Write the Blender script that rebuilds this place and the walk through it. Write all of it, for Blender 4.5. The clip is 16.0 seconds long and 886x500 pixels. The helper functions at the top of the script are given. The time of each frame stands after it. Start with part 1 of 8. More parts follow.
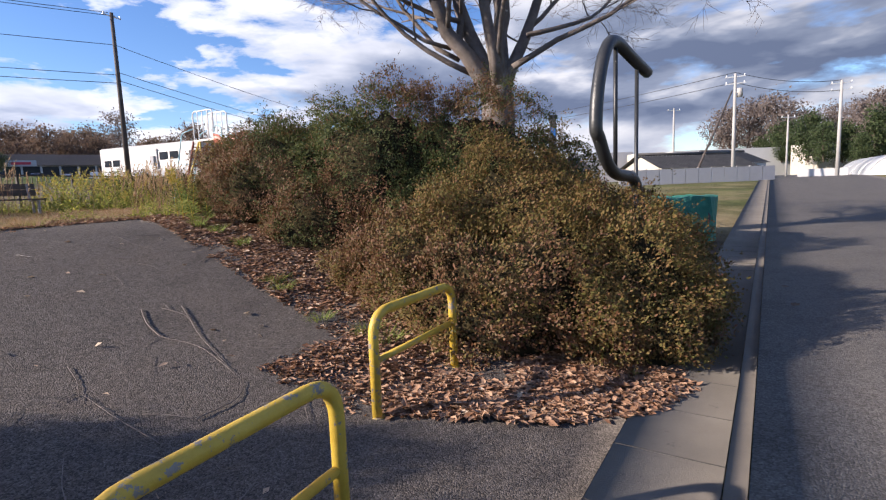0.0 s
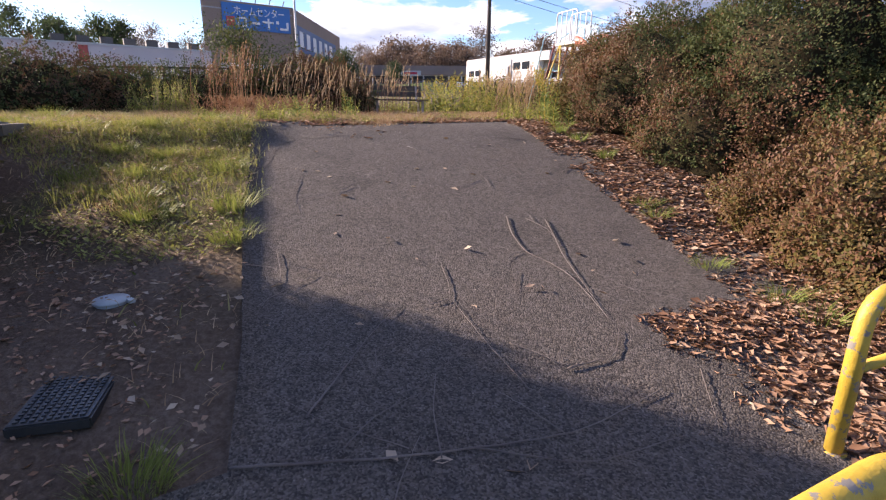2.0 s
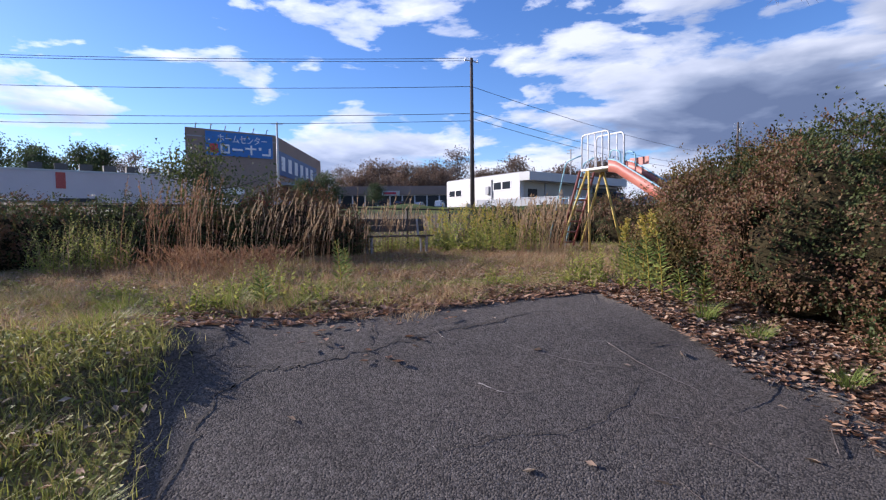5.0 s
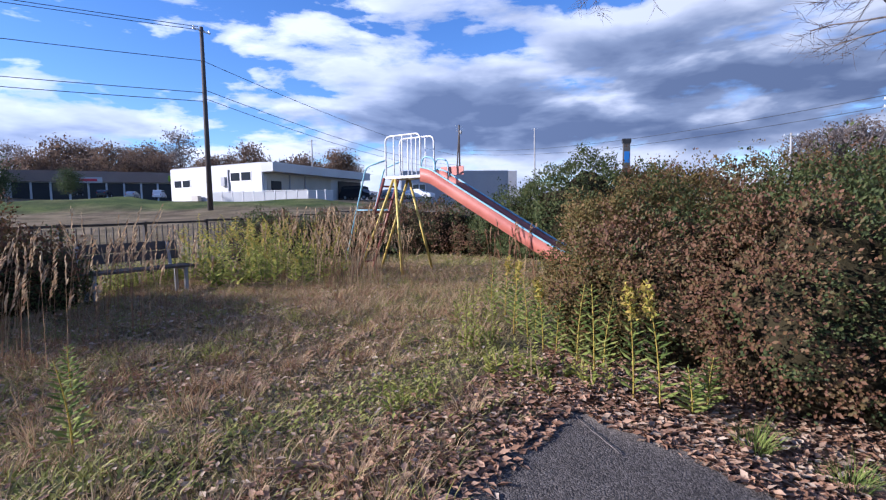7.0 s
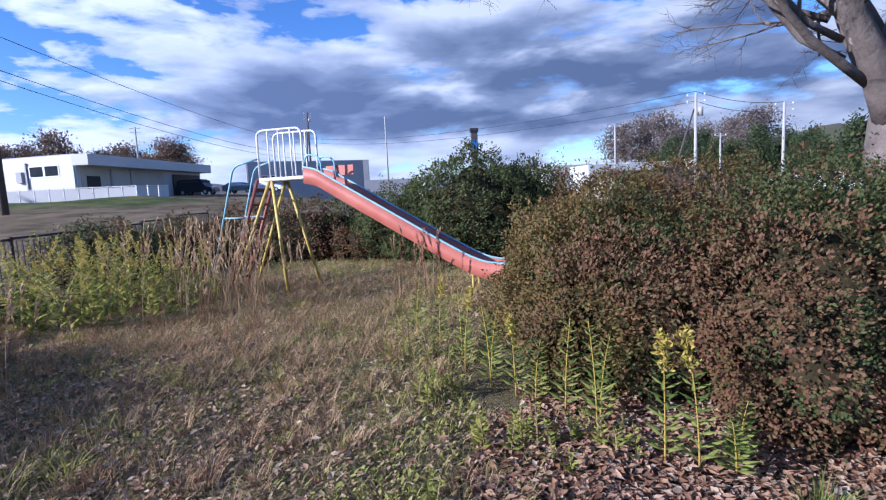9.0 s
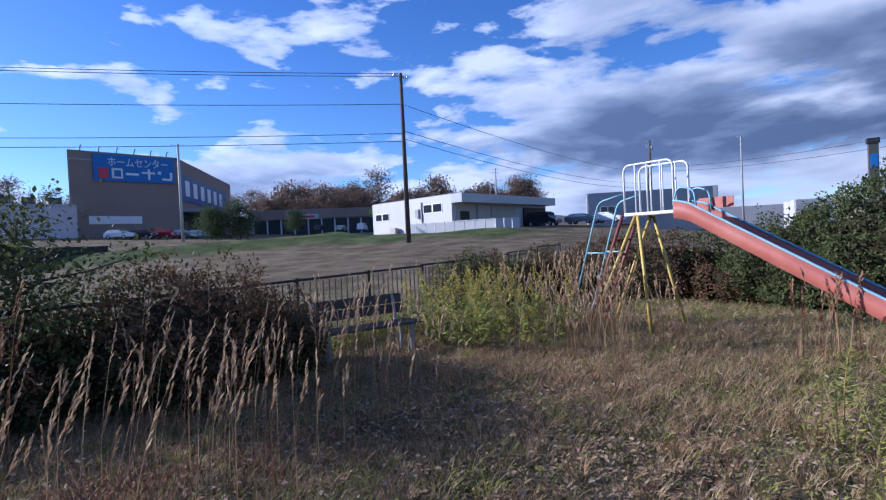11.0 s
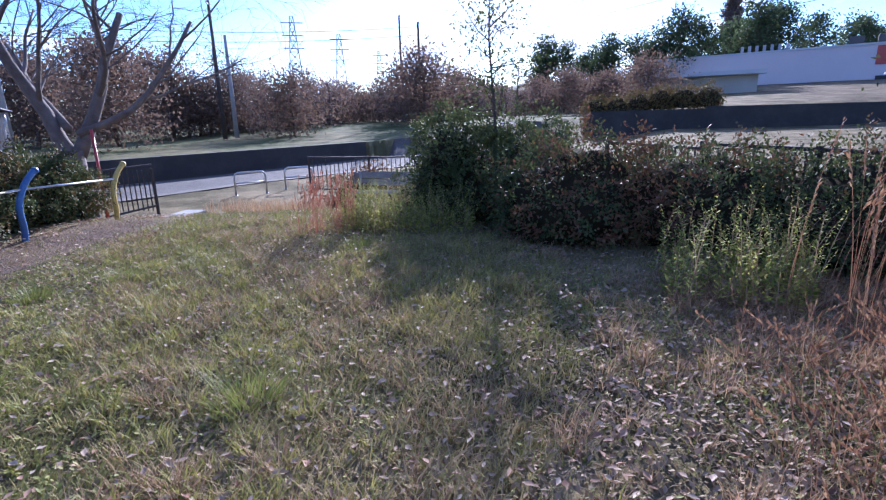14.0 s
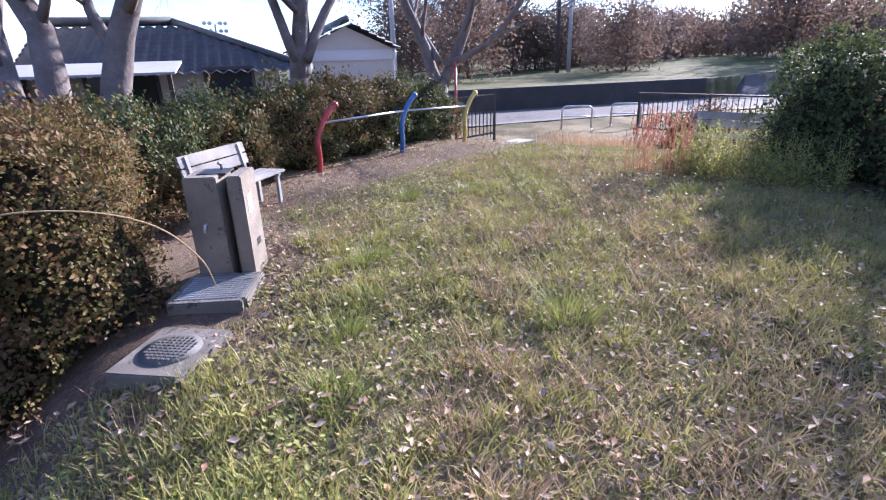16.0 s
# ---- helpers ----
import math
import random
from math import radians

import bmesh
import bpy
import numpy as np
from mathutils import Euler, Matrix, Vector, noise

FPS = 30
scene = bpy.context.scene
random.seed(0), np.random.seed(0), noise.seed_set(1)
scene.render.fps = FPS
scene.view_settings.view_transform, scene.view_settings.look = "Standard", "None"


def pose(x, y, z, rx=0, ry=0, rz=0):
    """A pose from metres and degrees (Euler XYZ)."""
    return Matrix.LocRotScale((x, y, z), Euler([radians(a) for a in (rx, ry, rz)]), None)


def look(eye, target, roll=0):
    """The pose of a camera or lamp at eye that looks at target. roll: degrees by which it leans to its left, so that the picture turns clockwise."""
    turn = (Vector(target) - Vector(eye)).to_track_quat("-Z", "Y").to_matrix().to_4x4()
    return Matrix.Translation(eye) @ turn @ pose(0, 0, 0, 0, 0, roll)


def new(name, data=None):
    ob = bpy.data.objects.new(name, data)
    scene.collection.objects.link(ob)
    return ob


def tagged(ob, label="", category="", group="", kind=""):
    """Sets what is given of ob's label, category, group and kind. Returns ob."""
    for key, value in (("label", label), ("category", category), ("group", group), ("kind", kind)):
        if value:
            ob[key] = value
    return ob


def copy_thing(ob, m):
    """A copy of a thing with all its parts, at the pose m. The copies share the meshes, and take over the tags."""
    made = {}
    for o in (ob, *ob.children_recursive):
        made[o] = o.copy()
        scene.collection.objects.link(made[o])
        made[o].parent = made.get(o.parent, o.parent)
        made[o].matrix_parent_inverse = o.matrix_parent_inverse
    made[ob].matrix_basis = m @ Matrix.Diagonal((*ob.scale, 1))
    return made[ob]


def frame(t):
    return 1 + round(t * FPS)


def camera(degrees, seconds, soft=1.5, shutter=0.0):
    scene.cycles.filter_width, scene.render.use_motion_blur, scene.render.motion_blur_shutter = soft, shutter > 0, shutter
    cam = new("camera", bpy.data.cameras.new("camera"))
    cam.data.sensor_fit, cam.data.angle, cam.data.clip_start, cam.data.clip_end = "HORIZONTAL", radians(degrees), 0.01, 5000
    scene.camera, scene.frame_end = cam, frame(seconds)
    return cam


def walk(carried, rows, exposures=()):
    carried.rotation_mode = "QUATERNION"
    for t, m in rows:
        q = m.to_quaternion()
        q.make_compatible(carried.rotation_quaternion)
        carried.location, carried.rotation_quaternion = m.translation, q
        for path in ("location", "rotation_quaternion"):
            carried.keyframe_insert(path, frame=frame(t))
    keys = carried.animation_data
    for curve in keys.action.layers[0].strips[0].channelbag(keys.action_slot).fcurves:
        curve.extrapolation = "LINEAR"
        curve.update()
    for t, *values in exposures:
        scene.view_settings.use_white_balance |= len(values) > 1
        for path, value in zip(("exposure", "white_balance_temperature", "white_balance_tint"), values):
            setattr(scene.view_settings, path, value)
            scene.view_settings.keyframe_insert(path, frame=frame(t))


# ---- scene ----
cam = camera(81.5, 16.0, soft=1.25)
PATH = [
    (0, 0.000, 0.000, 1.500, 83.22, 2.16, 0.25),
    (0.5, -0.007, 0.036, 1.499, 84.86, 2.19, -2.52),
    (1, -0.135, 0.178, 1.460, 82.76, 1.01, 4.10),
    (1.5, -0.449, 0.422, 1.371, 76.93, -0.84, 18.62),
    (2, -0.706, 0.722, 1.400, 74.64, -0.48, 35.73),
    (2.5, -0.931, 0.927, 1.424, 77.51, 0.17, 47.65),
    (3, -1.304, 1.149, 1.451, 80.60, 0.36, 48.60),
    (3.2, -1.446, 1.267, 1.477, 81.77, 0.41, 48.54),
    (5.3, -3.404, 3.038, 1.941, 87.48, 0.40, 29.13),
    (5.5, -3.635, 3.205, 1.987, 87.51, 0.22, 26.37),
    (6, -4.116, 3.719, 2.110, 87.23, 0.30, 19.52),
    (6.5, -4.610, 4.185, 2.268, 86.83, 0.34, 12.24),
    (7, -4.989, 4.502, 2.419, 85.59, 1.00, 4.41),
    (7.5, -5.181, 4.885, 2.543, 84.05, 1.52, -3.53),
    (8, -5.305, 5.117, 2.593, 82.23, 2.08, -10.67),
    (8.2, -5.392, 5.180, 2.600, 81.69, 2.47, -12.77),
    (10.3, -5.995, 5.709, 2.808, 89.10, 4.43, 1.20),
    (10.5, -6.047, 5.673, 2.806, 89.49, 3.98, 7.38),
    (11, -6.135, 5.615, 2.794, 88.89, 2.75, 24.15),
    (11.5, -6.207, 5.575, 2.774, 87.38, 2.05, 39.51),
    (12, -6.298, 5.527, 2.746, 85.22, 1.43, 50.66),
    (12.5, -6.487, 5.472, 2.712, 82.61, 1.18, 61.79),
    (13, -6.667, 5.370, 2.700, 79.76, 1.16, 75.03),
    (13.5, -6.708, 5.227, 2.710, 77.40, 1.39, 91.37),
    (14, -6.673, 5.179, 2.724, 75.42, 1.43, 108.98),
    (14.5, -6.623, 5.144, 2.723, 73.69, 1.57, 123.54),
    (15, -6.576, 5.102, 2.703, 71.75, 1.77, 133.24),
    (15.5, -6.533, 5.071, 2.689, 70.44, 1.68, 139.78),
    (16, -6.517, 5.063, 2.686, 69.72, 1.76, 143.01),
]
walk(cam, [(t, pose(x, y, z, rx, ry, rz)) for t, x, y, z, rx, ry, rz in PATH],
     exposures=[(0.0, 1.0, 6650, 15), (1.5, 1.36, 7100, 18), (2.0, 1.36, 7050, 22), (2.5, 1.32, 6950, 26), (3.0, 1.34, 6750, 25), (5.5, 0.7, 5800, 16), (8.0, 0.97, 5350, 18), (10.5, 0.48, 5080, 17), (12.0, 0.64, 5200, 20), (13.0, 1.12, 5300, 22), (14.0, 1.32, 5000, 22), (15.0, 1.72, 5250, 23), (16.0, 1.86, 5400, 23)])

# ---- sky, sun ----
SUN_YAW, SUN_EL = 104.0, 22.0


def nodes_of(owner):
    owner.use_nodes = True
    nt = owner.node_tree
    nt.nodes.clear()
    return nt


def link(nt, a, b):
    nt.links.new(a, b)


def node(nt, kind, **settings):
    n = nt.nodes.new(kind)
    for k, v in settings.items():
        if k in n.inputs:
            n.inputs[k].default_value = v
    return n


def mathn(nt, op, a, b=None, clamp=False):
    n = nt.nodes.new("ShaderNodeMath")
    n.operation, n.use_clamp = op, clamp
    for i, v in enumerate((a, b)):
        if v is None:
            continue
        if isinstance(v, (int, float)):
            n.inputs[i].default_value = v
        else:
            link(nt, v, n.inputs[i])
    return n.outputs[0]


def ramp(nt, fac, stops):
    n = nt.nodes.new("ShaderNodeValToRGB")
    els = n.color_ramp.elements
    while len(els) < len(stops):
        els.new(0.5)
    for e, (p, c) in zip(els, stops):
        e.position = p
        e.color = (*c, 1) if len(c) == 3 else c
    if fac is not None:
        link(nt, fac, n.inputs[0])
    return n.outputs[0]


def mixrgb(nt, fac, a, b, mode="MIX"):
    n = nt.nodes.new("ShaderNodeMix")
    n.data_type, n.blend_type = "RGBA", mode
    for sock, v in ((n.inputs[0], fac), (n.inputs[6], a), (n.inputs[7], b)):
        if isinstance(v, (int, float)):
            sock.default_value = v
        elif isinstance(v, tuple):
            sock.default_value = (*v, 1)
        else:
            link(nt, v, sock)
    return n.outputs[2]


def make_world():
    w = bpy.data.worlds.new("sky")
    scene.world = w
    nt = nodes_of(w)
    sky = nt.nodes.new("ShaderNodeTexSky")
    sky.sky_type, sky.sun_disc = "NISHITA", False
    sky.sun_elevation, sky.sun_rotation = radians(SUN_EL), radians(-SUN_YAW)
    sky.air_density, sky.dust_density, sky.ozone_density = 1.0, 0.25, 4.0
    tc = nt.nodes.new("ShaderNodeTexCoord")
    sep = nt.nodes.new("ShaderNodeSeparateXYZ")
    link(nt, tc.outputs["Generated"], sep.inputs[0])
    zc = mathn(nt, "MAXIMUM", sep.outputs[2], 0.0)
    # heaped clouds: noise on the dome, flattened; nearer the horizon they crowd together
    sx, sy = -math.sin(radians(SUN_YAW)), math.cos(radians(SUN_YAW))
    sq = nt.nodes.new("ShaderNodeCombineXYZ")
    link(nt, mathn(nt, "DIVIDE", sep.outputs[0], mathn(nt, "ADD", zc, 0.55)), sq.inputs[0])
    link(nt, mathn(nt, "DIVIDE", sep.outputs[1], mathn(nt, "ADD", zc, 0.55)), sq.inputs[1])
    link(nt, mathn(nt, "MULTIPLY", mathn(nt, "POWER", mathn(nt, "ADD", zc, 0.02), 0.7), 3.4), sq.inputs[2])
    n1 = node(nt, "ShaderNodeTexNoise", Scale=3.3, Detail=12.0, Roughness=0.56, Distortion=0.15)
    link(nt, sq.outputs[0], n1.inputs["Vector"])
    shift = nt.nodes.new("ShaderNodeVectorMath")
    shift.operation = "ADD"
    shift.inputs[1].default_value = (sx * 0.04, sy * 0.04, 0.11)
    link(nt, sq.outputs[0], shift.inputs[0])
    n2 = node(nt, "ShaderNodeTexNoise", Scale=3.3, Detail=5.0, Roughness=0.5, Distortion=0.15)
    link(nt, shift.outputs[0], n2.inputs["Vector"])
    # the cloud bank stands in the north and north-east, higher towards the east; the west is clearer
    top = mathn(nt, "ADD", mathn(nt, "MULTIPLY", sep.outputs[0], 0.20), 0.32)
    under = mathn(nt, "SUBTRACT", top, zc)
    bank = mathn(nt, "MINIMUM", mathn(nt, "MAXIMUM", mathn(nt, "MULTIPLY", under, 1.6), -0.02), 0.13)
    bank = mathn(nt, "MULTIPLY", bank, mathn(nt, "ADD", mathn(nt, "MULTIPLY", sep.outputs[1], 0.75), 0.35, True))
    clear = mathn(nt, "MULTIPLY", mathn(nt, "MINIMUM", mathn(nt, "SUBTRACT", sep.outputs[1], 0.15), 0.0), 0.07)
    dens = mathn(nt, "ADD", mathn(nt, "ADD", n1.outputs[0], bank), clear)
    mask = ramp(nt, dens, [(0.505, (0, 0, 0)), (0.54, (0.6, 0.6, 0.6)), (0.60, (1, 1, 1))])
    # flat dark undersides in the middle of the bank, bright tops and a bright strip over the horizon
    deep = mathn(nt, "MULTIPLY", mathn(nt, "MULTIPLY", mathn(nt, "SUBTRACT", under, 0.035), 8.0, True), mathn(nt, "MULTIPLY", mathn(nt, "SUBTRACT", zc, 0.085), 18.0, True), True)
    over = mathn(nt, "ADD", mathn(nt, "SUBTRACT", n2.outputs[0], 0.47), mathn(nt, "MULTIPLY", bank, 0.3))
    thick = mathn(nt, "ADD", mathn(nt, "MULTIPLY", mathn(nt, "MULTIPLY", over, 4.4), mathn(nt, "ADD", mathn(nt, "MULTIPLY", deep, 0.7), 0.35)), mathn(nt, "MULTIPLY", deep, 0.30))
    shade = ramp(nt, thick, [(0.0, (0.64, 0.665, 0.72)), (0.2, (0.47, 0.51, 0.60)), (0.5, (0.24, 0.29, 0.40)), (0.95, (0.125, 0.165, 0.265))])
    glow = mathn(nt, "ADD", mathn(nt, "MULTIPLY", mathn(nt, "ADD", mathn(nt, "MULTIPLY", sep.outputs[0], sx), mathn(nt, "MULTIPLY", sep.outputs[1], sy)), 0.30), 0.85)
    bg1 = node(nt, "ShaderNodeBackground", Strength=0.108)
    hsv = node(nt, "ShaderNodeHueSaturation", Hue=0.511, Saturation=1.14, Value=1.0)
    link(nt, sky.outputs[0], hsv.inputs["Color"])
    link(nt, hsv.outputs[0], bg1.inputs[0])
    bg2 = nt.nodes.new("ShaderNodeBackground")
    link(nt, shade, bg2.inputs[0])
    link(nt, glow, bg2.inputs[1])
    mx = nt.nodes.new("ShaderNodeMixShader")
    link(nt, mask, mx.inputs[0])
    link(nt, bg1.outputs[0], mx.inputs[1])
    link(nt, bg2.outputs[0], mx.inputs[2])
    out = nt.nodes.new("ShaderNodeOutputWorld")
    link(nt, mx.outputs[0], out.inputs[0])


make_world()
sun = new("sun", bpy.data.lights.new("sun", "SUN"))
sun.data.energy, sun.data.angle, sun.data.color = 5.0, radians(0.6), (1.0, 0.90, 0.78)
_a, _e = radians(SUN_YAW), radians(SUN_EL)
SUN_DIR = Vector((-math.sin(_a) * math.cos(_e), math.cos(_a) * math.cos(_e), math.sin(_e)))
sun.matrix_world = look(tuple(SUN_DIR * 50), (0, 0, 0))


# ---- materials ----
def surface(name, stops, scale=3.0, fine=60.0, rough=0.8, bump=0.3, bump_scale=None, metal=0.0, spots=None, spot_scale=8.0, spot_at=0.62, obj_var=0.0, island=None, translucent=0.0, spec=0.5):
    """A weathered surface: broad variation from stops, a fine grain, spots of wear, relief."""
    m = bpy.data.materials.new(name)
    nt = nodes_of(m)
    geo = nt.nodes.new("ShaderNodeNewGeometry")
    big = node(nt, "ShaderNodeTexNoise", Scale=scale, Detail=5.0, Roughness=0.6)
    small = node(nt, "ShaderNodeTexNoise", Scale=fine, Detail=3.0, Roughness=0.7)
    link(nt, geo.outputs["Position"], big.inputs["Vector"])
    link(nt, geo.outputs["Position"], small.inputs["Vector"])
    if island:
        src = mathn(nt, "ADD", mathn(nt, "MULTIPLY", geo.outputs["Random Per Island"], island), mathn(nt, "MULTIPLY", big.outputs[0], 1 - island))
    else:
        src = mathn(nt, "ADD", mathn(nt, "MULTIPLY", big.outputs[0], 0.75), mathn(nt, "MULTIPLY", small.outputs[0], 0.25))
        src = mathn(nt, "ADD", mathn(nt, "MULTIPLY", mathn(nt, "SUBTRACT", src, 0.5), 1.9), 0.5, True)
    col = ramp(nt, src, [(i / max(1, len(stops) - 1), c) for i, c in enumerate(stops)])
    if obj_var:
        oi = nt.nodes.new("ShaderNodeObjectInfo")
        hv = nt.nodes.new("ShaderNodeHueSaturation")
        link(nt, mathn(nt, "ADD", mathn(nt, "MULTIPLY", oi.outputs["Random"], obj_var), 1 - obj_var / 2), hv.inputs["Value"])
        link(nt, col, hv.inputs["Color"])
        col = hv.outputs[0]
    if spots:
        sp = node(nt, "ShaderNodeTexNoise", Scale=spot_scale, Detail=6.0, Roughness=0.7)
        link(nt, geo.outputs["Position"], sp.inputs["Vector"])
        f = ramp(nt, sp.outputs[0], [(spot_at, (0, 0, 0)), (spot_at + 0.02, (1, 1, 1))])
        col = mixrgb(nt, f, col, spots)
    bs = node(nt, "ShaderNodeBsdfPrincipled", Roughness=rough, Metallic=metal)
    bs.inputs["Specular IOR Level"].default_value = spec
    link(nt, col, bs.inputs["Base Color"])
    if bump:
        bn = node(nt, "ShaderNodeTexNoise", Scale=bump_scale or fine, Detail=4.0, Roughness=0.7)
        link(nt, geo.outputs["Position"], bn.inputs["Vector"])
        b = node(nt, "ShaderNodeBump", Strength=bump, Distance=0.02)
        link(nt, bn.outputs[0], b.inputs["Height"])
        link(nt, b.outputs[0], bs.inputs["Normal"])
    out = nt.nodes.new("ShaderNodeOutputMaterial")
    if translucent:
        tr = nt.nodes.new("ShaderNodeBsdfTranslucent")
        link(nt, col, tr.inputs[0])
        mx = node(nt, "ShaderNodeMixShader", Fac=translucent)
        link(nt, bs.outputs[0], mx.inputs[1])
        link(nt, tr.outputs[0], mx.inputs[2])
        link(nt, mx.outputs[0], out.inputs[0])
    else:
        link(nt, bs.outputs[0], out.inputs[0])
    return m


M = {}
M["concrete"] = surface("concrete", [(0.2, 0.19, 0.175), (0.32, 0.31, 0.285), (0.42, 0.4, 0.37)], 2.5, 70, 0.9, 0.35, spots=(0.16, 0.15, 0.13), spot_scale=9, spot_at=0.66)
M["slab"] = surface("paving_concrete", [(0.085, 0.074, 0.062), (0.12, 0.106, 0.09), (0.165, 0.147, 0.126)], 1.6, 90, 0.92, 0.35, spots=(0.085, 0.075, 0.064), spot_scale=6, spot_at=0.64)
M["kerb"] = surface("kerb_concrete", [(0.085, 0.074, 0.062), (0.115, 0.10, 0.085), (0.15, 0.132, 0.112)], 2.5, 90, 0.92, 0.35, spots=(0.10, 0.09, 0.08), spot_scale=7, spot_at=0.6)
M["yellow"] = surface("yellow_paint", [(0.36, 0.235, 0.03), (0.50, 0.335, 0.04), (0.57, 0.41, 0.07)], 4, 40, 0.55, 0.2, spots=(0.21, 0.19, 0.17), spot_scale=19, spot_at=0.57)
M["dullyellow"] = surface("faded_yellow_paint", [(0.34, 0.24, 0.06), (0.55, 0.40, 0.09), (0.62, 0.48, 0.14)], 6, 40, 0.6, 0.15, spots=(0.10, 0.06, 0.04), spot_scale=20, spot_at=0.6)
M["black"] = surface("black_paint", [(0.012, 0.014, 0.016), (0.022, 0.024, 0.026), (0.04, 0.04, 0.04)], 5, 50, 0.4, 0.15, spots=(0.2, 0.19, 0.17), spot_scale=22, spot_at=0.68)
M["fence"] = surface("dark_brown_metal", [(0.018, 0.013, 0.011), (0.035, 0.025, 0.02), (0.05, 0.035, 0.028)], 5, 50, 0.6, 0.1)
M["white"] = surface("white_paint", [(0.6, 0.58, 0.56), (0.76, 0.74, 0.73), (0.82, 0.81, 0.8)], 3, 40, 0.5, 0.1, spots=(0.3, 0.15, 0.08), spot_scale=26, spot_at=0.7)
# White panel greyed: the shade on the white building is put into its colour.
M["wall_white"] = surface("shaded_white_panel", [(0.44, 0.44, 0.44), (0.50, 0.50, 0.50), (0.56, 0.56, 0.56)], 0.3, 4, 0.6, 0.03)
M["red_slide"] = surface("faded_red_paint", [(0.36, 0.10, 0.075), (0.46, 0.145, 0.105), (0.52, 0.2, 0.15)], 2.5, 30, 0.5, 0.1, spots=(0.32, 0.2, 0.16), spot_scale=14, spot_at=0.66)
M["blue_rail"] = surface("light_blue_paint", [(0.16, 0.36, 0.45), (0.25, 0.48, 0.58), (0.4, 0.58, 0.64)], 5, 40, 0.5, 0.1, spots=(0.2, 0.12, 0.08), spot_scale=20, spot_at=0.66)
M["chute"] = surface("worn_steel_sheet", [(0.05, 0.045, 0.055), (0.10, 0.09, 0.10), (0.17, 0.16, 0.17)], 4, 40, 0.38, 0.05, metal=0.6)
M["ladder_red"] = surface("dark_red_paint", [(0.12, 0.03, 0.025), (0.2, 0.05, 0.04), (0.3, 0.10, 0.08)], 6, 40, 0.55, 0.1)
M["post_red"] = surface("red_enamel", [(0.28, 0.03, 0.03), (0.4, 0.045, 0.04), (0.48, 0.09, 0.07)], 6, 40, 0.4, 0.1, spots=(0.4, 0.25, 0.2), spot_scale=20, spot_at=0.68)
M["post_blue"] = surface("blue_enamel", [(0.03, 0.08, 0.2), (0.05, 0.12, 0.28), (0.1, 0.2, 0.34)], 6, 40, 0.4, 0.1)
M["steel"] = surface("galvanised_steel", [(0.35, 0.35, 0.35), (0.5, 0.5, 0.5), (0.6, 0.6, 0.6)], 8, 60, 0.4, 0.05, metal=0.7)
M["wood_grey"] = surface("weathered_grey_wood", [(0.16, 0.145, 0.13), (0.28, 0.26, 0.235), (0.38, 0.355, 0.33)], 3, 90, 0.85, 0.3, obj_var=0.2)
M["wood_dark"] = surface("dark_weathered_wood", [(0.04, 0.033, 0.028), (0.08, 0.066, 0.055), (0.13, 0.11, 0.095)], 3, 90, 0.85, 0.3, obj_var=0.2)
M["bark"] = surface("grey_bark", [(0.07, 0.053, 0.047), (0.145, 0.118, 0.105), (0.235, 0.203, 0.186)], 3.2, 26, 0.9, 0.9, 14, spots=(0.40, 0.36, 0.33), spot_scale=2.6, spot_at=0.66)
M["twig"] = surface("dark_twig", [(0.055, 0.038, 0.03), (0.10, 0.072, 0.06), (0.15, 0.115, 0.1)], 6, 40, 0.9, 0.3)
M["pole"] = surface("dark_pole", [(0.05, 0.04, 0.035), (0.075, 0.06, 0.055), (0.11, 0.095, 0.085)], 2, 20, 0.85, 0.2)
M["pole_grey"] = surface("concrete_pole", [(0.26, 0.255, 0.25), (0.34, 0.33, 0.32), (0.42, 0.41, 0.4)], 1, 20, 0.85, 0.1)
M["wire"] = surface("black_cable", [(0.02, 0.02, 0.022), (0.03, 0.03, 0.032)], 1, 10, 0.6, 0)
M["iron"] = surface("cast_iron", [(0.04, 0.035, 0.034), (0.085, 0.078, 0.072), (0.13, 0.12, 0.11)], 10, 80, 0.6, 0.3)
M["pvc"] = surface("grey_plastic", [(0.32, 0.36, 0.38), (0.42, 0.46, 0.48)], 8, 60, 0.45, 0.05)
M["net"] = surface("green_netting", [(0.02, 0.16, 0.11), (0.04, 0.25, 0.18), (0.10, 0.36, 0.28)], 8, 120, 0.6, 0.4, translucent=0.25)
M["fountain"] = surface("weathered_cast_concrete", [(0.13, 0.108, 0.082), (0.21, 0.177, 0.136), (0.30, 0.256, 0.2)], 3.5, 80, 0.92, 0.4, spots=(0.10, 0.09, 0.075), spot_scale=11, spot_at=0.62)
M["dull_slab"] = surface("dirty_concrete", [(0.085, 0.073, 0.06), (0.14, 0.122, 0.10), (0.20, 0.178, 0.148)], 5, 80, 0.92, 0.4, spots=(0.07, 0.06, 0.048), spot_scale=11, spot_at=0.58)
M["beige"] = surface("beige_siding", [(0.36, 0.33, 0.29), (0.44, 0.41, 0.36), (0.5, 0.47, 0.42)], 0.4, 8, 0.8, 0.05)
# Pink wall paled: the haze before the far store is put into its colour.
M["pink"] = surface("hazed_pink_wall", [(0.56, 0.48, 0.48), (0.62, 0.54, 0.54), (0.66, 0.58, 0.58)], 0.1, 3, 0.85, 0.03)
M["tan"] = surface("tan_brown_wall", [(0.22, 0.16, 0.13), (0.27, 0.2, 0.165), (0.31, 0.235, 0.2)], 0.1, 3, 0.85, 0.03)
M["grey_wall"] = surface("grey_panel_wall", [(0.26, 0.26, 0.28), (0.33, 0.33, 0.35), (0.38, 0.38, 0.4)], 0.1, 3, 0.8, 0.03)
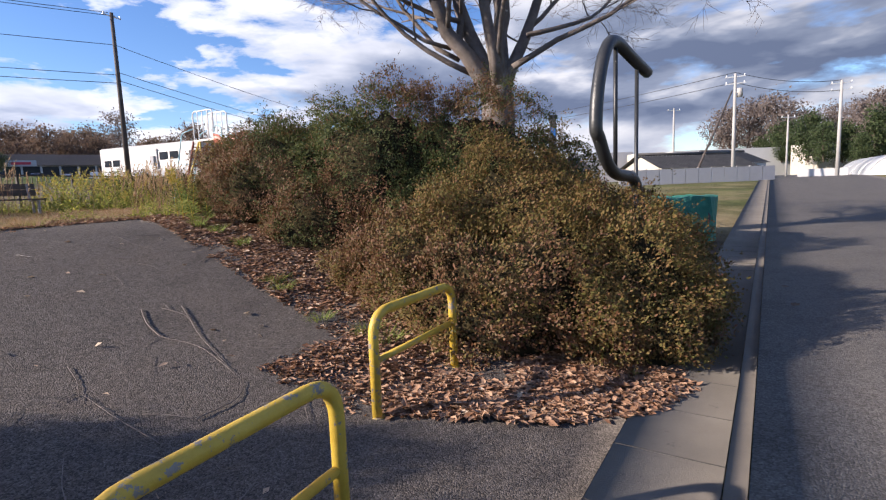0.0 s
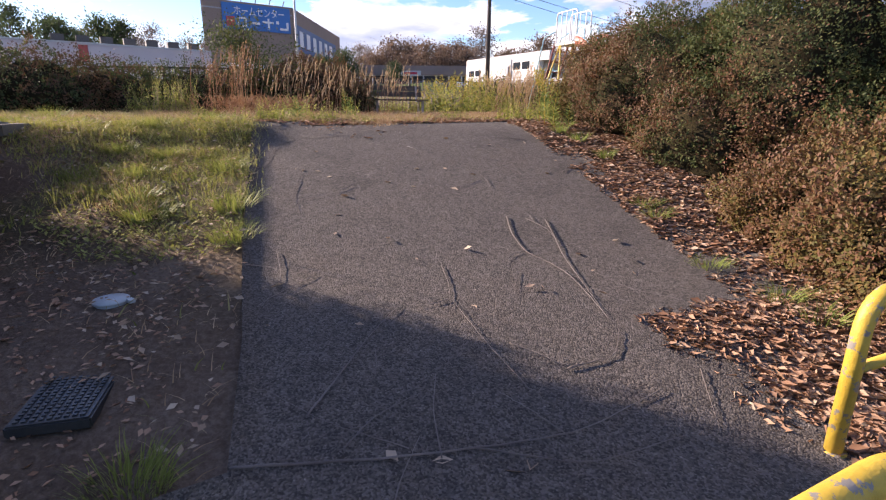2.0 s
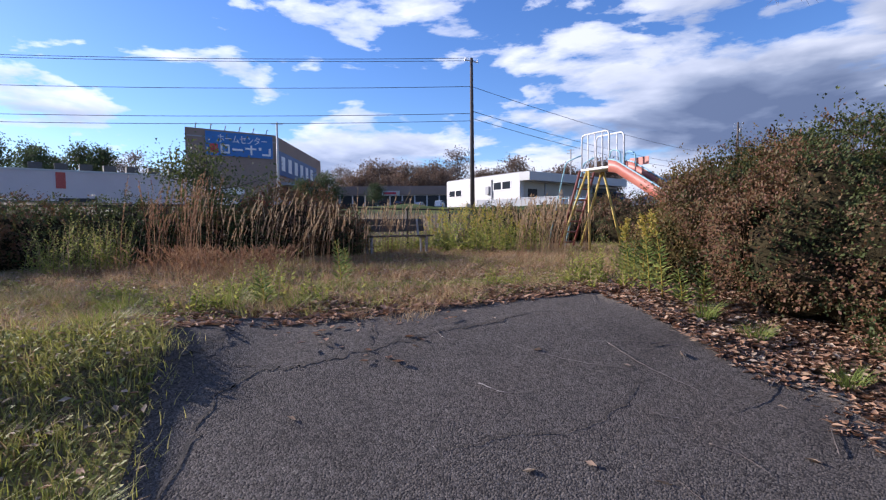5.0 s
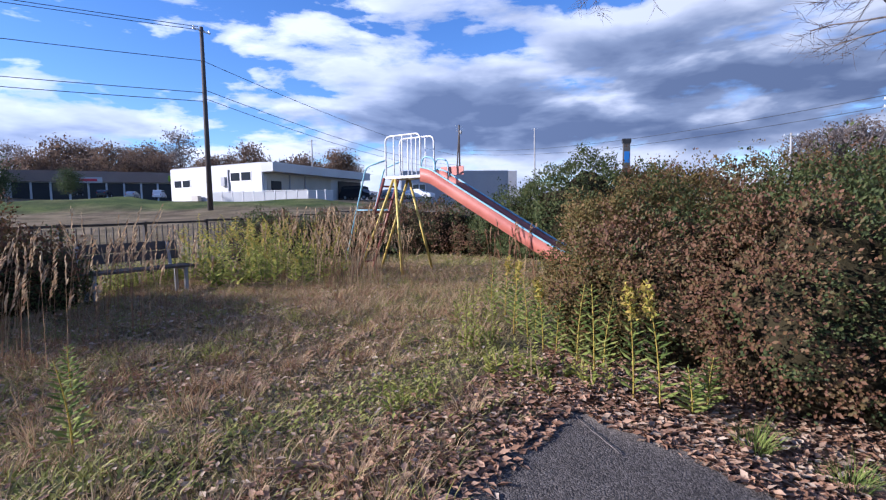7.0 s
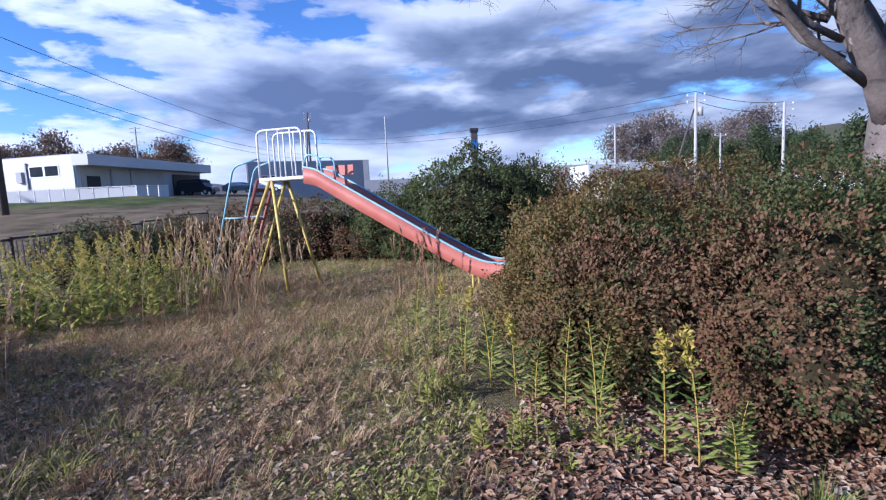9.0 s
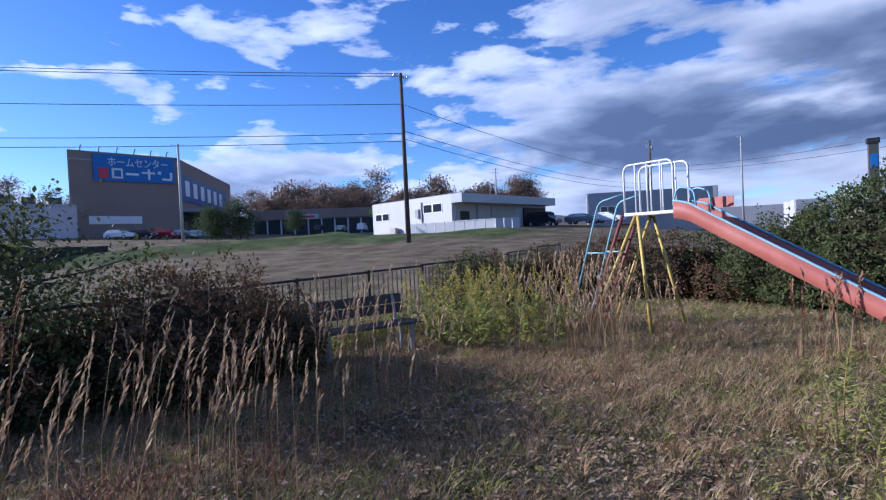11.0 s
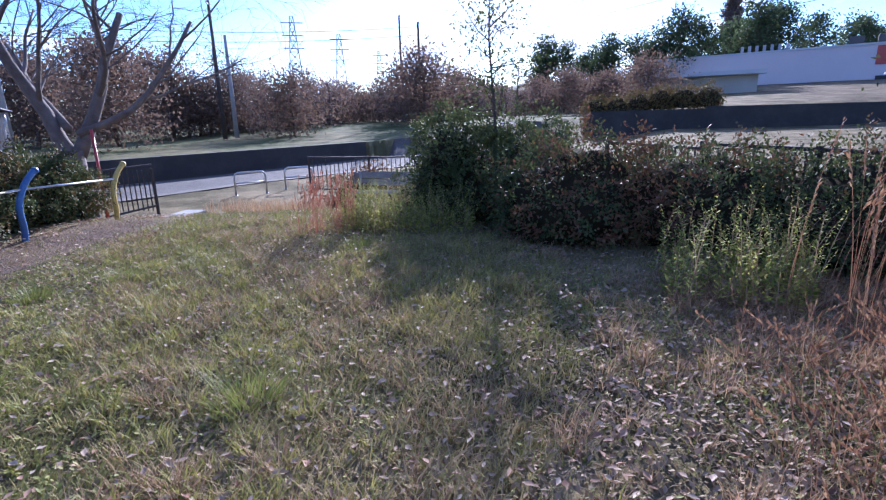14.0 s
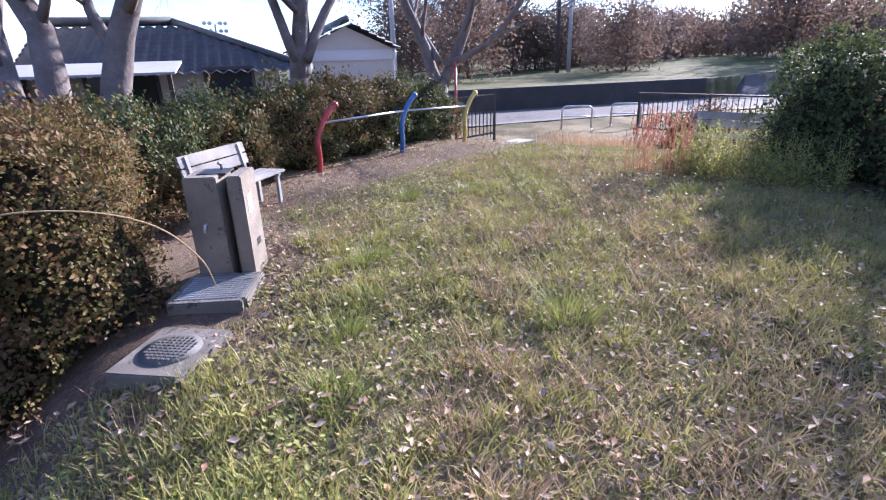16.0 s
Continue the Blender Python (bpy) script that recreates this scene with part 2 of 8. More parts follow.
M["roof_tile"] = surface("glazed_dark_tiles", [(0.035, 0.034, 0.034), (0.06, 0.058, 0.058), (0.10, 0.098, 0.096)], 2, 20, 0.6, 0.1, obj_var=0.3)
M["darkwall"] = surface("dark_retaining_wall", [(0.03, 0.028, 0.026), (0.05, 0.046, 0.042), (0.08, 0.072, 0.064)], 0.8, 8, 0.95, 0.5, 5)
M["grit"] = surface("dirt_filled_crack", [(0.03, 0.025, 0.022), (0.06, 0.05, 0.043), (0.12, 0.09, 0.07)], 20, 90, 0.95, 0.4)
# Near-black; on flat opening panels it paints the shade of the depth behind.
M["dark"] = surface("dark_opening", [(0.012, 0.012, 0.014), (0.025, 0.025, 0.027)], 1, 10, 0.6, 0)
M["sign_blue"] = surface("blue_sign", [(0.02, 0.14, 0.42), (0.03, 0.18, 0.5)], 0.2, 2, 0.5, 0)
M["sign_navy"] = surface("navy_sign", [(0.03, 0.08, 0.2), (0.05, 0.12, 0.28)], 0.2, 2, 0.5, 0)
M["letter"] = surface("white_lettering", [(0.75, 0.76, 0.78), (0.8, 0.8, 0.82)], 0.2, 2, 0.5, 0)
M["sign_red"] = surface("red_sign", [(0.5, 0.03, 0.06), (0.6, 0.05, 0.08)], 0.2, 2, 0.5, 0)
M["sign_green"] = surface("yellow_green_sign", [(0.25, 0.4, 0.02), (0.3, 0.45, 0.03)], 0.2, 2, 0.5, 0)
M["car_black"] = surface("black_car_paint", [(0.01, 0.012, 0.02), (0.018, 0.02, 0.03)], 1, 10, 0.18, 0)
M["car_white"] = surface("white_car_paint", [(0.65, 0.66, 0.68), (0.72, 0.73, 0.75)], 1, 10, 0.2, 0)
M["car_silver"] = surface("silver_car_paint", [(0.35, 0.36, 0.38), (0.42, 0.43, 0.45)], 1, 10, 0.25, 0, metal=0.5)
M["car_red"] = surface("red_car_paint", [(0.3, 0.02, 0.02), (0.4, 0.03, 0.03)], 1, 10, 0.2, 0)
M["glass"] = surface("dark_glass", [(0.02, 0.025, 0.03), (0.035, 0.04, 0.05)], 1, 10, 0.06, 0)
M["tyre"] = surface("tyre_rubber", [(0.015, 0.015, 0.015), (0.03, 0.03, 0.03)], 5, 40, 0.85, 0.1)
M["film"] = surface("greenhouse_film", [(0.5, 0.52, 0.55), (0.62, 0.64, 0.66)], 0.5, 8, 0.3, 0.1, translucent=0.3)
# Near-black: the shade between the leaves is put into this shell's colour.
M["core"] = surface("shrub_inner_shade", [(0.02, 0.018, 0.010), (0.035, 0.029, 0.016), (0.055, 0.043, 0.024)], 6, 40, 0.95, 0.6, spec=0.04)
M["leaf_olive"] = surface("olive_leaves", [(0.055, 0.06, 0.018), (0.10, 0.095, 0.028), (0.16, 0.12, 0.042), (0.20, 0.115, 0.05), (0.13, 0.115, 0.035)], 1.6, 50, 0.6, 0, island=0.6, translucent=0.3, spec=0.14)
M["leaf_rust"] = surface("rust_tinged_leaves", [(0.05, 0.052, 0.02), (0.09, 0.078, 0.028), (0.14, 0.088, 0.038), (0.175, 0.085, 0.045), (0.125, 0.06, 0.038), (0.115, 0.098, 0.034)], 1.3, 50, 0.6, 0, island=0.55, translucent=0.28, spec=0.25)
M["leaf_dark"] = surface("dark_green_leaves", [(0.035, 0.048, 0.02), (0.06, 0.08, 0.03), (0.10, 0.12, 0.04), (0.13, 0.10, 0.045)], 1.6, 50, 0.6, 0, island=0.65, translucent=0.32, spec=0.15)
M["leaf_bright"] = surface("bright_green_leaves", [(0.08, 0.12, 0.03), (0.16, 0.21, 0.05), (0.27, 0.31, 0.08), (0.34, 0.33, 0.11)], 1.6, 50, 0.7, 0, island=0.8, translucent=0.35, spec=0.15)
# Paler twin of leaf_bright: sunlight on the weeds is put into the colour.
M["leaf_sunlit"] = surface("sunlit_weed_leaves", [(0.12, 0.15, 0.035), (0.24, 0.28, 0.06), (0.42, 0.42, 0.10), (0.50, 0.44, 0.14)], 1.6, 50, 0.7, 0, island=0.8, translucent=0.5, spec=0.15)
M["golden"] = surface("yellow_green_stalks", [(0.26, 0.24, 0.04), (0.42, 0.36, 0.07), (0.55, 0.40, 0.10), (0.46, 0.32, 0.13)], 1.0, 50, 0.6, 0, island=0.8, translucent=0.35, spec=0.12)
M["drygrass"] = surface("dry_grass_stalks", [(0.22, 0.13, 0.07), (0.38, 0.255, 0.14), (0.52, 0.39, 0.235), (0.32, 0.155, 0.09)], 1.0, 50, 0.7, 0, island=0.8, translucent=0.3, spec=0.12)
M["redgrass"] = surface("russet_grass", [(0.17, 0.085, 0.045), (0.29, 0.155, 0.085), (0.38, 0.25, 0.14), (0.22, 0.105, 0.065), (0.32, 0.19, 0.11)], 1.0, 50, 0.7, 0, island=0.8, translucent=0.3, spec=0.14)
M["rednear"] = surface("pink_red_grass", [(0.26, 0.09, 0.06), (0.38, 0.16, 0.10), (0.42, 0.22, 0.14)], 1.0, 50, 0.7, 0, island=0.8, translucent=0.3, spec=0.14)
M["lawn_blade"] = surface("lawn_blades", [(0.46, 0.36, 0.22), (0.39, 0.30, 0.17), (0.30, 0.26, 0.10), (0.19, 0.21, 0.05), (0.29, 0.28, 0.08)], 0.55, 50, 0.65, 0, island=0.45, translucent=0.3, spec=0.12)
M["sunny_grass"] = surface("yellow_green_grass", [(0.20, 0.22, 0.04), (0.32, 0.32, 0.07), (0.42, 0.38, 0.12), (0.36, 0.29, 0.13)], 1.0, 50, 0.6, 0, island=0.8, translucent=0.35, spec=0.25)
M["lawn_green"] = surface("green_lawn_blades", [(0.42, 0.34, 0.19), (0.31, 0.27, 0.11), (0.19, 0.205, 0.05), (0.25, 0.255, 0.07), (0.38, 0.33, 0.16)], 0.7, 50, 0.65, 0, island=0.5, translucent=0.3, spec=0.14)
M["cover_green"] = surface("low_green_leaves", [(0.14, 0.16, 0.04), (0.24, 0.25, 0.065), (0.34, 0.33, 0.10), (0.40, 0.34, 0.16)], 1.0, 50, 0.6, 0, island=0.7, translucent=0.3, spec=0.14)
M["cover_brown"] = surface("low_brown_leaves", [(0.16, 0.11, 0.06), (0.26, 0.18, 0.10), (0.36, 0.26, 0.16), (0.24, 0.13, 0.09)], 1.0, 50, 0.7, 0, island=0.7, translucent=0.2, spec=0.3)
M["green_blade"] = surface("green_blades", [(0.13, 0.16, 0.035), (0.22, 0.25, 0.06), (0.33, 0.33, 0.10)], 1.0, 50, 0.5, 0, island=0.8, translucent=0.35, spec=0.12)
M["litter"] = surface("fallen_leaves", [(0.12, 0.062, 0.04), (0.25, 0.135, 0.082), (0.37, 0.22, 0.14), (0.44, 0.285, 0.19), (0.19, 0.098, 0.066)], 2, 60, 0.6, 0, island=0.85, translucent=0.15, spec=0.12)
M["litter_pale"] = surface("pale_fallen_leaves", [(0.27, 0.175, 0.11), (0.38, 0.275, 0.19), (0.50, 0.395, 0.295), (0.31, 0.195, 0.13)], 2, 60, 0.6, 0, island=0.85, translucent=0.15, spec=0.12)
# Far trees: missing haze is put into the colours, lighter green and greyer brown.
M["forest_green"] = surface("hazed_conifer_foliage", [(0.035, 0.055, 0.028), (0.065, 0.09, 0.04), (0.10, 0.13, 0.055)], 0.25, 10, 0.7, 0, island=0.6, translucent=0.4, spec=0.2)
M["forest_brown"] = surface("hazed_autumn_foliage", [(0.10, 0.078, 0.064), (0.155, 0.115, 0.088), (0.21, 0.135, 0.095), (0.15, 0.13, 0.095)], 0.12, 10, 0.8, 0, island=0.6, translucent=0.4, spec=0.2)
M["forest_bare"] = surface("bare_grey_crowns", [(0.12, 0.095, 0.085), (0.19, 0.155, 0.14), (0.24, 0.20, 0.18)], 0.25, 10, 0.9, 0, island=0.6, translucent=0.4, spec=0.2)


def aggregate(name, dark, light, cell, chips):
    """Asphalt whose stones can be told apart."""
    m = bpy.data.materials.new(name)
    nt = nodes_of(m)
    geo = nt.nodes.new("ShaderNodeNewGeometry")
    vo = node(nt, "ShaderNodeTexVoronoi", Scale=cell, Randomness=1.0)
    big = node(nt, "ShaderNodeTexNoise", Scale=1.3, Detail=6.0, Roughness=0.65)
    mid = node(nt, "ShaderNodeTexNoise", Scale=22.0, Detail=4.0, Roughness=0.7)
    for n in (vo, big, mid):
        link(nt, geo.outputs["Position"], n.inputs["Vector"])
    sepc = nt.nodes.new("ShaderNodeSeparateColor")
    link(nt, vo.outputs["Color"], sepc.inputs[0])
    f = mathn(nt, "ADD", mathn(nt, "MULTIPLY", sepc.outputs[0], 0.5), mathn(nt, "MULTIPLY", mid.outputs[0], 0.5))
    col = ramp(nt, f, [(0.25, dark), (0.55, tuple((p + q) / 2 for p, q in zip(dark, light))), (0.78, light), (0.90, chips)])
    tone = ramp(nt, big.outputs[0], [(0.3, (0.74, 0.73, 0.73)), (0.5, (1, 1, 1)), (0.7, (1.0, 0.97, 0.95))])
    col = mixrgb(nt, 1.0, col, tone, "MULTIPLY")
    bs = node(nt, "ShaderNodeBsdfPrincipled", Roughness=0.93)
    bs.inputs["Specular IOR Level"].default_value = 0.25
    link(nt, col, bs.inputs["Base Color"])
    bp = node(nt, "ShaderNodeBump", Strength=0.8, Distance=0.006)
    link(nt, mathn(nt, "SUBTRACT", 1.0, vo.outputs["Distance"]), bp.inputs["Height"])
    link(nt, bp.outputs[0], bs.inputs["Normal"])
    out = nt.nodes.new("ShaderNodeOutputMaterial")
    link(nt, bs.outputs[0], out.inputs[0])
    return m


M["asphalt"] = aggregate("asphalt", (0.042, 0.036, 0.032), (0.165, 0.141, 0.122), 120.0, (0.38, 0.335, 0.29))
M["road"] = aggregate("road_asphalt", (0.066, 0.061, 0.057), (0.155, 0.144, 0.135), 95.0, (0.25, 0.235, 0.22))


def ground_material():
    m = bpy.data.materials.new("park_ground")
    nt = nodes_of(m)
    geo = nt.nodes.new("ShaderNodeNewGeometry")
    att = nt.nodes.new("ShaderNodeAttribute")
    att.attribute_name = "soil"
    big = node(nt, "ShaderNodeTexNoise", Scale=0.5, Detail=6.0, Roughness=0.65)
    fine = node(nt, "ShaderNodeTexNoise", Scale=34.0, Detail=5.0, Roughness=0.75)
    for n in (big, fine):
        link(nt, geo.outputs["Position"], n.inputs["Vector"])
    f = mathn(nt, "ADD", mathn(nt, "MULTIPLY", big.outputs[0], 0.55), mathn(nt, "MULTIPLY", fine.outputs[0], 0.45))
    grass = ramp(nt, f, [(0.38, (0.07, 0.062, 0.03)), (0.46, (0.13, 0.107, 0.056)), (0.53, (0.22, 0.177, 0.10)), (0.62, (0.31, 0.24, 0.142))])
    soil = ramp(nt, f, [(0.38, (0.07, 0.046, 0.034)), (0.5, (0.12, 0.084, 0.061)), (0.62, (0.20, 0.15, 0.113))])
    col = mixrgb(nt, att.outputs["Fac"], grass, soil)
    at2 = nt.nodes.new("ShaderNodeAttribute")
    at2.attribute_name = "verge"
    green = ramp(nt, f, [(0.38, (0.03, 0.045, 0.015)), (0.5, (0.065, 0.09, 0.027)), (0.62, (0.14, 0.15, 0.05))])
    col = mixrgb(nt, at2.outputs["Fac"], col, green)
    bs = node(nt, "ShaderNodeBsdfPrincipled", Roughness=0.95)
    bs.inputs["Specular IOR Level"].default_value = 0.08
    link(nt, col, bs.inputs["Base Color"])
    b = node(nt, "ShaderNodeBump", Strength=0.8, Distance=0.03)
    link(nt, fine.outputs[0], b.inputs["Height"])
    link(nt, b.outputs[0], bs.inputs["Normal"])
    out = nt.nodes.new("ShaderNodeOutputMaterial")
    link(nt, bs.outputs[0], out.inputs[0])
    return m


M["ground"] = ground_material()
rng = np.random.default_rng(7)


# ---- mesh helpers ----
def raw_mesh(name, V, F, mat, smooth=False):
    """F: an (n, k) index array or a list of such arrays."""
    Fs = F if isinstance(F, list) else [F]
    Fs = [np.asarray(f, np.int32) for f in Fs if len(f)]
    me = bpy.data.meshes.new(name)
    V = np.asarray(V, np.float32)
    me.vertices.add(len(V))
    me.vertices.foreach_set("co", V.ravel())
    loops = np.concatenate([f.ravel() for f in Fs])
    sizes = np.concatenate([np.full(len(f), f.shape[1], np.int32) for f in Fs])
    starts = np.concatenate([[0], np.cumsum(sizes)[:-1]]).astype(np.int32)
    me.loops.add(len(loops))
    me.loops.foreach_set("vertex_index", loops)
    me.polygons.add(len(sizes))
    me.polygons.foreach_set("loop_start", starts)
    me.update(calc_edges=True)
    me.materials.append(mat)
    if smooth:
        me.polygons.foreach_set("use_smooth", np.ones(len(sizes), bool))
    return me


def mpart(name, me, parent=None, label="", kind="", at=None):
    ob = new(name, me)
    if at is not None:
        ob.matrix_world = at
    if parent is not None:
        ob.parent = parent
    return tagged(ob, label, kind=kind)


def part(name, bm, mat, parent=None, label="", kind="", smooth=False):
    me = bpy.data.meshes.new(name)
    bmesh.ops.recalc_face_normals(bm, faces=bm.faces)
    bm.to_mesh(me)
    bm.free()
    me.materials.append(mat)
    if smooth:
        me.polygons.foreach_set("use_smooth", [True] * len(me.polygons))
    return mpart(name, me, parent, label, kind)


def thing(name, at, label, category, group="", kind="", rz=0.0):
    ob = new(name)
    ob.empty_display_size = 0.1
    ob.matrix_world = pose(*at, 0, 0, rz)
    return tagged(ob, label, category, group, kind)


def box(bm, c, s, rz=0.0, bevel=0.0, m=None):
    """A box with centre c and sizes s."""
    r = bmesh.ops.create_cube(bm, size=1)
    mat = Matrix.Translation(c) @ Matrix.Rotation(radians(rz), 4, "Z") @ Matrix.Diagonal((*s, 1))
    if m is not None:
        mat = m @ mat
    bmesh.ops.transform(bm, matrix=mat, verts=r["verts"])
    if bevel:
        es = list({e for v in r["verts"] for e in v.link_edges})
        bmesh.ops.bevel(bm, geom=es, offset=bevel, segments=2, affect="EDGES")
    return bm


def one_box(name, c, s, mat, parent=None, label="", rz=0.0, bevel=0.0, kind="", m=None):
    return part(name, box(bmesh.new(), c, s, rz, bevel, m), mat, parent, label, kind)


def tubes(lines, sides=8):
    """lines: (points (n,3), radii (n,)). Returns V and faces of tapered tubes with closed ends."""
    V, Q, base = [], [], 0
    caps = []
    for P, R in lines:
        P = np.asarray(P, float)
        R = np.broadcast_to(np.asarray(R, float), (len(P),))
        k = sides if not callable(sides) else sides(R[0])
        T = np.gradient(P, axis=0)
        T /= np.linalg.norm(T, axis=1)[:, None] + 1e-9
        up = np.array([0.0, 0.0, 1.0]) if abs(T[0][2]) < 0.8 else np.array([1.0, 0.0, 0.0])
        A = np.cross(T, up)
        A /= np.linalg.norm(A, axis=1)[:, None] + 1e-9
        for i in range(1, len(A)):
            if A[i] @ A[i - 1] < 0:
                A[i] = -A[i]
        B = np.cross(T, A)
        ang = np.arange(k) * 2 * np.pi / k
        ring = P[:, None, :] + R[:, None, None] * (np.cos(ang)[None, :, None] * A[:, None, :] + np.sin(ang)[None, :, None] * B[:, None, :])
        V.append(ring.reshape(-1, 3))
        i = np.arange(len(P) - 1)[:, None] * k
        j = np.arange(k)[None, :]
        j2 = (j + 1) % k
        q = np.stack([i + j, i + j2, i + k + j2, i + k + j], -1).reshape(-1, 4) + base
        Q.append(q)
        caps.append((base, k, len(P)))
        base += len(P) * k
    tri = []
    for b, k, n in caps:
        for s in range(1, k - 1):
            tri.append((b, b + s + 1, b + s))
            e = b + (n - 1) * k
            tri.append((e, e + s, e + s + 1))
    return np.concatenate(V), [np.concatenate(Q), np.array(tri, np.int32)]


def tube_part(name, lines, mat, parent=None, label="", sides=8, kind=""):
    V, F = tubes(lines, sides)
    return mpart(name, raw_mesh(name, V, F, mat, True), parent, label, kind)


def bend(points, r, n=5):
    """A polyline with its inner corners rounded."""
    P = [np.array(p, float) for p in points]
    out = [P[0]]
    for a, b, c in zip(P, P[1:], P[2:]):
        u, v = (a - b) / np.linalg.norm(a - b), (c - b) / np.linalg.norm(c - b)
        rr = min(r, np.linalg.norm(a - b) * 0.49, np.linalg.norm(c - b) * 0.49)
        s, e = b + u * rr, b + v * rr
        for i in range(n + 1):
            t = i / n
            out.append((1 - t) ** 2 * s + 2 * t * (1 - t) * b + t * t * e)
    out.append(P[-1])
    return np.array(out)


def dir_from(yaw, pitch):
    return np.stack([-np.sin(yaw) * np.cos(pitch), np.cos(yaw) * np.cos(pitch), np.sin(pitch)], -1)


def leaf_cards(P, D, N, L, W, fold=0.25):
    """Folded leaves: P base, D way of the leaf, N its upper side (all (n,3)), L and W sizes."""
    D = D / (np.linalg.norm(D, axis=1)[:, None] + 1e-9)
    S = np.cross(D, N)
    S /= np.linalg.norm(S, axis=1)[:, None] + 1e-9
    U = np.cross(S, D)
    L, W = np.asarray(L)[:, None], np.asarray(W)[:, None]
    a, c = P, P + D * L
    mid = P + D * L * 0.45 + U * W * fold
    b, d = mid + S * W * 0.5, mid - S * W * 0.5
    b -= U * W * fold * 2
    d -= U * W * fold * 2
    V = np.stack([a, b, c, d, mid], 1).reshape(-1, 3)
    i = np.arange(len(P))[:, None] * 5
    F = np.concatenate([i + np.array([[0, 1, 4]]), i + np.array([[1, 2, 4]]), i + np.array([[2, 3, 4]]), i + np.array([[3, 0, 4]])])
    return V, F


def flat_cards(P, D, N, L, W):
    D = D / (np.linalg.norm(D, axis=1)[:, None] + 1e-9)
    S = np.cross(D, N)
    S /= np.linalg.norm(S, axis=1)[:, None] + 1e-9
    L, W = np.asarray(L)[:, None], np.asarray(W)[:, None]
    U = np.cross(S, D)
    V = np.stack([P, P + D * L * 0.5 + S * W * 0.5 + U * W * 0.15, P + D * L, P + D * L * 0.5 - S * W * 0.5 + U * W * 0.15], 1).reshape(-1, 3)
    i = np.arange(len(P))[:, None] * 4
    return V, np.concatenate([i + np.array([[0, 1, 2]]), i + np.array([[0, 2, 3]])])


def rand_dirs(n):
    v = rng.normal(size=(n, 3))
    return v / np.linalg.norm(v, axis=1)[:, None]


# ---- the lie of the land ----
def sm(a, b, x):
    t = np.clip((x - a) / (b - a), 0, 1)
    return t * t * (3 - 2 * t)


BANKS = [(-50.5, 32.0, -36.5, 45.5, 0.95, 3.2), (-33.5, 44.6, -20.5, 50.5, 0.5, 3.0)]


def to_line(x, y, x1, y1, x2, y2):
    """Distance to the stretch from (x1, y1) to (x2, y2)."""
    dx, dy = x2 - x1, y2 - y1
    t = np.clip(((x - x1) * dx + (y - y1) * dy) / (dx * dx + dy * dy), 0, 1)
    return np.hypot(x - x1 - t * dx, y - y1 - t * dy)


def H(x, y):
    x, y = np.asarray(x, float), np.asarray(y, float)
    s = -0.75 * x + 0.66 * y
    rampz = np.interp(s, [1.2, 2.5, 4.3, 5.4, 6.8, 7.6, 8.4], [0, 0.1, 0.38, 0.62, 0.95, 1.13, 1.2])
    k = sm(3.2, 4.2, y)
    west = 1.2 * (sm(3.9, 6.2, -x) * k + sm(4.2, 7.0, -x) * (1 - k))
    road = sm(1.5, 3.2, x - 0.12 * y)
    roadz = np.interp(y, [0, 10, 40, 80], [0, 0.25, 1.3, 1.6])
    z = np.maximum(rampz, west) * (1 - road) + roadz * road
    far = np.interp(y, [14, 20, 40, 60, 110], [0, 0.1, 1.5, 2.6, 3.6]) * sm(-12, 25, -x)
    farw = np.interp(-x, [30, 44, 52, 70, 110, 160], [0, 0.8, 2.6, 3.2, 5.3, 9]) * sm(33, 40, y)
    farw = np.maximum(farw, (np.interp(-x, [52.6, 55.5, 110, 160], [0, 1.5, 4.8, 9]) + 0.03 * np.clip(y - 10, 0, 26) * sm(52.6, 55.5, -x)) * sm(-2, 3, y))
    z = z + np.maximum(far, farw)
    # grassy banks across the field
    for x1, y1, x2, y2, h, w in BANKS:
        z = z + h * np.exp(-((to_line(x, y, x1, y1, x2, y2) / w) ** 2))
    # lower street beyond the south-west gate
    z = z - 0.62 * sm(0, 5.5, -x - 13 - 0.35 * y) * sm(9, 4, y)
    line = -12.64 + (-x - 20) * 0.362
    z = np.where((y < line) & (x < -17), 1.45 + 0.8 * sm(30, 60, -x), z)
    return z


def Hs(x, y):
    return float(H(x, y))


def lump(x, y):
    return 0.02 * np.sin(x * 3.1 + 1.3 * np.sin(y * 2.3)) * np.sin(y * 2.7 + x) + 0.012 * np.sin(x * 9 + y * 4) * np.sin(y * 11 - x * 3)


# ---- ground, paths ----
def graded(lo, hi, step, far):
    mid = list(np.arange(lo, hi + step / 2, step))
    out, d, a = [], step, mid[-1]
    while a < far:
        d = min(d * 1.16, 400)
        a += d
        out.append(a)
    neg, d, a = [], step, mid[0]
    while a > -far:
        d = min(d * 1.16, 400)
        a -= d
        neg.append(a)
    return np.array(neg[::-1] + mid + out)


def bare(x, y):
    """Share of bare earth beside the lower ramp and round the manhole."""
    a = sm(-4.6, -4.1, x) * sm(3.1, 2.8, y) * sm(0.5, -0.5, x + 1.6)
    b = sm(4.9, 4.4, -0.75 * x + 0.66 * y) * sm(2.3, 1.9, y) * sm(-1.0, -2.0, x)
    c = sm(1.0, 0.7, np.hypot((x + 6.6) * 0.9, (y - 1.9) * 1.1))
    d = 0.85 * sm(1.0, 0.5, np.hypot((x + 6.75) * 0.8, (y - 2.75) * 1.15))
    return np.maximum(np.maximum(a, b), np.maximum(c, d))


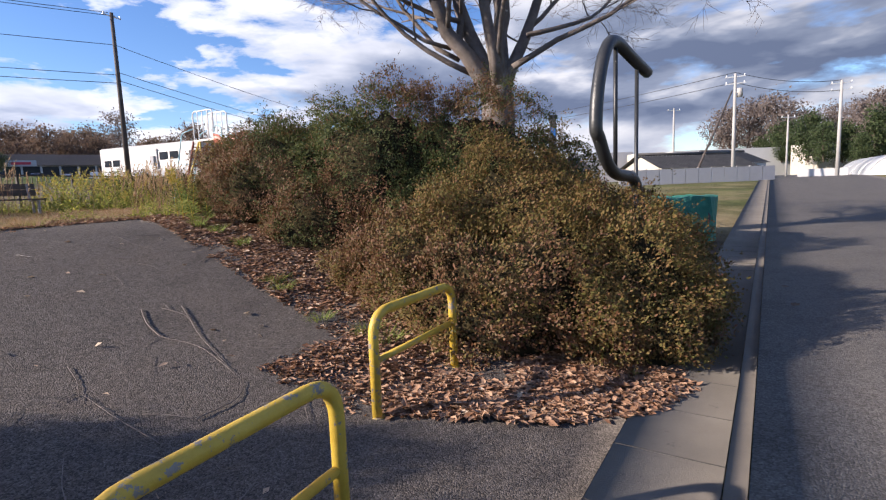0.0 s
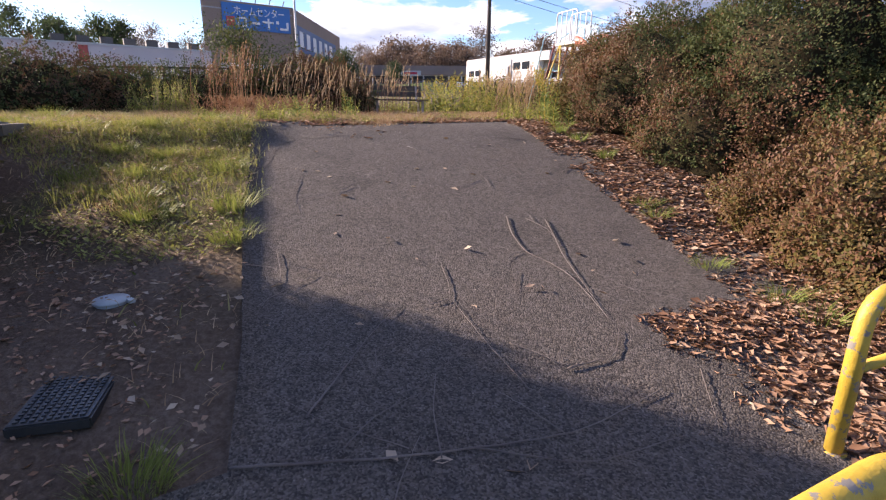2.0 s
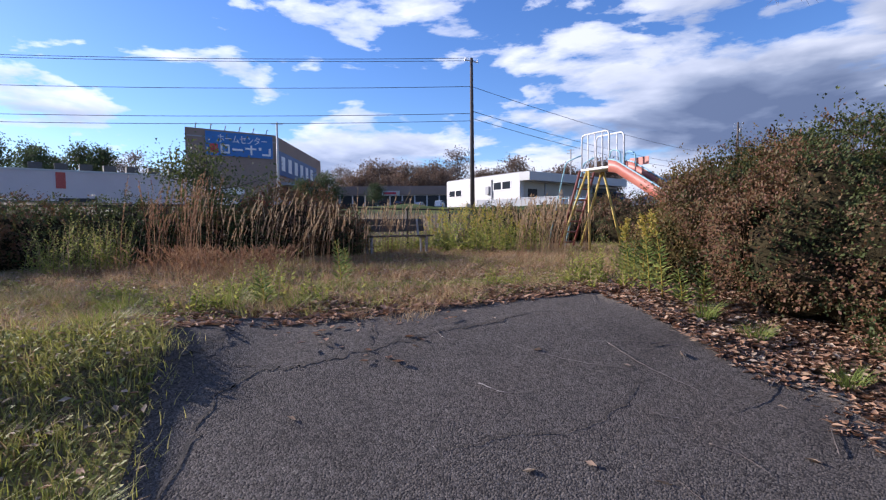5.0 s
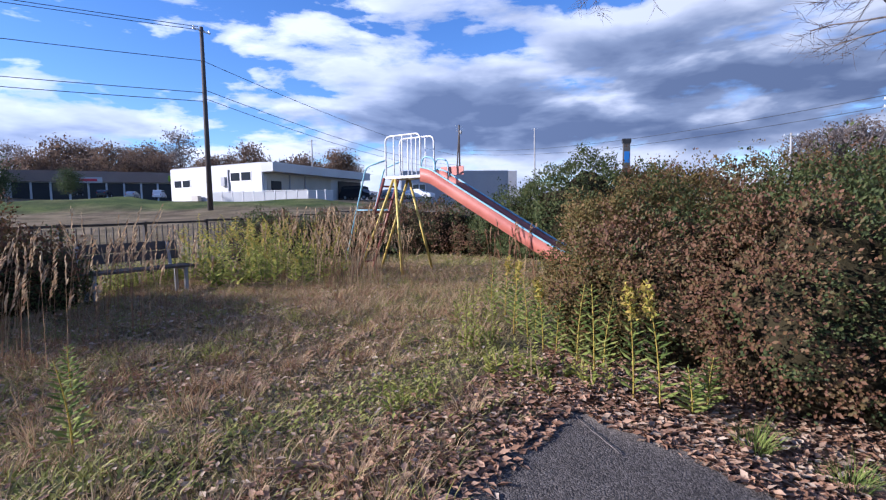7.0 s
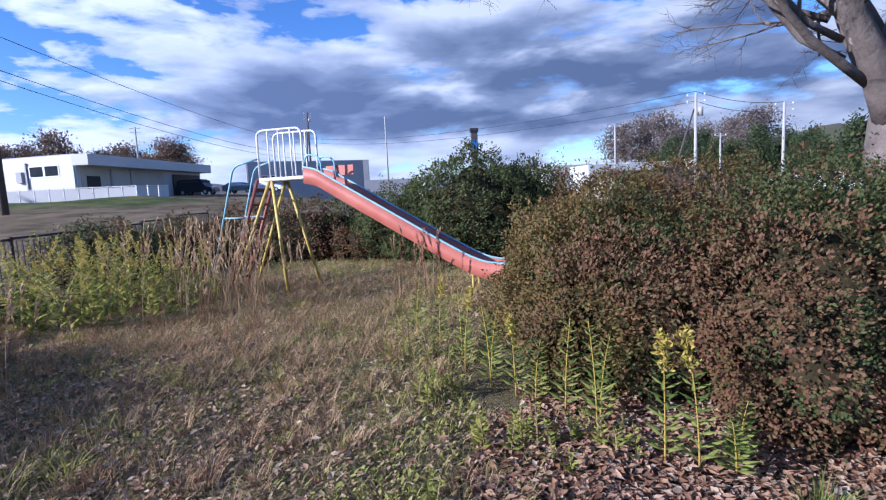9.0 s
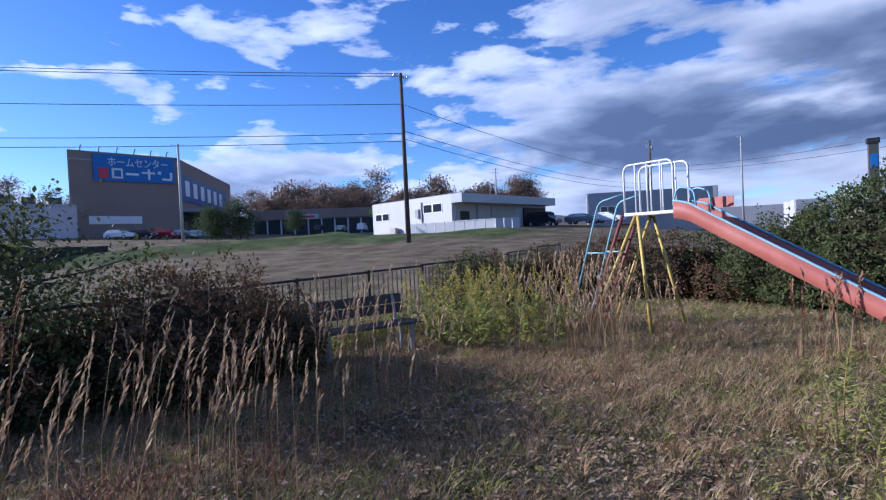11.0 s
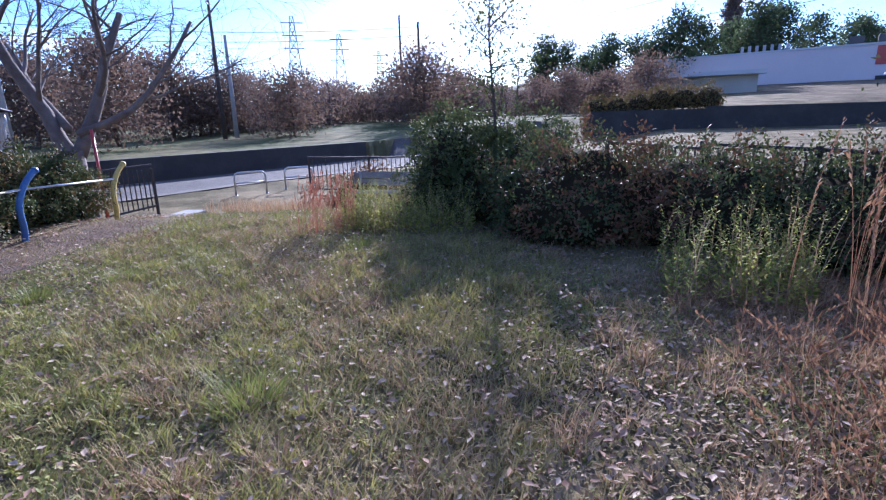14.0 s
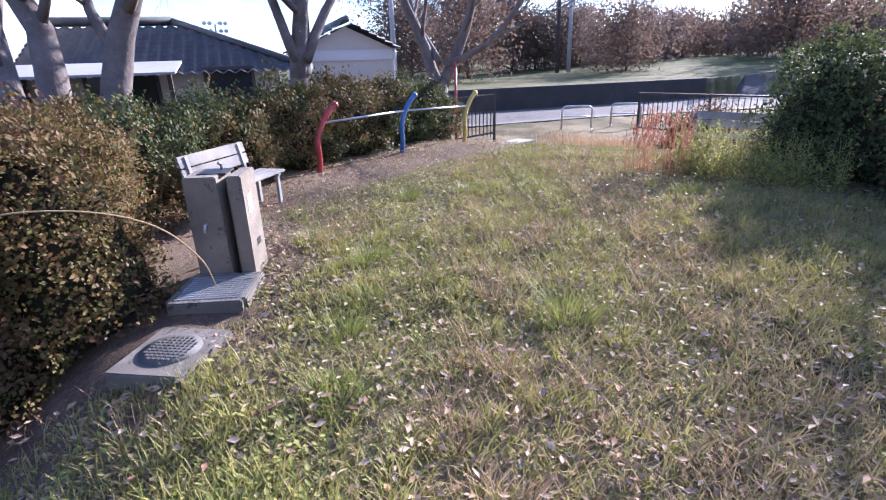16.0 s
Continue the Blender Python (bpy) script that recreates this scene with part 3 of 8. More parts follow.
def make_ground():
    xs, ys = graded(-33, 8, 0.19, 3500), graded(-14, 21, 0.19, 3500)
    X, Y = np.meshgrid(xs, ys, indexing="ij")
    near = sm(60, 20, np.hypot(X + 5, Y - 5))
    Z = H(X, Y) + lump(X, Y) * near
    V = np.stack([X, Y, Z], -1).reshape(-1, 3)
    a, b = len(xs), len(ys)
    i = (np.arange(a - 1)[:, None] * b + np.arange(b - 1)[None, :]).ravel()
    me = raw_mesh("ground", V, np.stack([i, i + b, i + b + 1, i + 1], -1), M["ground"], True)
    soil = np.zeros(len(V))
    x, y = V[:, 0], V[:, 1]
    # bare earth below the hedge by the ramp, along the rail posts, under the big shrubs
    soil = np.maximum(soil, sm(0.5, -0.3, np.abs((x + 4.1) * 0.55 + (y - 1.3) * 0.83) - 0.6) * sm(-5.9, -4.9, x) * sm(-1.0, -2, x))
    soil = np.maximum(soil, 0.9 * sm(0.95, 0.4, np.abs(y - (-1.0 + 0.33 * (x + 8.6)))) * sm(-13.5, -12.5, x) * sm(-6.2, -7.2, x))
    soil = np.maximum(soil, 0.9 * sm(0.9, 0.4, np.abs(x + 7.5)) * sm(-1.5, -0.5, y) * sm(2.6, 1.8, y))
    soil = np.maximum(soil, sm(0, 1.0, x + 4.6) * sm(3.2, 4.5, y) * sm(13, 11.5, y) * sm(4, 3, x - 0.2 * y))
    soil = np.maximum(soil, bare(x, y))
    soil = np.maximum(soil, 0.45 * sm(19, 23, y) * sm(-2, -8, x))
    soil = np.clip(soil + 0.25 * np.sin(x * 2.2) * np.sin(y * 1.9 + x) * (soil > 0.05), 0, 1)
    at = me.attributes.new("soil", "FLOAT", "POINT")
    at.data.foreach_set("value", soil.astype(np.float32))
    bank = np.zeros(len(V))
    for line in BANKS:
        bank = np.maximum(bank, sm(5.4, 4.0, to_line(x, y, *line[:4])))
    bank = np.maximum(bank, 0.8 * sm(-36, -44, x) * sm(-2, -8, y) * sm(-70, -60, x))
    bank = np.maximum(bank, 0.55 * sm(-16.5, -18, x) * sm(-11.5, -14, y + (-x - 20) * -0.362 + 0.6) * sm(-90, -70, y))
    bank = np.maximum(bank, 0.5 * sm(4, 7, x - 0.2 * y) * sm(10, 14, y))
    at = me.attributes.new("verge", "FLOAT", "POINT")
    at.data.foreach_set("value", np.clip(bank + 0.35 * np.sin(x * 0.7) * np.sin(y * 0.9 + x * 0.3) * (bank > 0.02), 0, 1).astype(np.float32))
    mpart("ground", me, kind="structure")


make_ground()


def strip(name, left, right, mat, lift, across=6, step=0.35, label="", kind="structure", thick=0.0):
    """A flat band on the ground between two edge lines with equal numbers of corners."""
    left, right = np.array(left, float), np.array(right, float)
    pts = []
    for k in range(len(left) - 1):
        L = max(np.linalg.norm(left[k + 1] - left[k]), np.linalg.norm(right[k + 1] - right[k]))
        n = max(1, int(L / step))
        for i in range(n):
            t = i / n
            pts.append((left[k] * (1 - t) + left[k + 1] * t, right[k] * (1 - t) + right[k + 1] * t))
    pts.append((left[-1], right[-1]))
    w = np.linspace(0, 1, across + 1)
    A = np.array([p[0] for p in pts])[:, None, :]
    B = np.array([p[1] for p in pts])[:, None, :]
    P = A * (1 - w[None, :, None]) + B * w[None, :, None]
    Z = H(P[..., 0], P[..., 1]) + lift
    V = np.concatenate([P, Z[..., None]], -1).reshape(-1, 3)
    n, c = len(pts), across + 1
    i = (np.arange(n - 1)[:, None] * c + np.arange(across)[None, :]).ravel()
    F = [np.stack([i, i + 1, i + c + 1, i + c], -1)]
    # skirts down into the ground
    base = len(V)
    rim = np.concatenate([np.arange(n) * c, (n - 1) * c + np.arange(1, c), (np.arange(n - 1)[::-1]) * c + across, np.arange(1, across)[::-1]])
    low = V[rim].copy()
    low[:, 2] -= 0.12
    V = np.concatenate([V, low])
    k = np.arange(len(rim))
    k2 = (k + 1) % len(rim)
    F.append(np.stack([rim[k], base + k, base + k2, rim[k2]], -1))
    return mpart(name, raw_mesh(name, V, F, mat), None, label, kind)


U = np.array([0.53, 0.848])
Wd = np.array([0.848, -0.53])
G0 = np.array([1.09, 3.08])
road_s = [-30, -12, -4, 0, 6, 14, 30, 60, 110]
strip("pavement", [G0 + U * s for s in road_s], [G0 + U * s + Wd * 0.56 for s in road_s], M["slab"], 0.03, 2, label="concrete gutter slabs along the street")
strip("kerb", [G0 + U * s + Wd * 0.566 for s in road_s], [G0 + U * s + Wd * 0.665 for s in road_s], M["kerb"], 0.0305, 1, label="flush pale concrete kerb between gutter and street")
strip("road", [G0 + U * s + Wd * 0.671 for s in road_s], [G0 + U * s + Wd * 7.2 for s in road_s], M["road"], 0.028, 10, 0.4, label="grey asphalt street")
PATH_L = [(-3.2, -0.6), (-2.5, 0.9), (-2.21, 1.53), (-2.88, 2.05), (-3.41, 2.41), (-3.85, 2.72), (-4.6, 3.28), (-5.9, 4.27), (-6.38, 4.62)]
PATH_R = [(-1.32, -0.8), (-0.2, 1.02), (0.55, 2.2), (1.07, 3.05), (0.5, 3.9), (-0.6, 4.9), (-1.7, 5.8), (-3.6, 6.95), (-4.55, 7.6)]
strip("path", PATH_L, PATH_R, M["asphalt"], 0.035, 16, 0.2, label="cracked dark asphalt ramp")
# slab joints in the gutter
for k in range(-3, 14):
    p = G0 + U * (k * 0.6 - 0.35) + Wd * 0.28
    one_box("joint", (p[0], p[1], Hs(*p) + 0.031), (0.55, 0.006, 0.003), M["darkwall"], bpy.data.objects["pavement"], rz=-32)


# ---- foliage ----
def wobble(D, seed):
    a = seed * 1.7
    return (0.10 * np.sin(D[:, 0] * 5 + a) * np.sin(D[:, 1] * 4.3 + 2 * a) + 0.08 * np.sin(D[:, 2] * 7 + a * 3 + D[:, 0] * 6)
            + 0.05 * np.sin(D[:, 0] * 13 + D[:, 1] * 11 + a) + 0.04 * np.sin(D[:, 1] * 19 - D[:, 2] * 17 + a))


def dome_points(b, n, seed, low=-0.25):
    """Points on the skin of one lump (x, y, z0, rx, ry, height) and their outward ways."""
    x, y, z0, rx, ry, h = b
    D = rand_dirs(int(n * 2.2))
    D = D[D[:, 2] > low][:n]
    r = 1 + wobble(D, seed)
    E = D * r[:, None]
    E[:, :2] *= (1 - 0.25 * np.clip(-D[:, 2], 0, 1))[:, None]
    P = E * np.array([rx, ry, h * 0.74]) + np.array([x, y, z0 + h * 0.26])
    N = D / np.array([rx, ry, h * 0.74])
    N /= np.linalg.norm(N, axis=1)[:, None]
    return P, N


def inside_any(P, blobs, skip, scale=0.8):
    hit = np.zeros(len(P), bool)
    for k, (x, y, z0, rx, ry, h) in enumerate(blobs):
        if k == skip:
            continue
        q = (P - np.array([x, y, z0 + h * 0.26])) / (np.array([rx, ry, h * 0.74]) * scale)
        hit |= (q ** 2).sum(1) < 1
    return hit


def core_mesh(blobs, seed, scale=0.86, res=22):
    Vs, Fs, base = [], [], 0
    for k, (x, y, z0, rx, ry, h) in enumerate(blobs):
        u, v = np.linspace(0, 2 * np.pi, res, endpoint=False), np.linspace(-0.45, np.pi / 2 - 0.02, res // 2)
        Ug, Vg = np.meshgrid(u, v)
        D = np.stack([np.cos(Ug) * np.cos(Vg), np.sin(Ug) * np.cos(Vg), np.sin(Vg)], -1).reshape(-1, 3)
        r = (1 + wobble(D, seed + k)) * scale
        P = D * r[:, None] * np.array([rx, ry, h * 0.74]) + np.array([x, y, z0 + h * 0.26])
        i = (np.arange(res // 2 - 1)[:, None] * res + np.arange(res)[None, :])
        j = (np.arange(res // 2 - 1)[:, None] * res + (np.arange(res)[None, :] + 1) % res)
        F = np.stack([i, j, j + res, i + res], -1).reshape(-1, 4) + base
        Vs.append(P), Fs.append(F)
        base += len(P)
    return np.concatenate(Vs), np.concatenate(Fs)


def shrub(name, blobs, per_m2, leaf, mats, label, category="shrub", seed=0, cluster=4, group="", low=-0.25, core=0.73, shoots=0.05, cut=0.35):
    """A leafy mound: a near-black shell painted as its inner shade, and rosettes of small leaves all over its lumps."""
    b0 = blobs[0]
    root = thing(name, (b0[0], b0[1], b0[2]), label, category, group)
    inv = Matrix.Translation((-b0[0], -b0[1], -b0[2]))
    off = np.array(b0[:3])
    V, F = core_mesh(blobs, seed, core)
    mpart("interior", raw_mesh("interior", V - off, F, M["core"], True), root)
    allP, allN = [], []
    for k, b in enumerate(blobs):
        area = 2 * np.pi * ((b[3] * b[4]) ** 0.8 + (b[3] * b[5]) ** 0.8 + (b[4] * b[5]) ** 0.8) / 3 * 1.1
        P, N = dome_points(b, int(area * per_m2 * (1.5 if per_m2 > 1600 else 1.1) / cluster), seed + k, low)
        keep = ~inside_any(P, blobs, k)
        allP.append(P[keep]), allN.append(N[keep])
    P, N = np.concatenate(allP), np.concatenate(allN)
    # billows: each rosette belongs to the nearest branch tip, and stands out or back with it
    big = leaf > 0.09
    C = P[rng.choice(len(P), min(len(P), max(12, int(len(P) * cluster / per_m2 * (9 if not big else 3)))), replace=False)]
    lift_c, tint_c = rng.normal(size=len(C)) * 0.045, rng.random(len(C))
    near = np.concatenate([((q[:, None, :] - C[None]) ** 2).sum(2).argmin(1) for q in np.array_split(P, max(1, len(P) // 2000))])
    d = np.linalg.norm(P - C[near], axis=1) / 0.2
    puff = np.sqrt(np.clip(1 - d * d, 0, 1))
    P = P + N * (puff * 0.20 - 0.14 + lift_c[near])[:, None] + np.array([0, 0, 0.04]) * puff[:, None]
    P = P - N * (rng.random(len(P)) ** 1.5 * 0.12)[:, None] + rng.normal(size=P.shape) * 0.02
    out = rng.random(len(P)) < shoots * (0.4 + 2 * tint_c[near])
    P[out] += N[out] * (rng.random(out.sum()) * 0.13)[:, None] + np.array([0, 0, 1.0]) * (rng.random(out.sum()) * 0.13)[:, None]
    n = len(P)
    Pc = np.repeat(P, cluster, 0)
    Nc = np.repeat(N, cluster, 0)
    up = Nc + np.array([0, 0, 0.35])
    R = rand_dirs(len(Pc))
    D = R - (R * up).sum(1)[:, None] * up * 0.55 + up * 0.55
    Pc += rng.normal(size=Pc.shape) * leaf * 0.6
    Lf = leaf * (0.6 + 0.8 * rng.random(len(Pc)))
    gz = H(Pc[:, 0], Pc[:, 1]) + 0.01
    Pc[:, 2] = np.maximum(Pc[:, 2], gz + 0.02)
    mset = rng.choice(len(mats), n, p=np.array([m[1] for m in mats]) / sum(m[1] for m in mats))
    patch = np.sin(P[:, 0] * 1.9 + seed) * np.sin(P[:, 1] * 1.7 + 2 * seed) + np.sin(P[:, 2] * 2.6 + P[:, 0])
    patch = patch + (tint_c[near] - 0.5) * 2.2 + (puff - 0.5) * 0.8
    if len(mats) > 1:
        mset = np.where(patch + rng.normal(size=n) * 0.4 > cut, 1, np.where(rng.random(n) < 0.12, 1, 0)) if len(mats) == 2 else mset
    mc = np.repeat(mset, cluster)
    for k, (mname, _) in enumerate(mats):
        s = mc == k
        if s.sum() == 0:
            continue
        V, F = flat_cards(Pc[s] - off, D[s], up[s] + 0.3 * rand_dirs(s.sum()), Lf[s], Lf[s] * 0.55)
        mpart("foliage", raw_mesh("foliage", V, F, M[mname]), root, kind="stuff")
    return root


def blob(x, y, rx, ry, h, sink=0.05):
    return (x, y, Hs(x, y) - sink, rx, ry, h)


LF = [("leaf_olive", 1), ("leaf_rust", 1)]
shrub("azalea_bush", [blob(0.65, 4.75, 1.25, 1.0, 1.2), blob(1.6, 5.0, 1.02, 1.15, 1.3), blob(0.75, 5.9, 1.2, 1.0, 1.68), blob(2.0, 6.0, 0.9, 1.1, 1.28), blob(-0.15, 5.35, 0.85, 0.8, 1.12), blob(1.55, 4.3, 0.7, 0.55, 0.62), blob(-0.7, 5.75, 0.6, 0.55, 0.8)],
      3700, 0.029, [("leaf_olive", 1), ("leaf_rust", 1)], "large round azalea bush, olive green with rusty tips, over fallen leaves", seed=1, cut=1.0)
shrub("azalea_bush", [blob(-0.95, 7.75, 1.25, 1.05, 2.3), blob(0.3, 8.0, 1.35, 1.1, 2.55), blob(-2.5, 8.25, 1.15, 0.95, 1.62), blob(-1.5, 9.0, 1.6, 1.0, 1.75), blob(-3.3, 8.95, 1.0, 0.75, 1.35), blob(0.0, 7.0, 0.9, 0.7, 1.4), blob(-1.7, 7.15, 0.8, 0.5, 0.95)],
      3000, 0.029, [("leaf_dark", 1), ("leaf_rust", 1)], "tall mounded evergreen azalea, dark green and bronze", seed=5, cut=0.7)
shrub("azalea_bush", [blob(-3.1, 9.95, 1.05, 1.2, 1.55), blob(-2.0, 10.3, 1.5, 1.4, 1.62), blob(-3.75, 9.35, 0.62, 0.75, 1.3), blob(-3.85, 8.95, 0.45, 0.5, 0.95), blob(-0.7, 10.3, 1.4, 1.2, 1.5), blob(-3.2, 10.7, 0.7, 0.9, 1.2)],
      3200, 0.029, [("leaf_rust", 1), ("leaf_olive", 1)], "wide low azalea turned rust red", seed=9, cut=-0.6)
shrub("azalea_bush", [blob(1.6, 8.9, 1.1, 1.0, 1.95), blob(3.0, 8.6, 1.0, 1.1, 1.0), blob(0.6, 10.9, 1.2, 1.0, 1.3)],
      1900, 0.04, [("leaf_dark", 1), ("leaf_olive", 1)], "dark green azalea round the foot of the tree", seed=12)
shrub("shrub", [blob(-2.6, 17.0, 1.7, 1.5, 2.4), blob(-1.3, 17.2, 1.4, 1.3, 2.1), blob(-3.9, 17.6, 1.2, 1.2, 1.7)], 1100, 0.06, [("leaf_dark", 1)], "rounded glossy dark evergreen shrub behind the slide", seed=15)
shrub("shrub", [blob(-6.5, 18.6, 1.8, 1.0, 1.5), blob(-4.6, 18.0, 1.2, 1.0, 1.3), blob(-8.0, 19.6, 1.4, 1.0, 1.3)], 1000, 0.055, [("leaf_rust", 1), ("leaf_dark", 1)], "clipped bronze azalea row behind the slide", seed=17)
shrub("azalea_bush", [blob(-10.2, 17.0, 1.3, 1.1, 1.25), blob(-9.2, 18.4, 1.1, 1.1, 1.15)], 900, 0.055, [("leaf_rust", 1), ("leaf_dark", 1)], "rusty azalea against the railing", seed=19)
shrub("azalea_bush", [blob(-11.3, 9.7, 1.15, 1.2, 1.42), blob(-10.9, 10.6, 0.8, 0.8, 1.0)], 1500, 0.045, [("leaf_dark", 1), ("leaf_rust", 1)], "dark round azalea beside the railing", seed=21, cut=0.0)
shrub("azalea_hedge", [blob(-13.0, 7.6, 1.3, 1.1, 1.2), blob(-13.6, 6.0, 1.2, 1.3, 1.2), blob(-13.4, 4.6, 1.1, 1.1, 1.3), blob(-12.2, 8.6, 0.9, 0.9, 1.05)], 1300, 0.048, [("leaf_dark", 1), ("leaf_rust", 1)], "long dark azalea hedge along the railing", seed=23, cut=-0.2)
shrub("shrub", [blob(-14.6, 2.6, 0.9, 0.8, 1.65), blob(-14.9, 3.8, 0.9, 0.9, 1.45), blob(-14.3, 3.2, 0.7, 0.7, 1.2)], 1200, 0.055, [("leaf_dark", 1)], "dense dark evergreen shrub in the shade", seed=27)
shrub("azalea_bush", [blob(-17.4, -0.4, 0.9, 0.9, 1.0)], 900, 0.05, [("leaf_rust", 1)], "small rusty azalea by the lower railing", seed=29)
# the hedge between the ramp, the fountain and the rail posts
shrub("azalea_bush", [blob(-6.3, 1.15, 0.64, 0.55, 1.5), blob(-5.75, 1.3, 0.55, 0.55, 1.5), blob(-6.05, 0.4, 0.8, 0.8, 1.6), blob(-5.1, -0.3, 0.95, 0.8, 1.65), blob(-6.5, -0.5, 0.7, 0.7, 1.25), blob(-4.95, 0.72, 0.78, 0.72, 1.55)],
      2600, 0.034, [("leaf_olive", 1), ("leaf_rust", 1)], "dense olive and rust azalea beside the drinking fountain", seed=31, cut=0.8)
shrub("camellia_hedge", [blob(-7.0, -1.5, 0.95, 0.9, 1.15), blob(-8.1, -2.25, 0.95, 0.8, 1.12), blob(-9.3, -2.9, 1.0, 0.8, 1.2), blob(-10.6, -3.5, 1.0, 0.85, 1.25), blob(-11.8, -4.0, 1.0, 0.85, 1.2), blob(-12.9, -4.25, 0.8, 0.8, 1.15)],
      1700, 0.05, [("leaf_dark", 1), ("leaf_olive", 1)], "glossy dark evergreen hedge behind the rail posts", seed=35)
shrub("shrub", [blob(-4.3, -1.0, 1.0, 0.8, 1.6), blob(-3.3, -1.8, 1.0, 0.8, 1.6)], 1500, 0.045, [("leaf_dark", 1)], "tall dark shrub by the foot of the ramp", seed=38)


# ---- grass, weeds, litter ----
def blades(P, Hh, lean, az, Wb, segs=3):
    """Tapered bent blades from P (n,3): heights, lean (metres at the tip), way of the lean, widths."""
    n = len(P)
    Dl = np.stack([np.cos(az), np.sin(az), np.zeros(n)], 1)
    Sd = np.stack([-np.sin(az + 0.6), np.cos(az + 0.6), np.zeros(n)], 1)
    Vs = []
    for k in range(segs):
        t = k / segs
        c = P + np.array([0, 0, 1]) * (Hh * t)[:, None] + Dl * (lean * t ** 1.8)[:, None]
        w = (Wb * (1 - 0.7 * t) * 0.5)[:, None]
        Vs += [c - Sd * w, c + Sd * w]
    Vs.append(P + np.array([0, 0, 1]) * Hh[:, None] * 1.0 + Dl * lean[:, None])
    c = 2 * segs + 1
    V = np.stack(Vs, 1).reshape(-1, 3)
    i = np.arange(n)[:, None] * c
    Q = [i + np.array([[2 * k, 2 * k + 1, 2 * k + 3, 2 * k + 2]]) for k in range(segs - 1)]
    Tt = i + np.array([[2 * segs - 2, 2 * segs - 1, 2 * segs]])
    return V, ([np.concatenate(Q)] if Q else []) + [Tt]


def inside_poly(x, y, poly):
    hit = np.zeros(len(x), bool)
    n = len(poly)
    for i in range(n):
        (x1, y1), (x2, y2) = poly[i], poly[(i + 1) % n]
        c = ((y1 > y) != (y2 > y)) & (x < (x2 - x1) * (y - y1) / (y2 - y1 + 1e-12) + x1)
        hit ^= c
    return hit


PATH_POLY = PATH_L + PATH_R[::-1]


def scatter(poly, n):
    poly = np.array(poly)
    lo, hi = poly.min(0), poly.max(0)
    P = lo + rng.random((int(n * 2.5), 2)) * (hi - lo)
    return P[inside_poly(P[:, 0], P[:, 1], poly)][:n]


def on_ground(P, lift=0.0):
    z = H(P[:, 0], P[:, 1]) + lump(P[:, 0], P[:, 1]) + lift
    return np.column_stack([P, z])


def patchy(P, scale, seed):
    return np.sin(P[:, 0] * scale + seed) * np.sin(P[:, 1] * scale * 1.13 + 2 * seed) + 0.6 * np.sin(P[:, 0] * scale * 2.3 - P[:, 1] * scale * 1.9 + seed)


LAWN = [(-2.2, 1.4), (-4.8, 1.6), (-7.3, 2.2), (-7.2, 0.5), (-8.6, -1.2), (-13.2, -3.4), (-17.5, -3.0), (-18.5, 1.0), (-15.5, 4.8), (-12.6, 8.4), (-11.0, 14.5), (-9.9, 19), (-5, 18), (-2.6, 15), (-3.5, 11.5), (-4.9, 9.0), (-4.4, 7.9), (-6.4, 4.7), (-3.4, 2.45)]


def lawn():
    P = scatter(LAWN, 80000)
    pa = patchy(P, 0.9, 1.0)
    soilband = np.abs(P[:, 1] - (-1.0 + 0.33 * (P[:, 0] + 8.6))) < 0.75
    soilband &= (P[:, 0] < -6.6)
    soil2 = (np.abs(P[:, 0] + 7.5) < 0.75) & (P[:, 1] < 2.2)
    soil3 = (np.abs((P[:, 0] + 4.1) * 0.55 + (P[:, 1] - 1.3) * 0.83) < 0.6) & (P[:, 0] > -5.2) & (P[:, 1] < 2.4)
    keep = (~(soilband | soil2 | soil3) | (rng.random(len(P)) < 0.07)) & (rng.random(len(P)) > bare(P[:, 0], P[:, 1]) * 0.97)
    P, pa = P[keep], pa[keep]
    south = P[:, 1] + 1.3 * pa + rng.normal(size=len(P)) * 0.8 < 3.6
    for name, mat, text, s in (("lawn_grass", "lawn_green", "short green lawn with dry blades in it", south), ("lawn_grass", "lawn_blade", "short patchy lawn, half dry and half green", ~south)):
        Q, n = P[s], int(s.sum())
        h = (0.035 + 0.06 * rng.random(n)) * (1 + 0.35 * np.clip(pa[s], -1, 1))
        V, F = blades(on_ground(Q), h, h * (0.3 + rng.random(n) * 1.3), rng.random(n) * 6.3, 0.008 + 0.008 * rng.random(n), 2)
        mpart(name, raw_mesh(name, V, F, M[mat]), None, text, kind="stuff")
    P = scatter([(-6.0, 2.7), (-6.9, 2.0), (-8.0, 1.9), (-11.5, -0.4), (-12.6, 2.0), (-10.8, 5.0), (-7.6, 4.9), (-6.7, 3.6)], 30000)
    n = len(P)
    h = 0.025 + 0.045 * rng.random(n)
    V, F = blades(on_ground(P), h, h * (0.4 + rng.random(n) * 1.6), rng.random(n) * 6.3, 0.006 + 0.006 * rng.random(n), 2)
    mpart("lawn_grass", raw_mesh("lawn_grass", V, F, M["lawn_blade"]), None, "thick short grass of the lawn, half dry", kind="stuff")
    # dry thatch
    P = scatter(LAWN, 30000)
    n = len(P)
    V, F = blades(on_ground(P, 0.01), 0.02 + 0.04 * rng.random(n), 0.05 + 0.10 * rng.random(n), rng.random(n) * 6.3, np.full(n, 0.006), 2)
    mpart("dry_grass", raw_mesh("dry_grass", V, F, M["drygrass"]), None, "flattened straw-coloured dry grass", kind="stuff")


lawn()


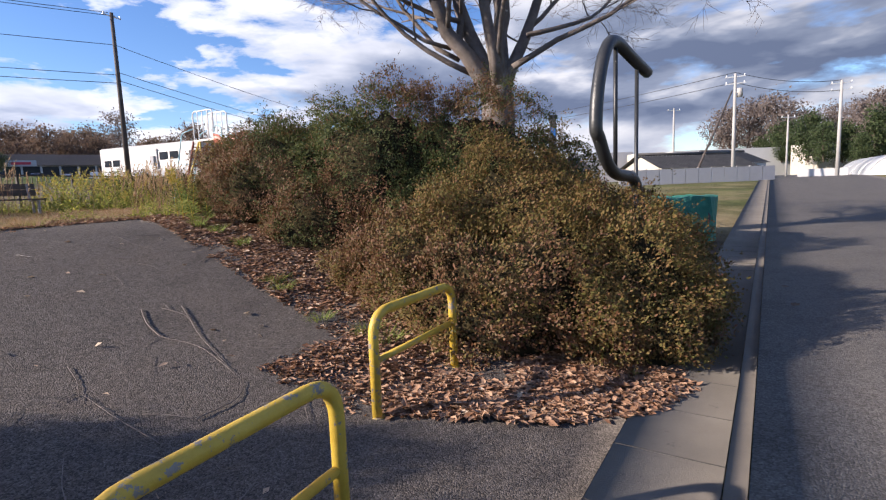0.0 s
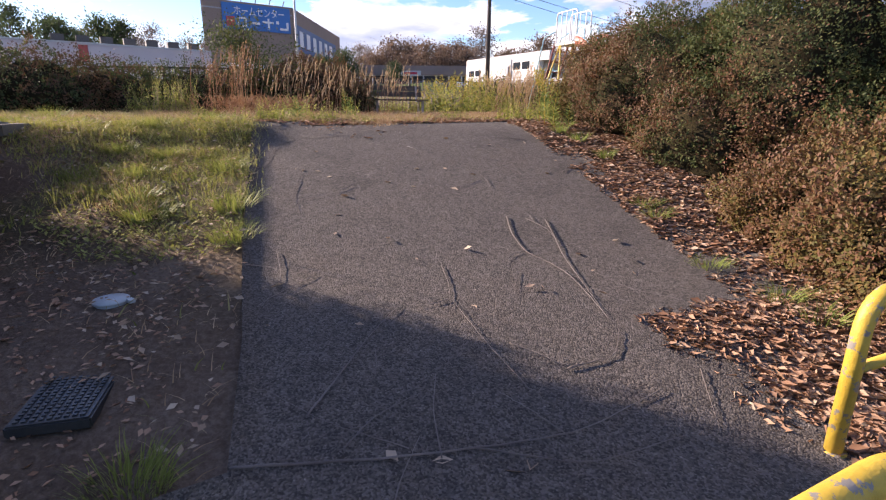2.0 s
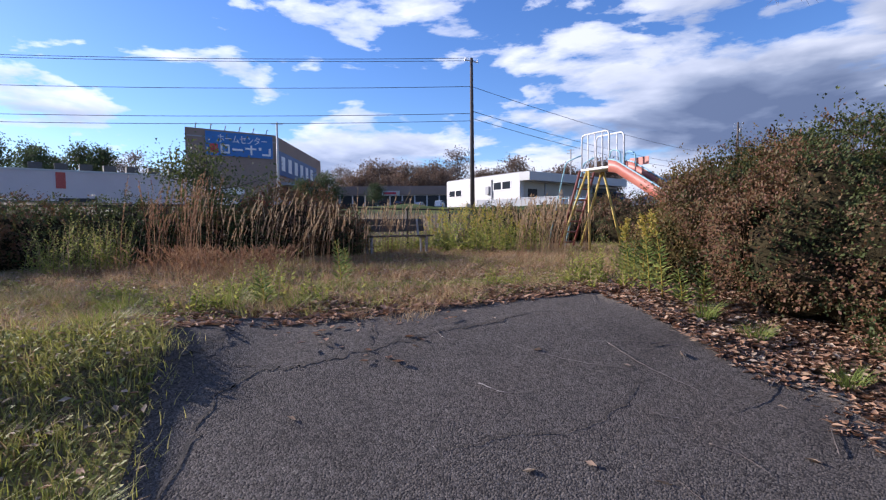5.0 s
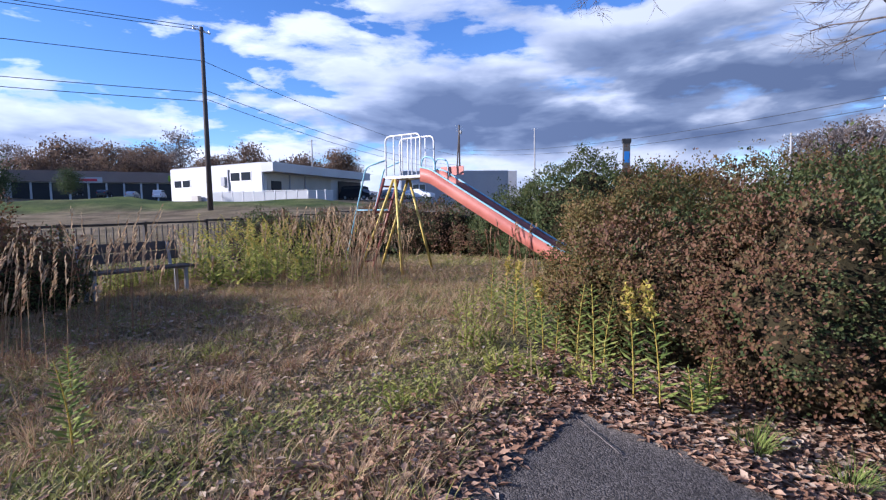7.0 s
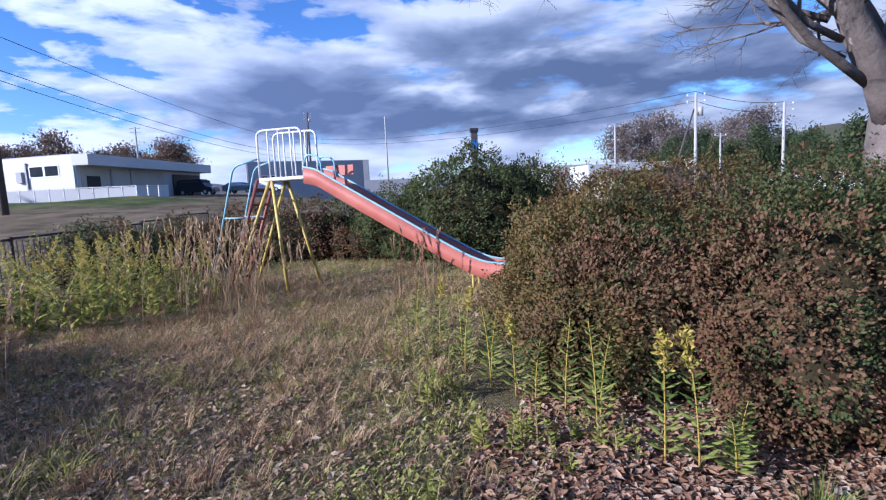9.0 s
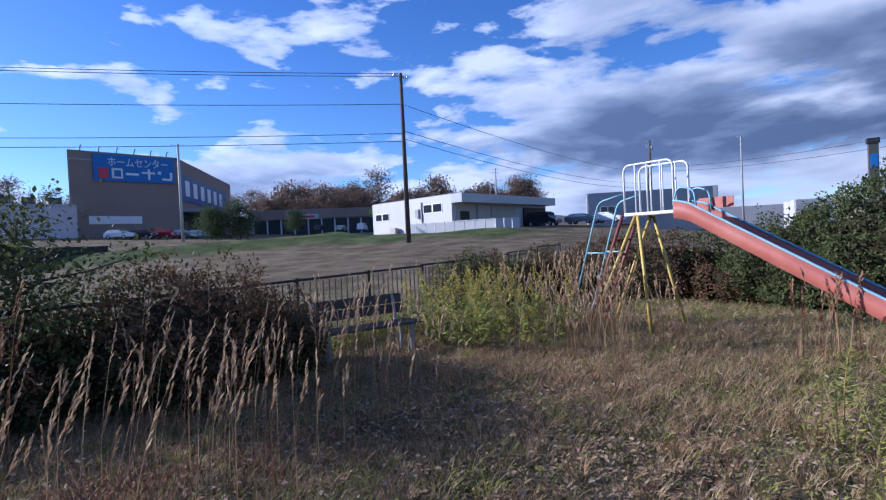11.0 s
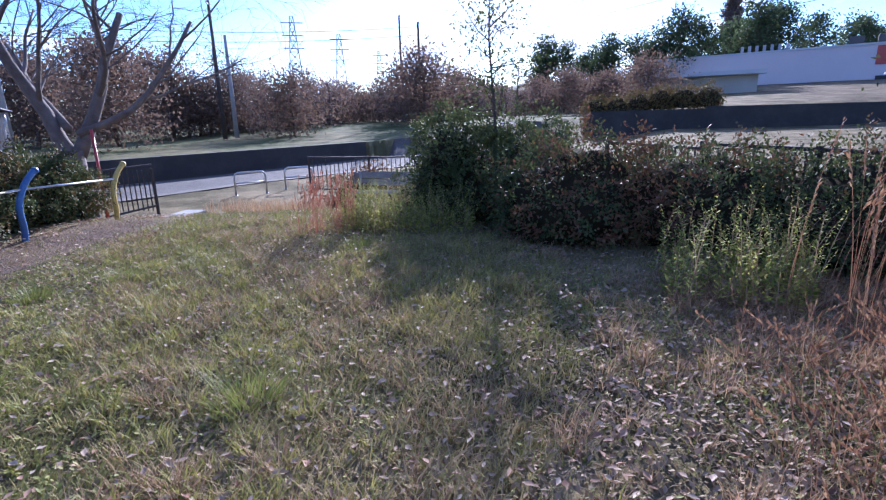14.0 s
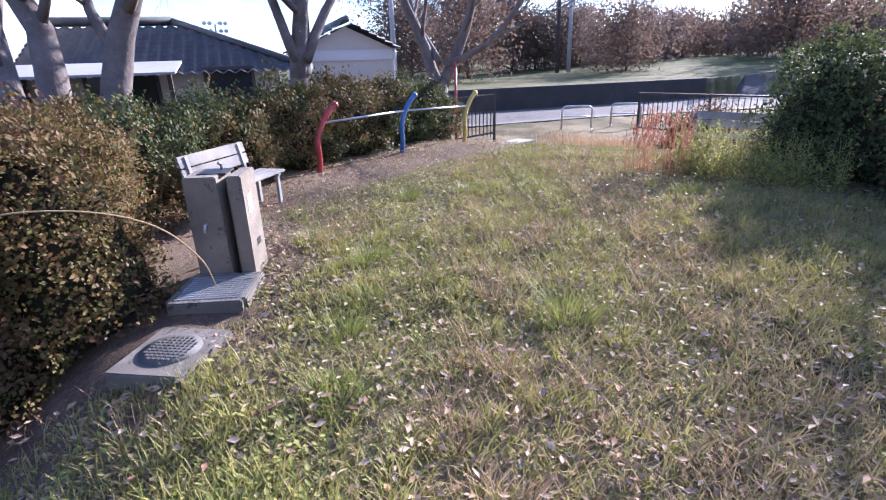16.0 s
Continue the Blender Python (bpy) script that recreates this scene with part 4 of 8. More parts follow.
def clumps(name, poly, count, per, h, width, mat, label, seed=0.0, thr=-9.0, lean=1.0):
    """Small tussocks that give the lawn its rough face."""
    C = scatter(poly, count)
    C = C[patchy(C, 1.3, seed) + rng.normal(size=len(C)) * 0.4 > thr]
    hc = h * (0.5 + 0.9 * rng.random(len(C)))
    a, q = rng.random((len(C), per)) * 6.28, np.sqrt(rng.random((len(C), per))) * 0.075
    P = (C[:, None, :] + np.stack([q * np.cos(a), q * np.sin(a)], -1)).reshape(-1, 2)
    hh = np.repeat(hc, per) * (0.5 + 0.6 * rng.random(len(P)))
    V, F = blades(on_ground(P), hh, hh * lean * (0.25 + rng.random(len(P))), a.ravel() + rng.normal(size=len(P)) * 0.5, np.full(len(P), width), 2)
    mpart(name, raw_mesh(name, V, F, M[mat]), None, label, kind="stuff")


MIDLAWN = [(-5.2, 5.6), (-7.4, 4.8), (-11.6, 5.0), (-12.6, 8.4), (-11.0, 14.5), (-9.5, 16.5), (-5, 17), (-2.9, 14), (-3.8, 11.5), (-4.9, 9.0)]
clumps("dry_tussock", MIDLAWN, 2600, 26, 0.13, 0.006, "drygrass", "straw-coloured tussocks all over the lawn", 3.0, -0.5)
clumps("russet_tussock", [(-6.5, 7.0), (-8.0, 5.8), (-11.6, 5.6), (-12.6, 8.4), (-10.8, 14.5), (-6, 15), (-5.2, 10)], 900, 22, 0.14, 0.006, "redgrass", "reddish brown withered tussocks", 5.0, 0.1)
clumps("green_tussock", MIDLAWN, 1100, 22, 0.11, 0.008, "sunny_grass", "yellow-green tussocks in the lawn", 1.5, 0.0)
clumps("dry_tussock", [(-4.6, 2.4), (-7.2, 2.3), (-8.2, 0.8), (-12.0, -1.4), (-14.5, 0.0), (-12.4, 4.6), (-7.4, 4.9), (-6.4, 4.4)], 1500, 24, 0.10, 0.006, "drygrass", "bleached tussocks among the green", 2.2, 0.0, 1.4)
clumps("green_tussock", [(-4.6, 2.4), (-7.2, 2.3), (-8.2, 0.8), (-12.0, -1.4), (-14.5, 0.0), (-12.4, 4.6), (-7.4, 4.9), (-6.4, 4.4)], 1500, 22, 0.09, 0.008, "sunny_grass", "yellow-green tussocks in the sunlit lawn", 4.1, -0.3)


def ground_cover(name, poly, n, size, mat, label, seed, thr, scale=1.1, rise=0.03):
    """Low broad leaves of weeds and clover, growing in patches."""
    P = scatter(poly, n)
    P = P[patchy(P, scale, seed) + rng.normal(size=len(P)) * 0.35 > thr]
    n = len(P)
    G = on_ground(P, 0.004)
    G[:, 2] += rng.random(n) * rise
    az = rng.random(n) * 6.28
    D = np.stack([np.cos(az), np.sin(az), 0.25 + 0.5 * rng.random(n)], 1)
    L = size * (0.5 + rng.random(n))
    V, F = flat_cards(G, D, np.array([0, 0, 1.0]) + 0.45 * rand_dirs(n), L, L * 0.5)
    mpart(name, raw_mesh(name, V, F, M[mat]), None, label, kind="stuff")


NEARLAWN = [(-4.6, 2.4), (-7.2, 2.3), (-7.4, 0.8), (-9.0, -0.5), (-12.0, -1.6), (-13.5, 0.5), (-12.4, 4.6), (-10.8, 6.5), (-9.5, 11), (-6, 13), (-4.9, 9.2), (-4.6, 8.0), (-6.5, 4.7)]
ground_cover("clover", NEARLAWN, 85000, 0.030, "cover_green", "patches of low green weeds and clover in the lawn", 1.0, -0.1)
ground_cover("low_weeds", NEARLAWN, 45000, 0.036, "cover_brown", "withered brown low weeds in the lawn", 4.0, -0.1)
ground_cover("low_weeds", [(-7.2, 4.6), (-11.6, 4.2), (-11.8, 9.6), (-9.5, 12.0), (-6.0, 10.6), (-5.4, 8.0)], 38000, 0.038, "cover_brown", "reddish brown withered weeds between the grass", 6.0, -0.4)
ground_cover("low_weeds", [(-6.6, 4.6), (-6.2, 4.9), (-4.8, 7.7), (-5.6, 8.2), (-7.2, 6.2), (-7.6, 4.8)], 6000, 0.032, "cover_green", "green weeds along the end of the asphalt", 2.0, 0.1, rise=0.06)
ground_cover("low_weeds", [(-3.7, 2.6), (-5.9, 4.3), (-6.4, 4.5), (-7.3, 3.6), (-6.6, 2.2), (-5.6, 1.9), (-4.4, 1.9)], 9000, 0.032, "cover_green", "bright green weeds on the slope beside the ramp", 2.0, -0.1, 1.7, rise=0.05)


SLOPE = [(-4.35, 3.15), (-5.9, 4.4), (-6.6, 4.6), (-7.4, 3.6), (-6.7, 2.2), (-5.7, 2.1), (-4.95, 2.3)]


def tuft(x, y, n=260, h=0.2, r=0.16, mat="green_blade", label="fresh green grass tuft in the lawn"):
    a, q = rng.random(n) * 6.28, np.sqrt(rng.random(n)) * r
    P = np.stack([q * np.cos(a), q * np.sin(a), np.zeros(n)], 1)
    hh = h * (0.5 + 0.7 * rng.random(n))
    V, F = blades(P, hh, hh * (0.3 + 0.9 * rng.random(n)) * (0.4 + q / r), a + rng.normal(size=n) * 0.4, np.full(n, 0.006), 3)
    root = thing("grass_tuft", (x, y, Hs(x, y) - 0.01), label, "grass", "grass tufts in the lawn")
    mpart("grass", raw_mesh("grass", V, F, M[mat]), root, kind="stuff")


for tx, ty, th in ((-8.7, 3.3, 0.2), (-8.3, 1.65, 0.14), (-8.15, 0.92, 0.13), (-10.3, 0.45, 0.11), (-9.6, 0.2, 0.13), (-7.6, 2.6, 0.11), (-7.3, 3.1, 0.1), (-7.9, 2.3, 0.11), (-6.2, 3.0, 0.12), (-10.9, 0.9, 0.1), (-12.0, 2.2, 0.12),
                   (-4.45, 3.05, 0.16), (-4.0, 2.75, 0.13), (-5.1, 2.6, 0.15), (-5.6, 2.9, 0.14), (-5.9, 3.3, 0.14), (-5.2, 3.5, 0.15), (-4.75, 2.5, 0.13), (-6.7, 3.6, 0.13), (-6.9, 4.4, 0.14), (-6.8, 5.3, 0.2), (-7.4, 4.8, 0.16), (-6.3, 5.6, 0.14), (-2.45, 1.3, 0.1), (-5.9, 2.5, 0.12)):
    tuft(tx, ty, 240, th, 0.1 + 0.4 * th)


def litter(name, poly, n, size, mat, label, lift=0.015, pile=0.03, dens=None, flat=0.35):
    P = scatter(poly, n)
    if dens is not None:
        P = P[rng.random(len(P)) < dens(P)]
    n = len(P)
    G = on_ground(P, lift)
    onpath = inside_poly(P[:, 0], P[:, 1], PATH_POLY)
    G[:, 2] += np.where(onpath, 0.038 - lift + rng.random(n) * 0.006, rng.random(n) * pile)
    az = rng.random(n) * 6.28
    D = np.stack([np.cos(az), np.sin(az), rng.normal(size=n) * flat * 0.5], 1)
    N = np.stack([rng.normal(size=n) * flat, rng.normal(size=n) * flat, np.ones(n)], 1)
    L = size * (0.6 + 0.7 * rng.random(n))
    V, F = leaf_cards(G, D, N, L, L * 0.52, -0.16)
    mpart(name, raw_mesh(name, V, F, M[mat]), None, label, kind="stuff")


UNDER2 = [(1.6, 3.45), (0.75, 3.0), (-0.65, 3.05), (-1.35, 3.5), (-0.95, 4.2), (-1.6, 4.9), (-2.9, 6.1), (-3.85, 6.95), (-4.7, 7.7), (-4.4, 9.2), (-3.0, 9.0), (-0.5, 7.2), (1.0, 5.0), (2.6, 5.0)]
litter("fallen_leaves", UNDER2, 44000, 0.058, "litter", "thick brown fallen leaves under the azaleas", lift=0.006, pile=0.02, flat=0.34)
litter("fallen_leaves", UNDER2, 5000, 0.06, "litter_pale", "pale curled leaves on top of the litter", lift=0.02, pile=0.015, flat=0.4)
litter("fallen_leaves", [(1.75, 3.55), (1.3, 3.15), (0.6, 2.95), (-0.7, 3.05), (-1.4, 3.55), (-1.0, 4.2), (0.3, 4.3), (1.5, 4.1)], 9500, 0.07, "litter", "sunlit heap of dry tan leaves round the barrier foot", lift=0.02, pile=0.03, flat=0.35)
EDGE = [(-6.5, 4.3), (-6.1, 4.7), (-4.4, 7.6), (-4.0, 8.6), (-4.7, 8.6), (-6.3, 6.2), (-6.9, 4.6)]
litter("fallen_leaves", EDGE, 7000, 0.055, "litter", "brown leaves drifted along the end of the asphalt")
litter("fallen_leaves", LAWN, 12500, 0.05, "litter_pale", "scattered small fallen leaves on the lawn", lift=0.035)
litter("fallen_leaves", LAWN, 6000, 0.048, "litter", "scattered brown leaves on the lawn", lift=0.03)
litter("fallen_leaves", [(-4.9, 5.0), (-11.5, 4.0), (-12, 9), (-9.5, 12.5), (-5.5, 10.5)], 2000, 0.062, "litter", "larger dead leaves on the dry lawn", lift=0.03, flat=0.2)
litter("fallen_leaves", [(-2.4, 1.2), (-3.6, 2.4), (-5.0, 2.1), (-5.2, 1.2), (-4.0, 0.3), (-2.6, 0.2)], 1300, 0.035, "litter", "small brown leaf scraps on the bare soil by the ramp", lift=0.012, pile=0.008)
litter("fallen_leaves", PATH_POLY, 90, 0.07, "litter_pale", "single leaves lying on the asphalt", lift=0.03, pile=0.005)
litter("fallen_leaves", [(-6.8, -0.5), (-9, -2), (-13, -3.6), (-13, -3.0), (-9, -1.4), (-6.6, 0.8), (-4, 1.8), (-3.0, 0.6), (-5, 0.2)], 2600, 0.06, "litter", "brown leaves under the hedge")


def lean_patch(name, poly, n, h, lean, width, mat, label, heads=None, segs=4, clump=None):
    """Tall standing grass; heads: (material, size) gives each stalk a seed head; clump: how far it stands in bunches."""
    P = scatter(poly, n)
    if clump:
        C = P[: max(3, len(P) // 16)]
        k = rng.integers(0, len(C), len(P))
        P = np.where((rng.random(len(P)) < clump)[:, None], C[k] + rng.normal(size=P.shape) * 0.07, P)
    n = len(P)
    G = on_ground(P)
    hh = h * (0.55 + 0.6 * rng.random(n))
    # tall stalks bend with the wind, towards the north
    az = rng.random(n) * 6.28 if h < 0.5 else 1.4 + rng.normal(size=n) * 1.0
    ln = hh * lean * (0.2 + rng.random(n)) * (1.0 if h < 0.5 else 0.6)
    root = thing(name, (float(P[:, 0].mean()), float(P[:, 1].mean()), Hs(P[:, 0].mean(), P[:, 1].mean())), label, "weeds")
    off = np.array(root.matrix_world.translation)
    V, F = blades(G - off, hh, ln, az, np.full(n, width), segs)
    mpart("grass", raw_mesh("grass", V, F, M[mat]), root, kind="stuff")
    if heads:
        k = 12
        T = np.repeat(G - off, k, 0)
        t = 0.78 + 0.22 * np.tile(np.linspace(0, 1, k), n)
        H2, L2, A2 = np.repeat(hh, k), np.repeat(ln, k), np.repeat(az, k)
        C = T + np.array([0, 0, 1]) * (H2 * t)[:, None] + np.stack([np.cos(A2), np.sin(A2), 0 * A2], 1) * (L2 * t ** 1.8)[:, None]
        D = np.stack([np.cos(A2), np.sin(A2), 1.6 + 0 * A2], 1) + 0.4 * rand_dirs(len(C))
        L = heads[1] * (0.8 + 0.7 * rng.random(len(C)))
        V, F = flat_cards(C, D, rand_dirs(len(C)), L, L * 0.28)
        mpart("seed_head", raw_mesh("seed_head", V, F, M[heads[0]]), root, kind="stuff")
    return root


def weed_patch(name, poly, n, h, mat, label, leaf=0.07, per=26, flower=None):
    """Upright leafy weeds: a stem each with narrow leaves round it."""
    P = scatter(poly, n)
    n = len(P)
    G = on_ground(P)
    hh = h * (0.4 + 0.7 * rng.random(n))
    az = rng.random(n) * 6.28
    ln = hh * 0.45 * rng.random(n)
    root = thing(name, (float(P[:, 0].mean()), float(P[:, 1].mean()), Hs(P[:, 0].mean(), P[:, 1].mean())), label, "weeds")
    off = np.array(root.matrix_world.translation)
    V, F = blades(G - off, hh, ln, az, np.full(n, 0.012), 4)
    mpart("stem", raw_mesh("stem", V, F, M["cover_brown"]), root, kind="stuff")
    t = np.tile(np.linspace(0.12, 1.0, per), n)
    T, H2, L2, A2 = np.repeat(G - off, per, 0), np.repeat(hh, per), np.repeat(ln, per), np.repeat(az, per)
    C = T + np.array([0, 0, 1]) * (H2 * t)[:, None] + np.stack([np.cos(A2), np.sin(A2), 0 * A2], 1) * (L2 * t ** 1.8)[:, None]
    a = rng.random(len(C)) * 6.28
    D = np.stack([np.cos(a), np.sin(a), 0.1 + 0.8 * rng.random(len(C))], 1)
    L = leaf * (0.6 + 0.7 * rng.random(len(C))) * (1.15 - 0.75 * t)
    V, F = leaf_cards(C, D, np.array([0, 0, 1.0]) + 0.3 * rand_dirs(len(C)), L, L * 0.32)
    mpart("leafage", raw_mesh("leafage", V, F, M[mat]), root, kind="stuff")
    if flower:
        k = 26
        t = 0.78 + 0.25 * rng.random(n * k)
        T, H2, L2, A2 = np.repeat(G - off, k, 0), np.repeat(hh, k), np.repeat(ln, k), np.repeat(az, k)
        C = T + np.array([0, 0, 1]) * (H2 * t)[:, None] + np.stack([np.cos(A2), np.sin(A2), 0 * A2], 1) * (L2 * t ** 1.8)[:, None]
        D = rand_dirs(len(C)) + np.array([0, 0, 0.5])
        L = 0.05 * (1.1 - (t - 0.78) * 3) * (0.5 + rng.random(len(C)))
        V, F = flat_cards(C, D, rand_dirs(len(C)), L, L * 0.45)
        mpart("plume", raw_mesh("plume", V, F, M[flower]), root, kind="stuff")
    return root


WEEDS = ((-6.75, 5.0, 0.32, 16), (-6.95, 5.7, 0.42, 14), (-6.3, 5.9, 0.3, 9), (-7.6, 6.5, 0.38, 9), (-5.5, 7.6, 0.25, 8), (-4.75, 8.2, 0.3, 14), (-4.4, 7.95, 0.28, 10), (-5.0, 9.0, 0.45, 16), (-5.1, 10.0, 0.5, 16), (-8.1, 5.0, 0.25, 10))
weed_patch("goldenrod", [(-7.4, 12.5), (-9.2, 11.9), (-10.4, 13.4), (-9.6, 15.4), (-7.6, 14.4)], 105, 1.05, "leaf_sunlit", "tall yellow-green goldenrod gone to seed", 0.13, 30, "golden")
weed_patch("goldenrod", [(-9.6, 12.6), (-10.8, 13.4), (-10.0, 16.2), (-8.6, 16.6)], 60, 1.1, "leaf_sunlit", "goldenrod spikes against the railing", 0.12, 30, "golden")
lean_patch("dry_reeds", [(-6.4, 12.7), (-8.6, 12.2), (-9.0, 14.4), (-7.0, 15.0)], 170, 1.15, 0.4, 0.008, "drygrass", "dry straw-coloured standing grass by the slide", clump=0.6, heads=("drygrass", 0.06))
lean_patch("dry_reeds", [(-6.0, 12.2), (-7.4, 11.9), (-7.6, 13.2), (-6.2, 13.6)], 50, 0.8, 0.7, 0.007, "redgrass", "short pinkish dry stalks before the slide", clump=0.6, heads=("drygrass", 0.05))
lean_patch("tall_stalks", [(-7.7, 8.4), (-9.0, 7.7), (-10.2, 9.2), (-9.4, 11.2), (-8.2, 10.4)], 75, 0.95, 0.28, 0.006, "redgrass", "single dark stalks with pale fuzzy heads", heads=("drygrass", 0.05))
lean_patch("russet_reeds", [(-10.1, 6.6), (-11.0, 6.3), (-11.5, 7.6), (-10.6, 8.2)], 110, 1.3, 0.35, 0.006, "redgrass", "tall russet grass bending in the wind", clump=0.8, heads=("redgrass", 0.045))
lean_patch("russet_reeds", [(-9.0, 7.2), (-10.6, 7.6), (-11.2, 10.9), (-9.8, 12.2), (-8.8, 9.2)], 55, 1.15, 0.5, 0.005, "redgrass", "scattered tall straw grass stalks with pale heads", clump=0.45, heads=("drygrass", 0.05))
lean_patch("russet_reeds", [(-8.4, 6.6), (-9.6, 6.4), (-10.2, 8.6), (-8.8, 9.0)], 70, 1.0, 0.55, 0.005, "drygrass", "thin tan grass stalks with feathery heads", clump=0.3, heads=("drygrass", 0.045))
lean_patch("russet_grass", [(-8.3, 5.9), (-10.2, 6.0), (-10.5, 7.2), (-9.0, 7.7), (-8.2, 7.0)], 700, 0.36, 0.8, 0.005, "redgrass", "low tangled orange-brown grass", segs=3, clump=0.85, heads=("redgrass", 0.03))
lean_patch("tan_grass", [(-7.8, 5.6), (-10.6, 5.6), (-11.2, 8.6), (-9.2, 9.2), (-7.6, 7.6)], 900, 0.24, 1.1, 0.004, "drygrass", "tangled tan grass between the reeds", segs=3, clump=0.7)
lean_patch("russet_grass", [(-7.4, 7.6), (-9.2, 8.3), (-9.6, 11.0), (-8.0, 11.5)], 900, 0.13, 0.9, 0.006, "redgrass", "low reddish grass on the lawn", segs=3, clump=0.6)
weed_patch("green_weeds", [(-10.8, 5.6), (-11.9, 5.5), (-12.2, 6.9), (-11.0, 6.7)], 150, 0.8, "leaf_sunlit", "bright green leafy weeds before the hedge", 0.07, 24)
weed_patch("green_weeds", [(-12.2, 7.4), (-11.6, 9.0), (-12.0, 9.4), (-12.8, 8.2)], 80, 0.85, "leaf_sunlit", "leafy green weeds under the small tree", 0.08, 24)
weed_patch("green_weeds", [(-12.6, 1.6), (-14.6, 0.6), (-15.2, 2.6), (-13.0, 3.4)], 520, 0.62, "leaf_sunlit", "pale green goldenrod clump", 0.07, 22)
weed_patch("green_weeds", [(-10.7, 11.5), (-11.3, 12.4), (-11.0, 14.4), (-10.4, 13.6)], 130, 0.6, "leaf_sunlit", "green weeds growing through the railing", 0.09, 20)
for wx, wy, wh, wn in WEEDS:
    weed_patch("green_weeds", [(wx - 0.25, wy - 0.2), (wx + 0.25, wy - 0.2), (wx + 0.2, wy + 0.25), (wx - 0.2, wy + 0.2)], wn, wh, "leaf_sunlit", "small leafy yellow-green weeds at the edge of the lawn", 0.07, 20)
lean_patch("sunny_grass", SLOPE, 3800, 0.11, 0.9, 0.006, "sunny_grass", "sunlit yellow-green grass on the slope by the ramp", segs=2, clump=0.55)
lean_patch("red_grass_tuft", [(-12.4, 1.0), (-13.0, 1.0), (-13.0, 1.7), (-12.5, 1.8)], 120, 0.75, 0.26, 0.006, "rednear", "upright clump of pinkish red grass", heads=("rednear", 0.035))
lean_patch("dry_grass_patch", [(-14.5, -2.6), (-17.5, -2.0), (-17.6, -0.6), (-14.6, -1.4)], 1500, 0.35, 0.5, 0.009, "drygrass", "pale dry standing grass at the lower edge of the lawn", segs=3)
lean_patch("dry_grass_patch", [(-7.2, 4.9), (-9.4, 5.0), (-11.4, 4.6), (-13.0, 3.4), (-12.4, 2.4), (-9.6, 3.8)], 4200, 0.13, 1.2, 0.007, "lawn_blade", "matted bleached grass on the lawn", segs=3, clump=0.6)
lean_patch("dry_grass_patch", [(-5.3, 13.0), (-7.2, 12.6), (-8.4, 11.4), (-6.4, 9.8), (-4.9, 10.4)], 3000, 0.14, 0.9, 0.006, "drygrass", "bleached dry grass in front of the slide", segs=3, clump=0.5)
lean_patch("dry_reeds", [(-4.6, 12.4), (-5.0, 12.7), (-4.3, 13.5), (-3.9, 13.0)], 26, 0.9, 0.25, 0.012, "redgrass", "a few dry red stalks by the end of the slide", heads=("redgrass", 0.06))


def goldenrod_plant(x, y, h, bloom, seed):
    r = np.random.default_rng(seed)
    root = thing("goldenrod_plant", (x, y, Hs(x, y)), "single green goldenrod stem" + (" with a yellow plume" if bloom else " with narrow leaves"), "weed", "goldenrods by the end of the asphalt")
    t = np.linspace(0, 1, 9)
    az, ln = r.random() * 6.28, 0.12 * h
    C = np.stack([np.cos(az) * ln * t ** 2, np.sin(az) * ln * t ** 2, h * t], 1)
    tube_part("stem", [(C, 0.006 - 0.004 * t)], M["golden"], root, sides=5)
    n = 46
    tt = np.linspace(0.1, 0.97, n)
    P = np.stack([np.interp(tt, t, C[:, k]) for k in range(3)], 1)
    a = np.arange(n) * 2.4
    D = np.stack([np.cos(a), np.sin(a), 0.45 + 0 * a], 1)
    L = 0.14 * (1.15 - 0.8 * tt)
    V, F = leaf_cards(P, D, np.tile([0, 0, 1.0], (n, 1)), L, L * 0.22)
    mpart("leafage", raw_mesh("leafage", V, F, M["leaf_bright"]), root, kind="stuff")
    if bloom:
        n = 110
        tt = 0.74 + 0.27 * r.random(n)
        P = np.stack([np.interp(tt, t, C[:, k]) for k in range(3)], 1) + r.normal(size=(n, 3)) * 0.02
        V, F = flat_cards(P, rand_dirs(n) + np.array([0, 0, 0.5]), rand_dirs(n), np.full(n, 0.035), np.full(n, 0.016))
        mpart("plume", raw_mesh("plume", V, F, M["golden"]), root, kind="stuff")


for k, (gx, gy, gh, gb) in enumerate(((-4.05, 7.76, 0.95, True), (-3.92, 7.66, 1.0, True), (-4.2, 8.21, 0.85, False), (-4.27, 8.5, 0.8, False), (-4.1, 8.35, 0.7, False), (-3.6, 7.75, 0.45, False), (-3.75, 7.6, 0.4, False), (-4.49, 8.85, 0.8, True), (-4.6, 9.1, 0.8, False), (-4.7, 9.5, 0.9, True), (-4.5, 9.4, 0.7, False), (-4.75, 10.3, 0.85, True), (-4.65, 9.8, 0.8, False), (-4.9, 10.8, 0.8, False), (-4.4, 8.7, 0.6, False), (-7.1, 6.9, 0.65, False), (-6.6, 5.5, 0.45, False), (-7.7, 7.6, 0.5, False))):
    goldenrod_plant(gx, gy, gh * 0.78, gb, k)


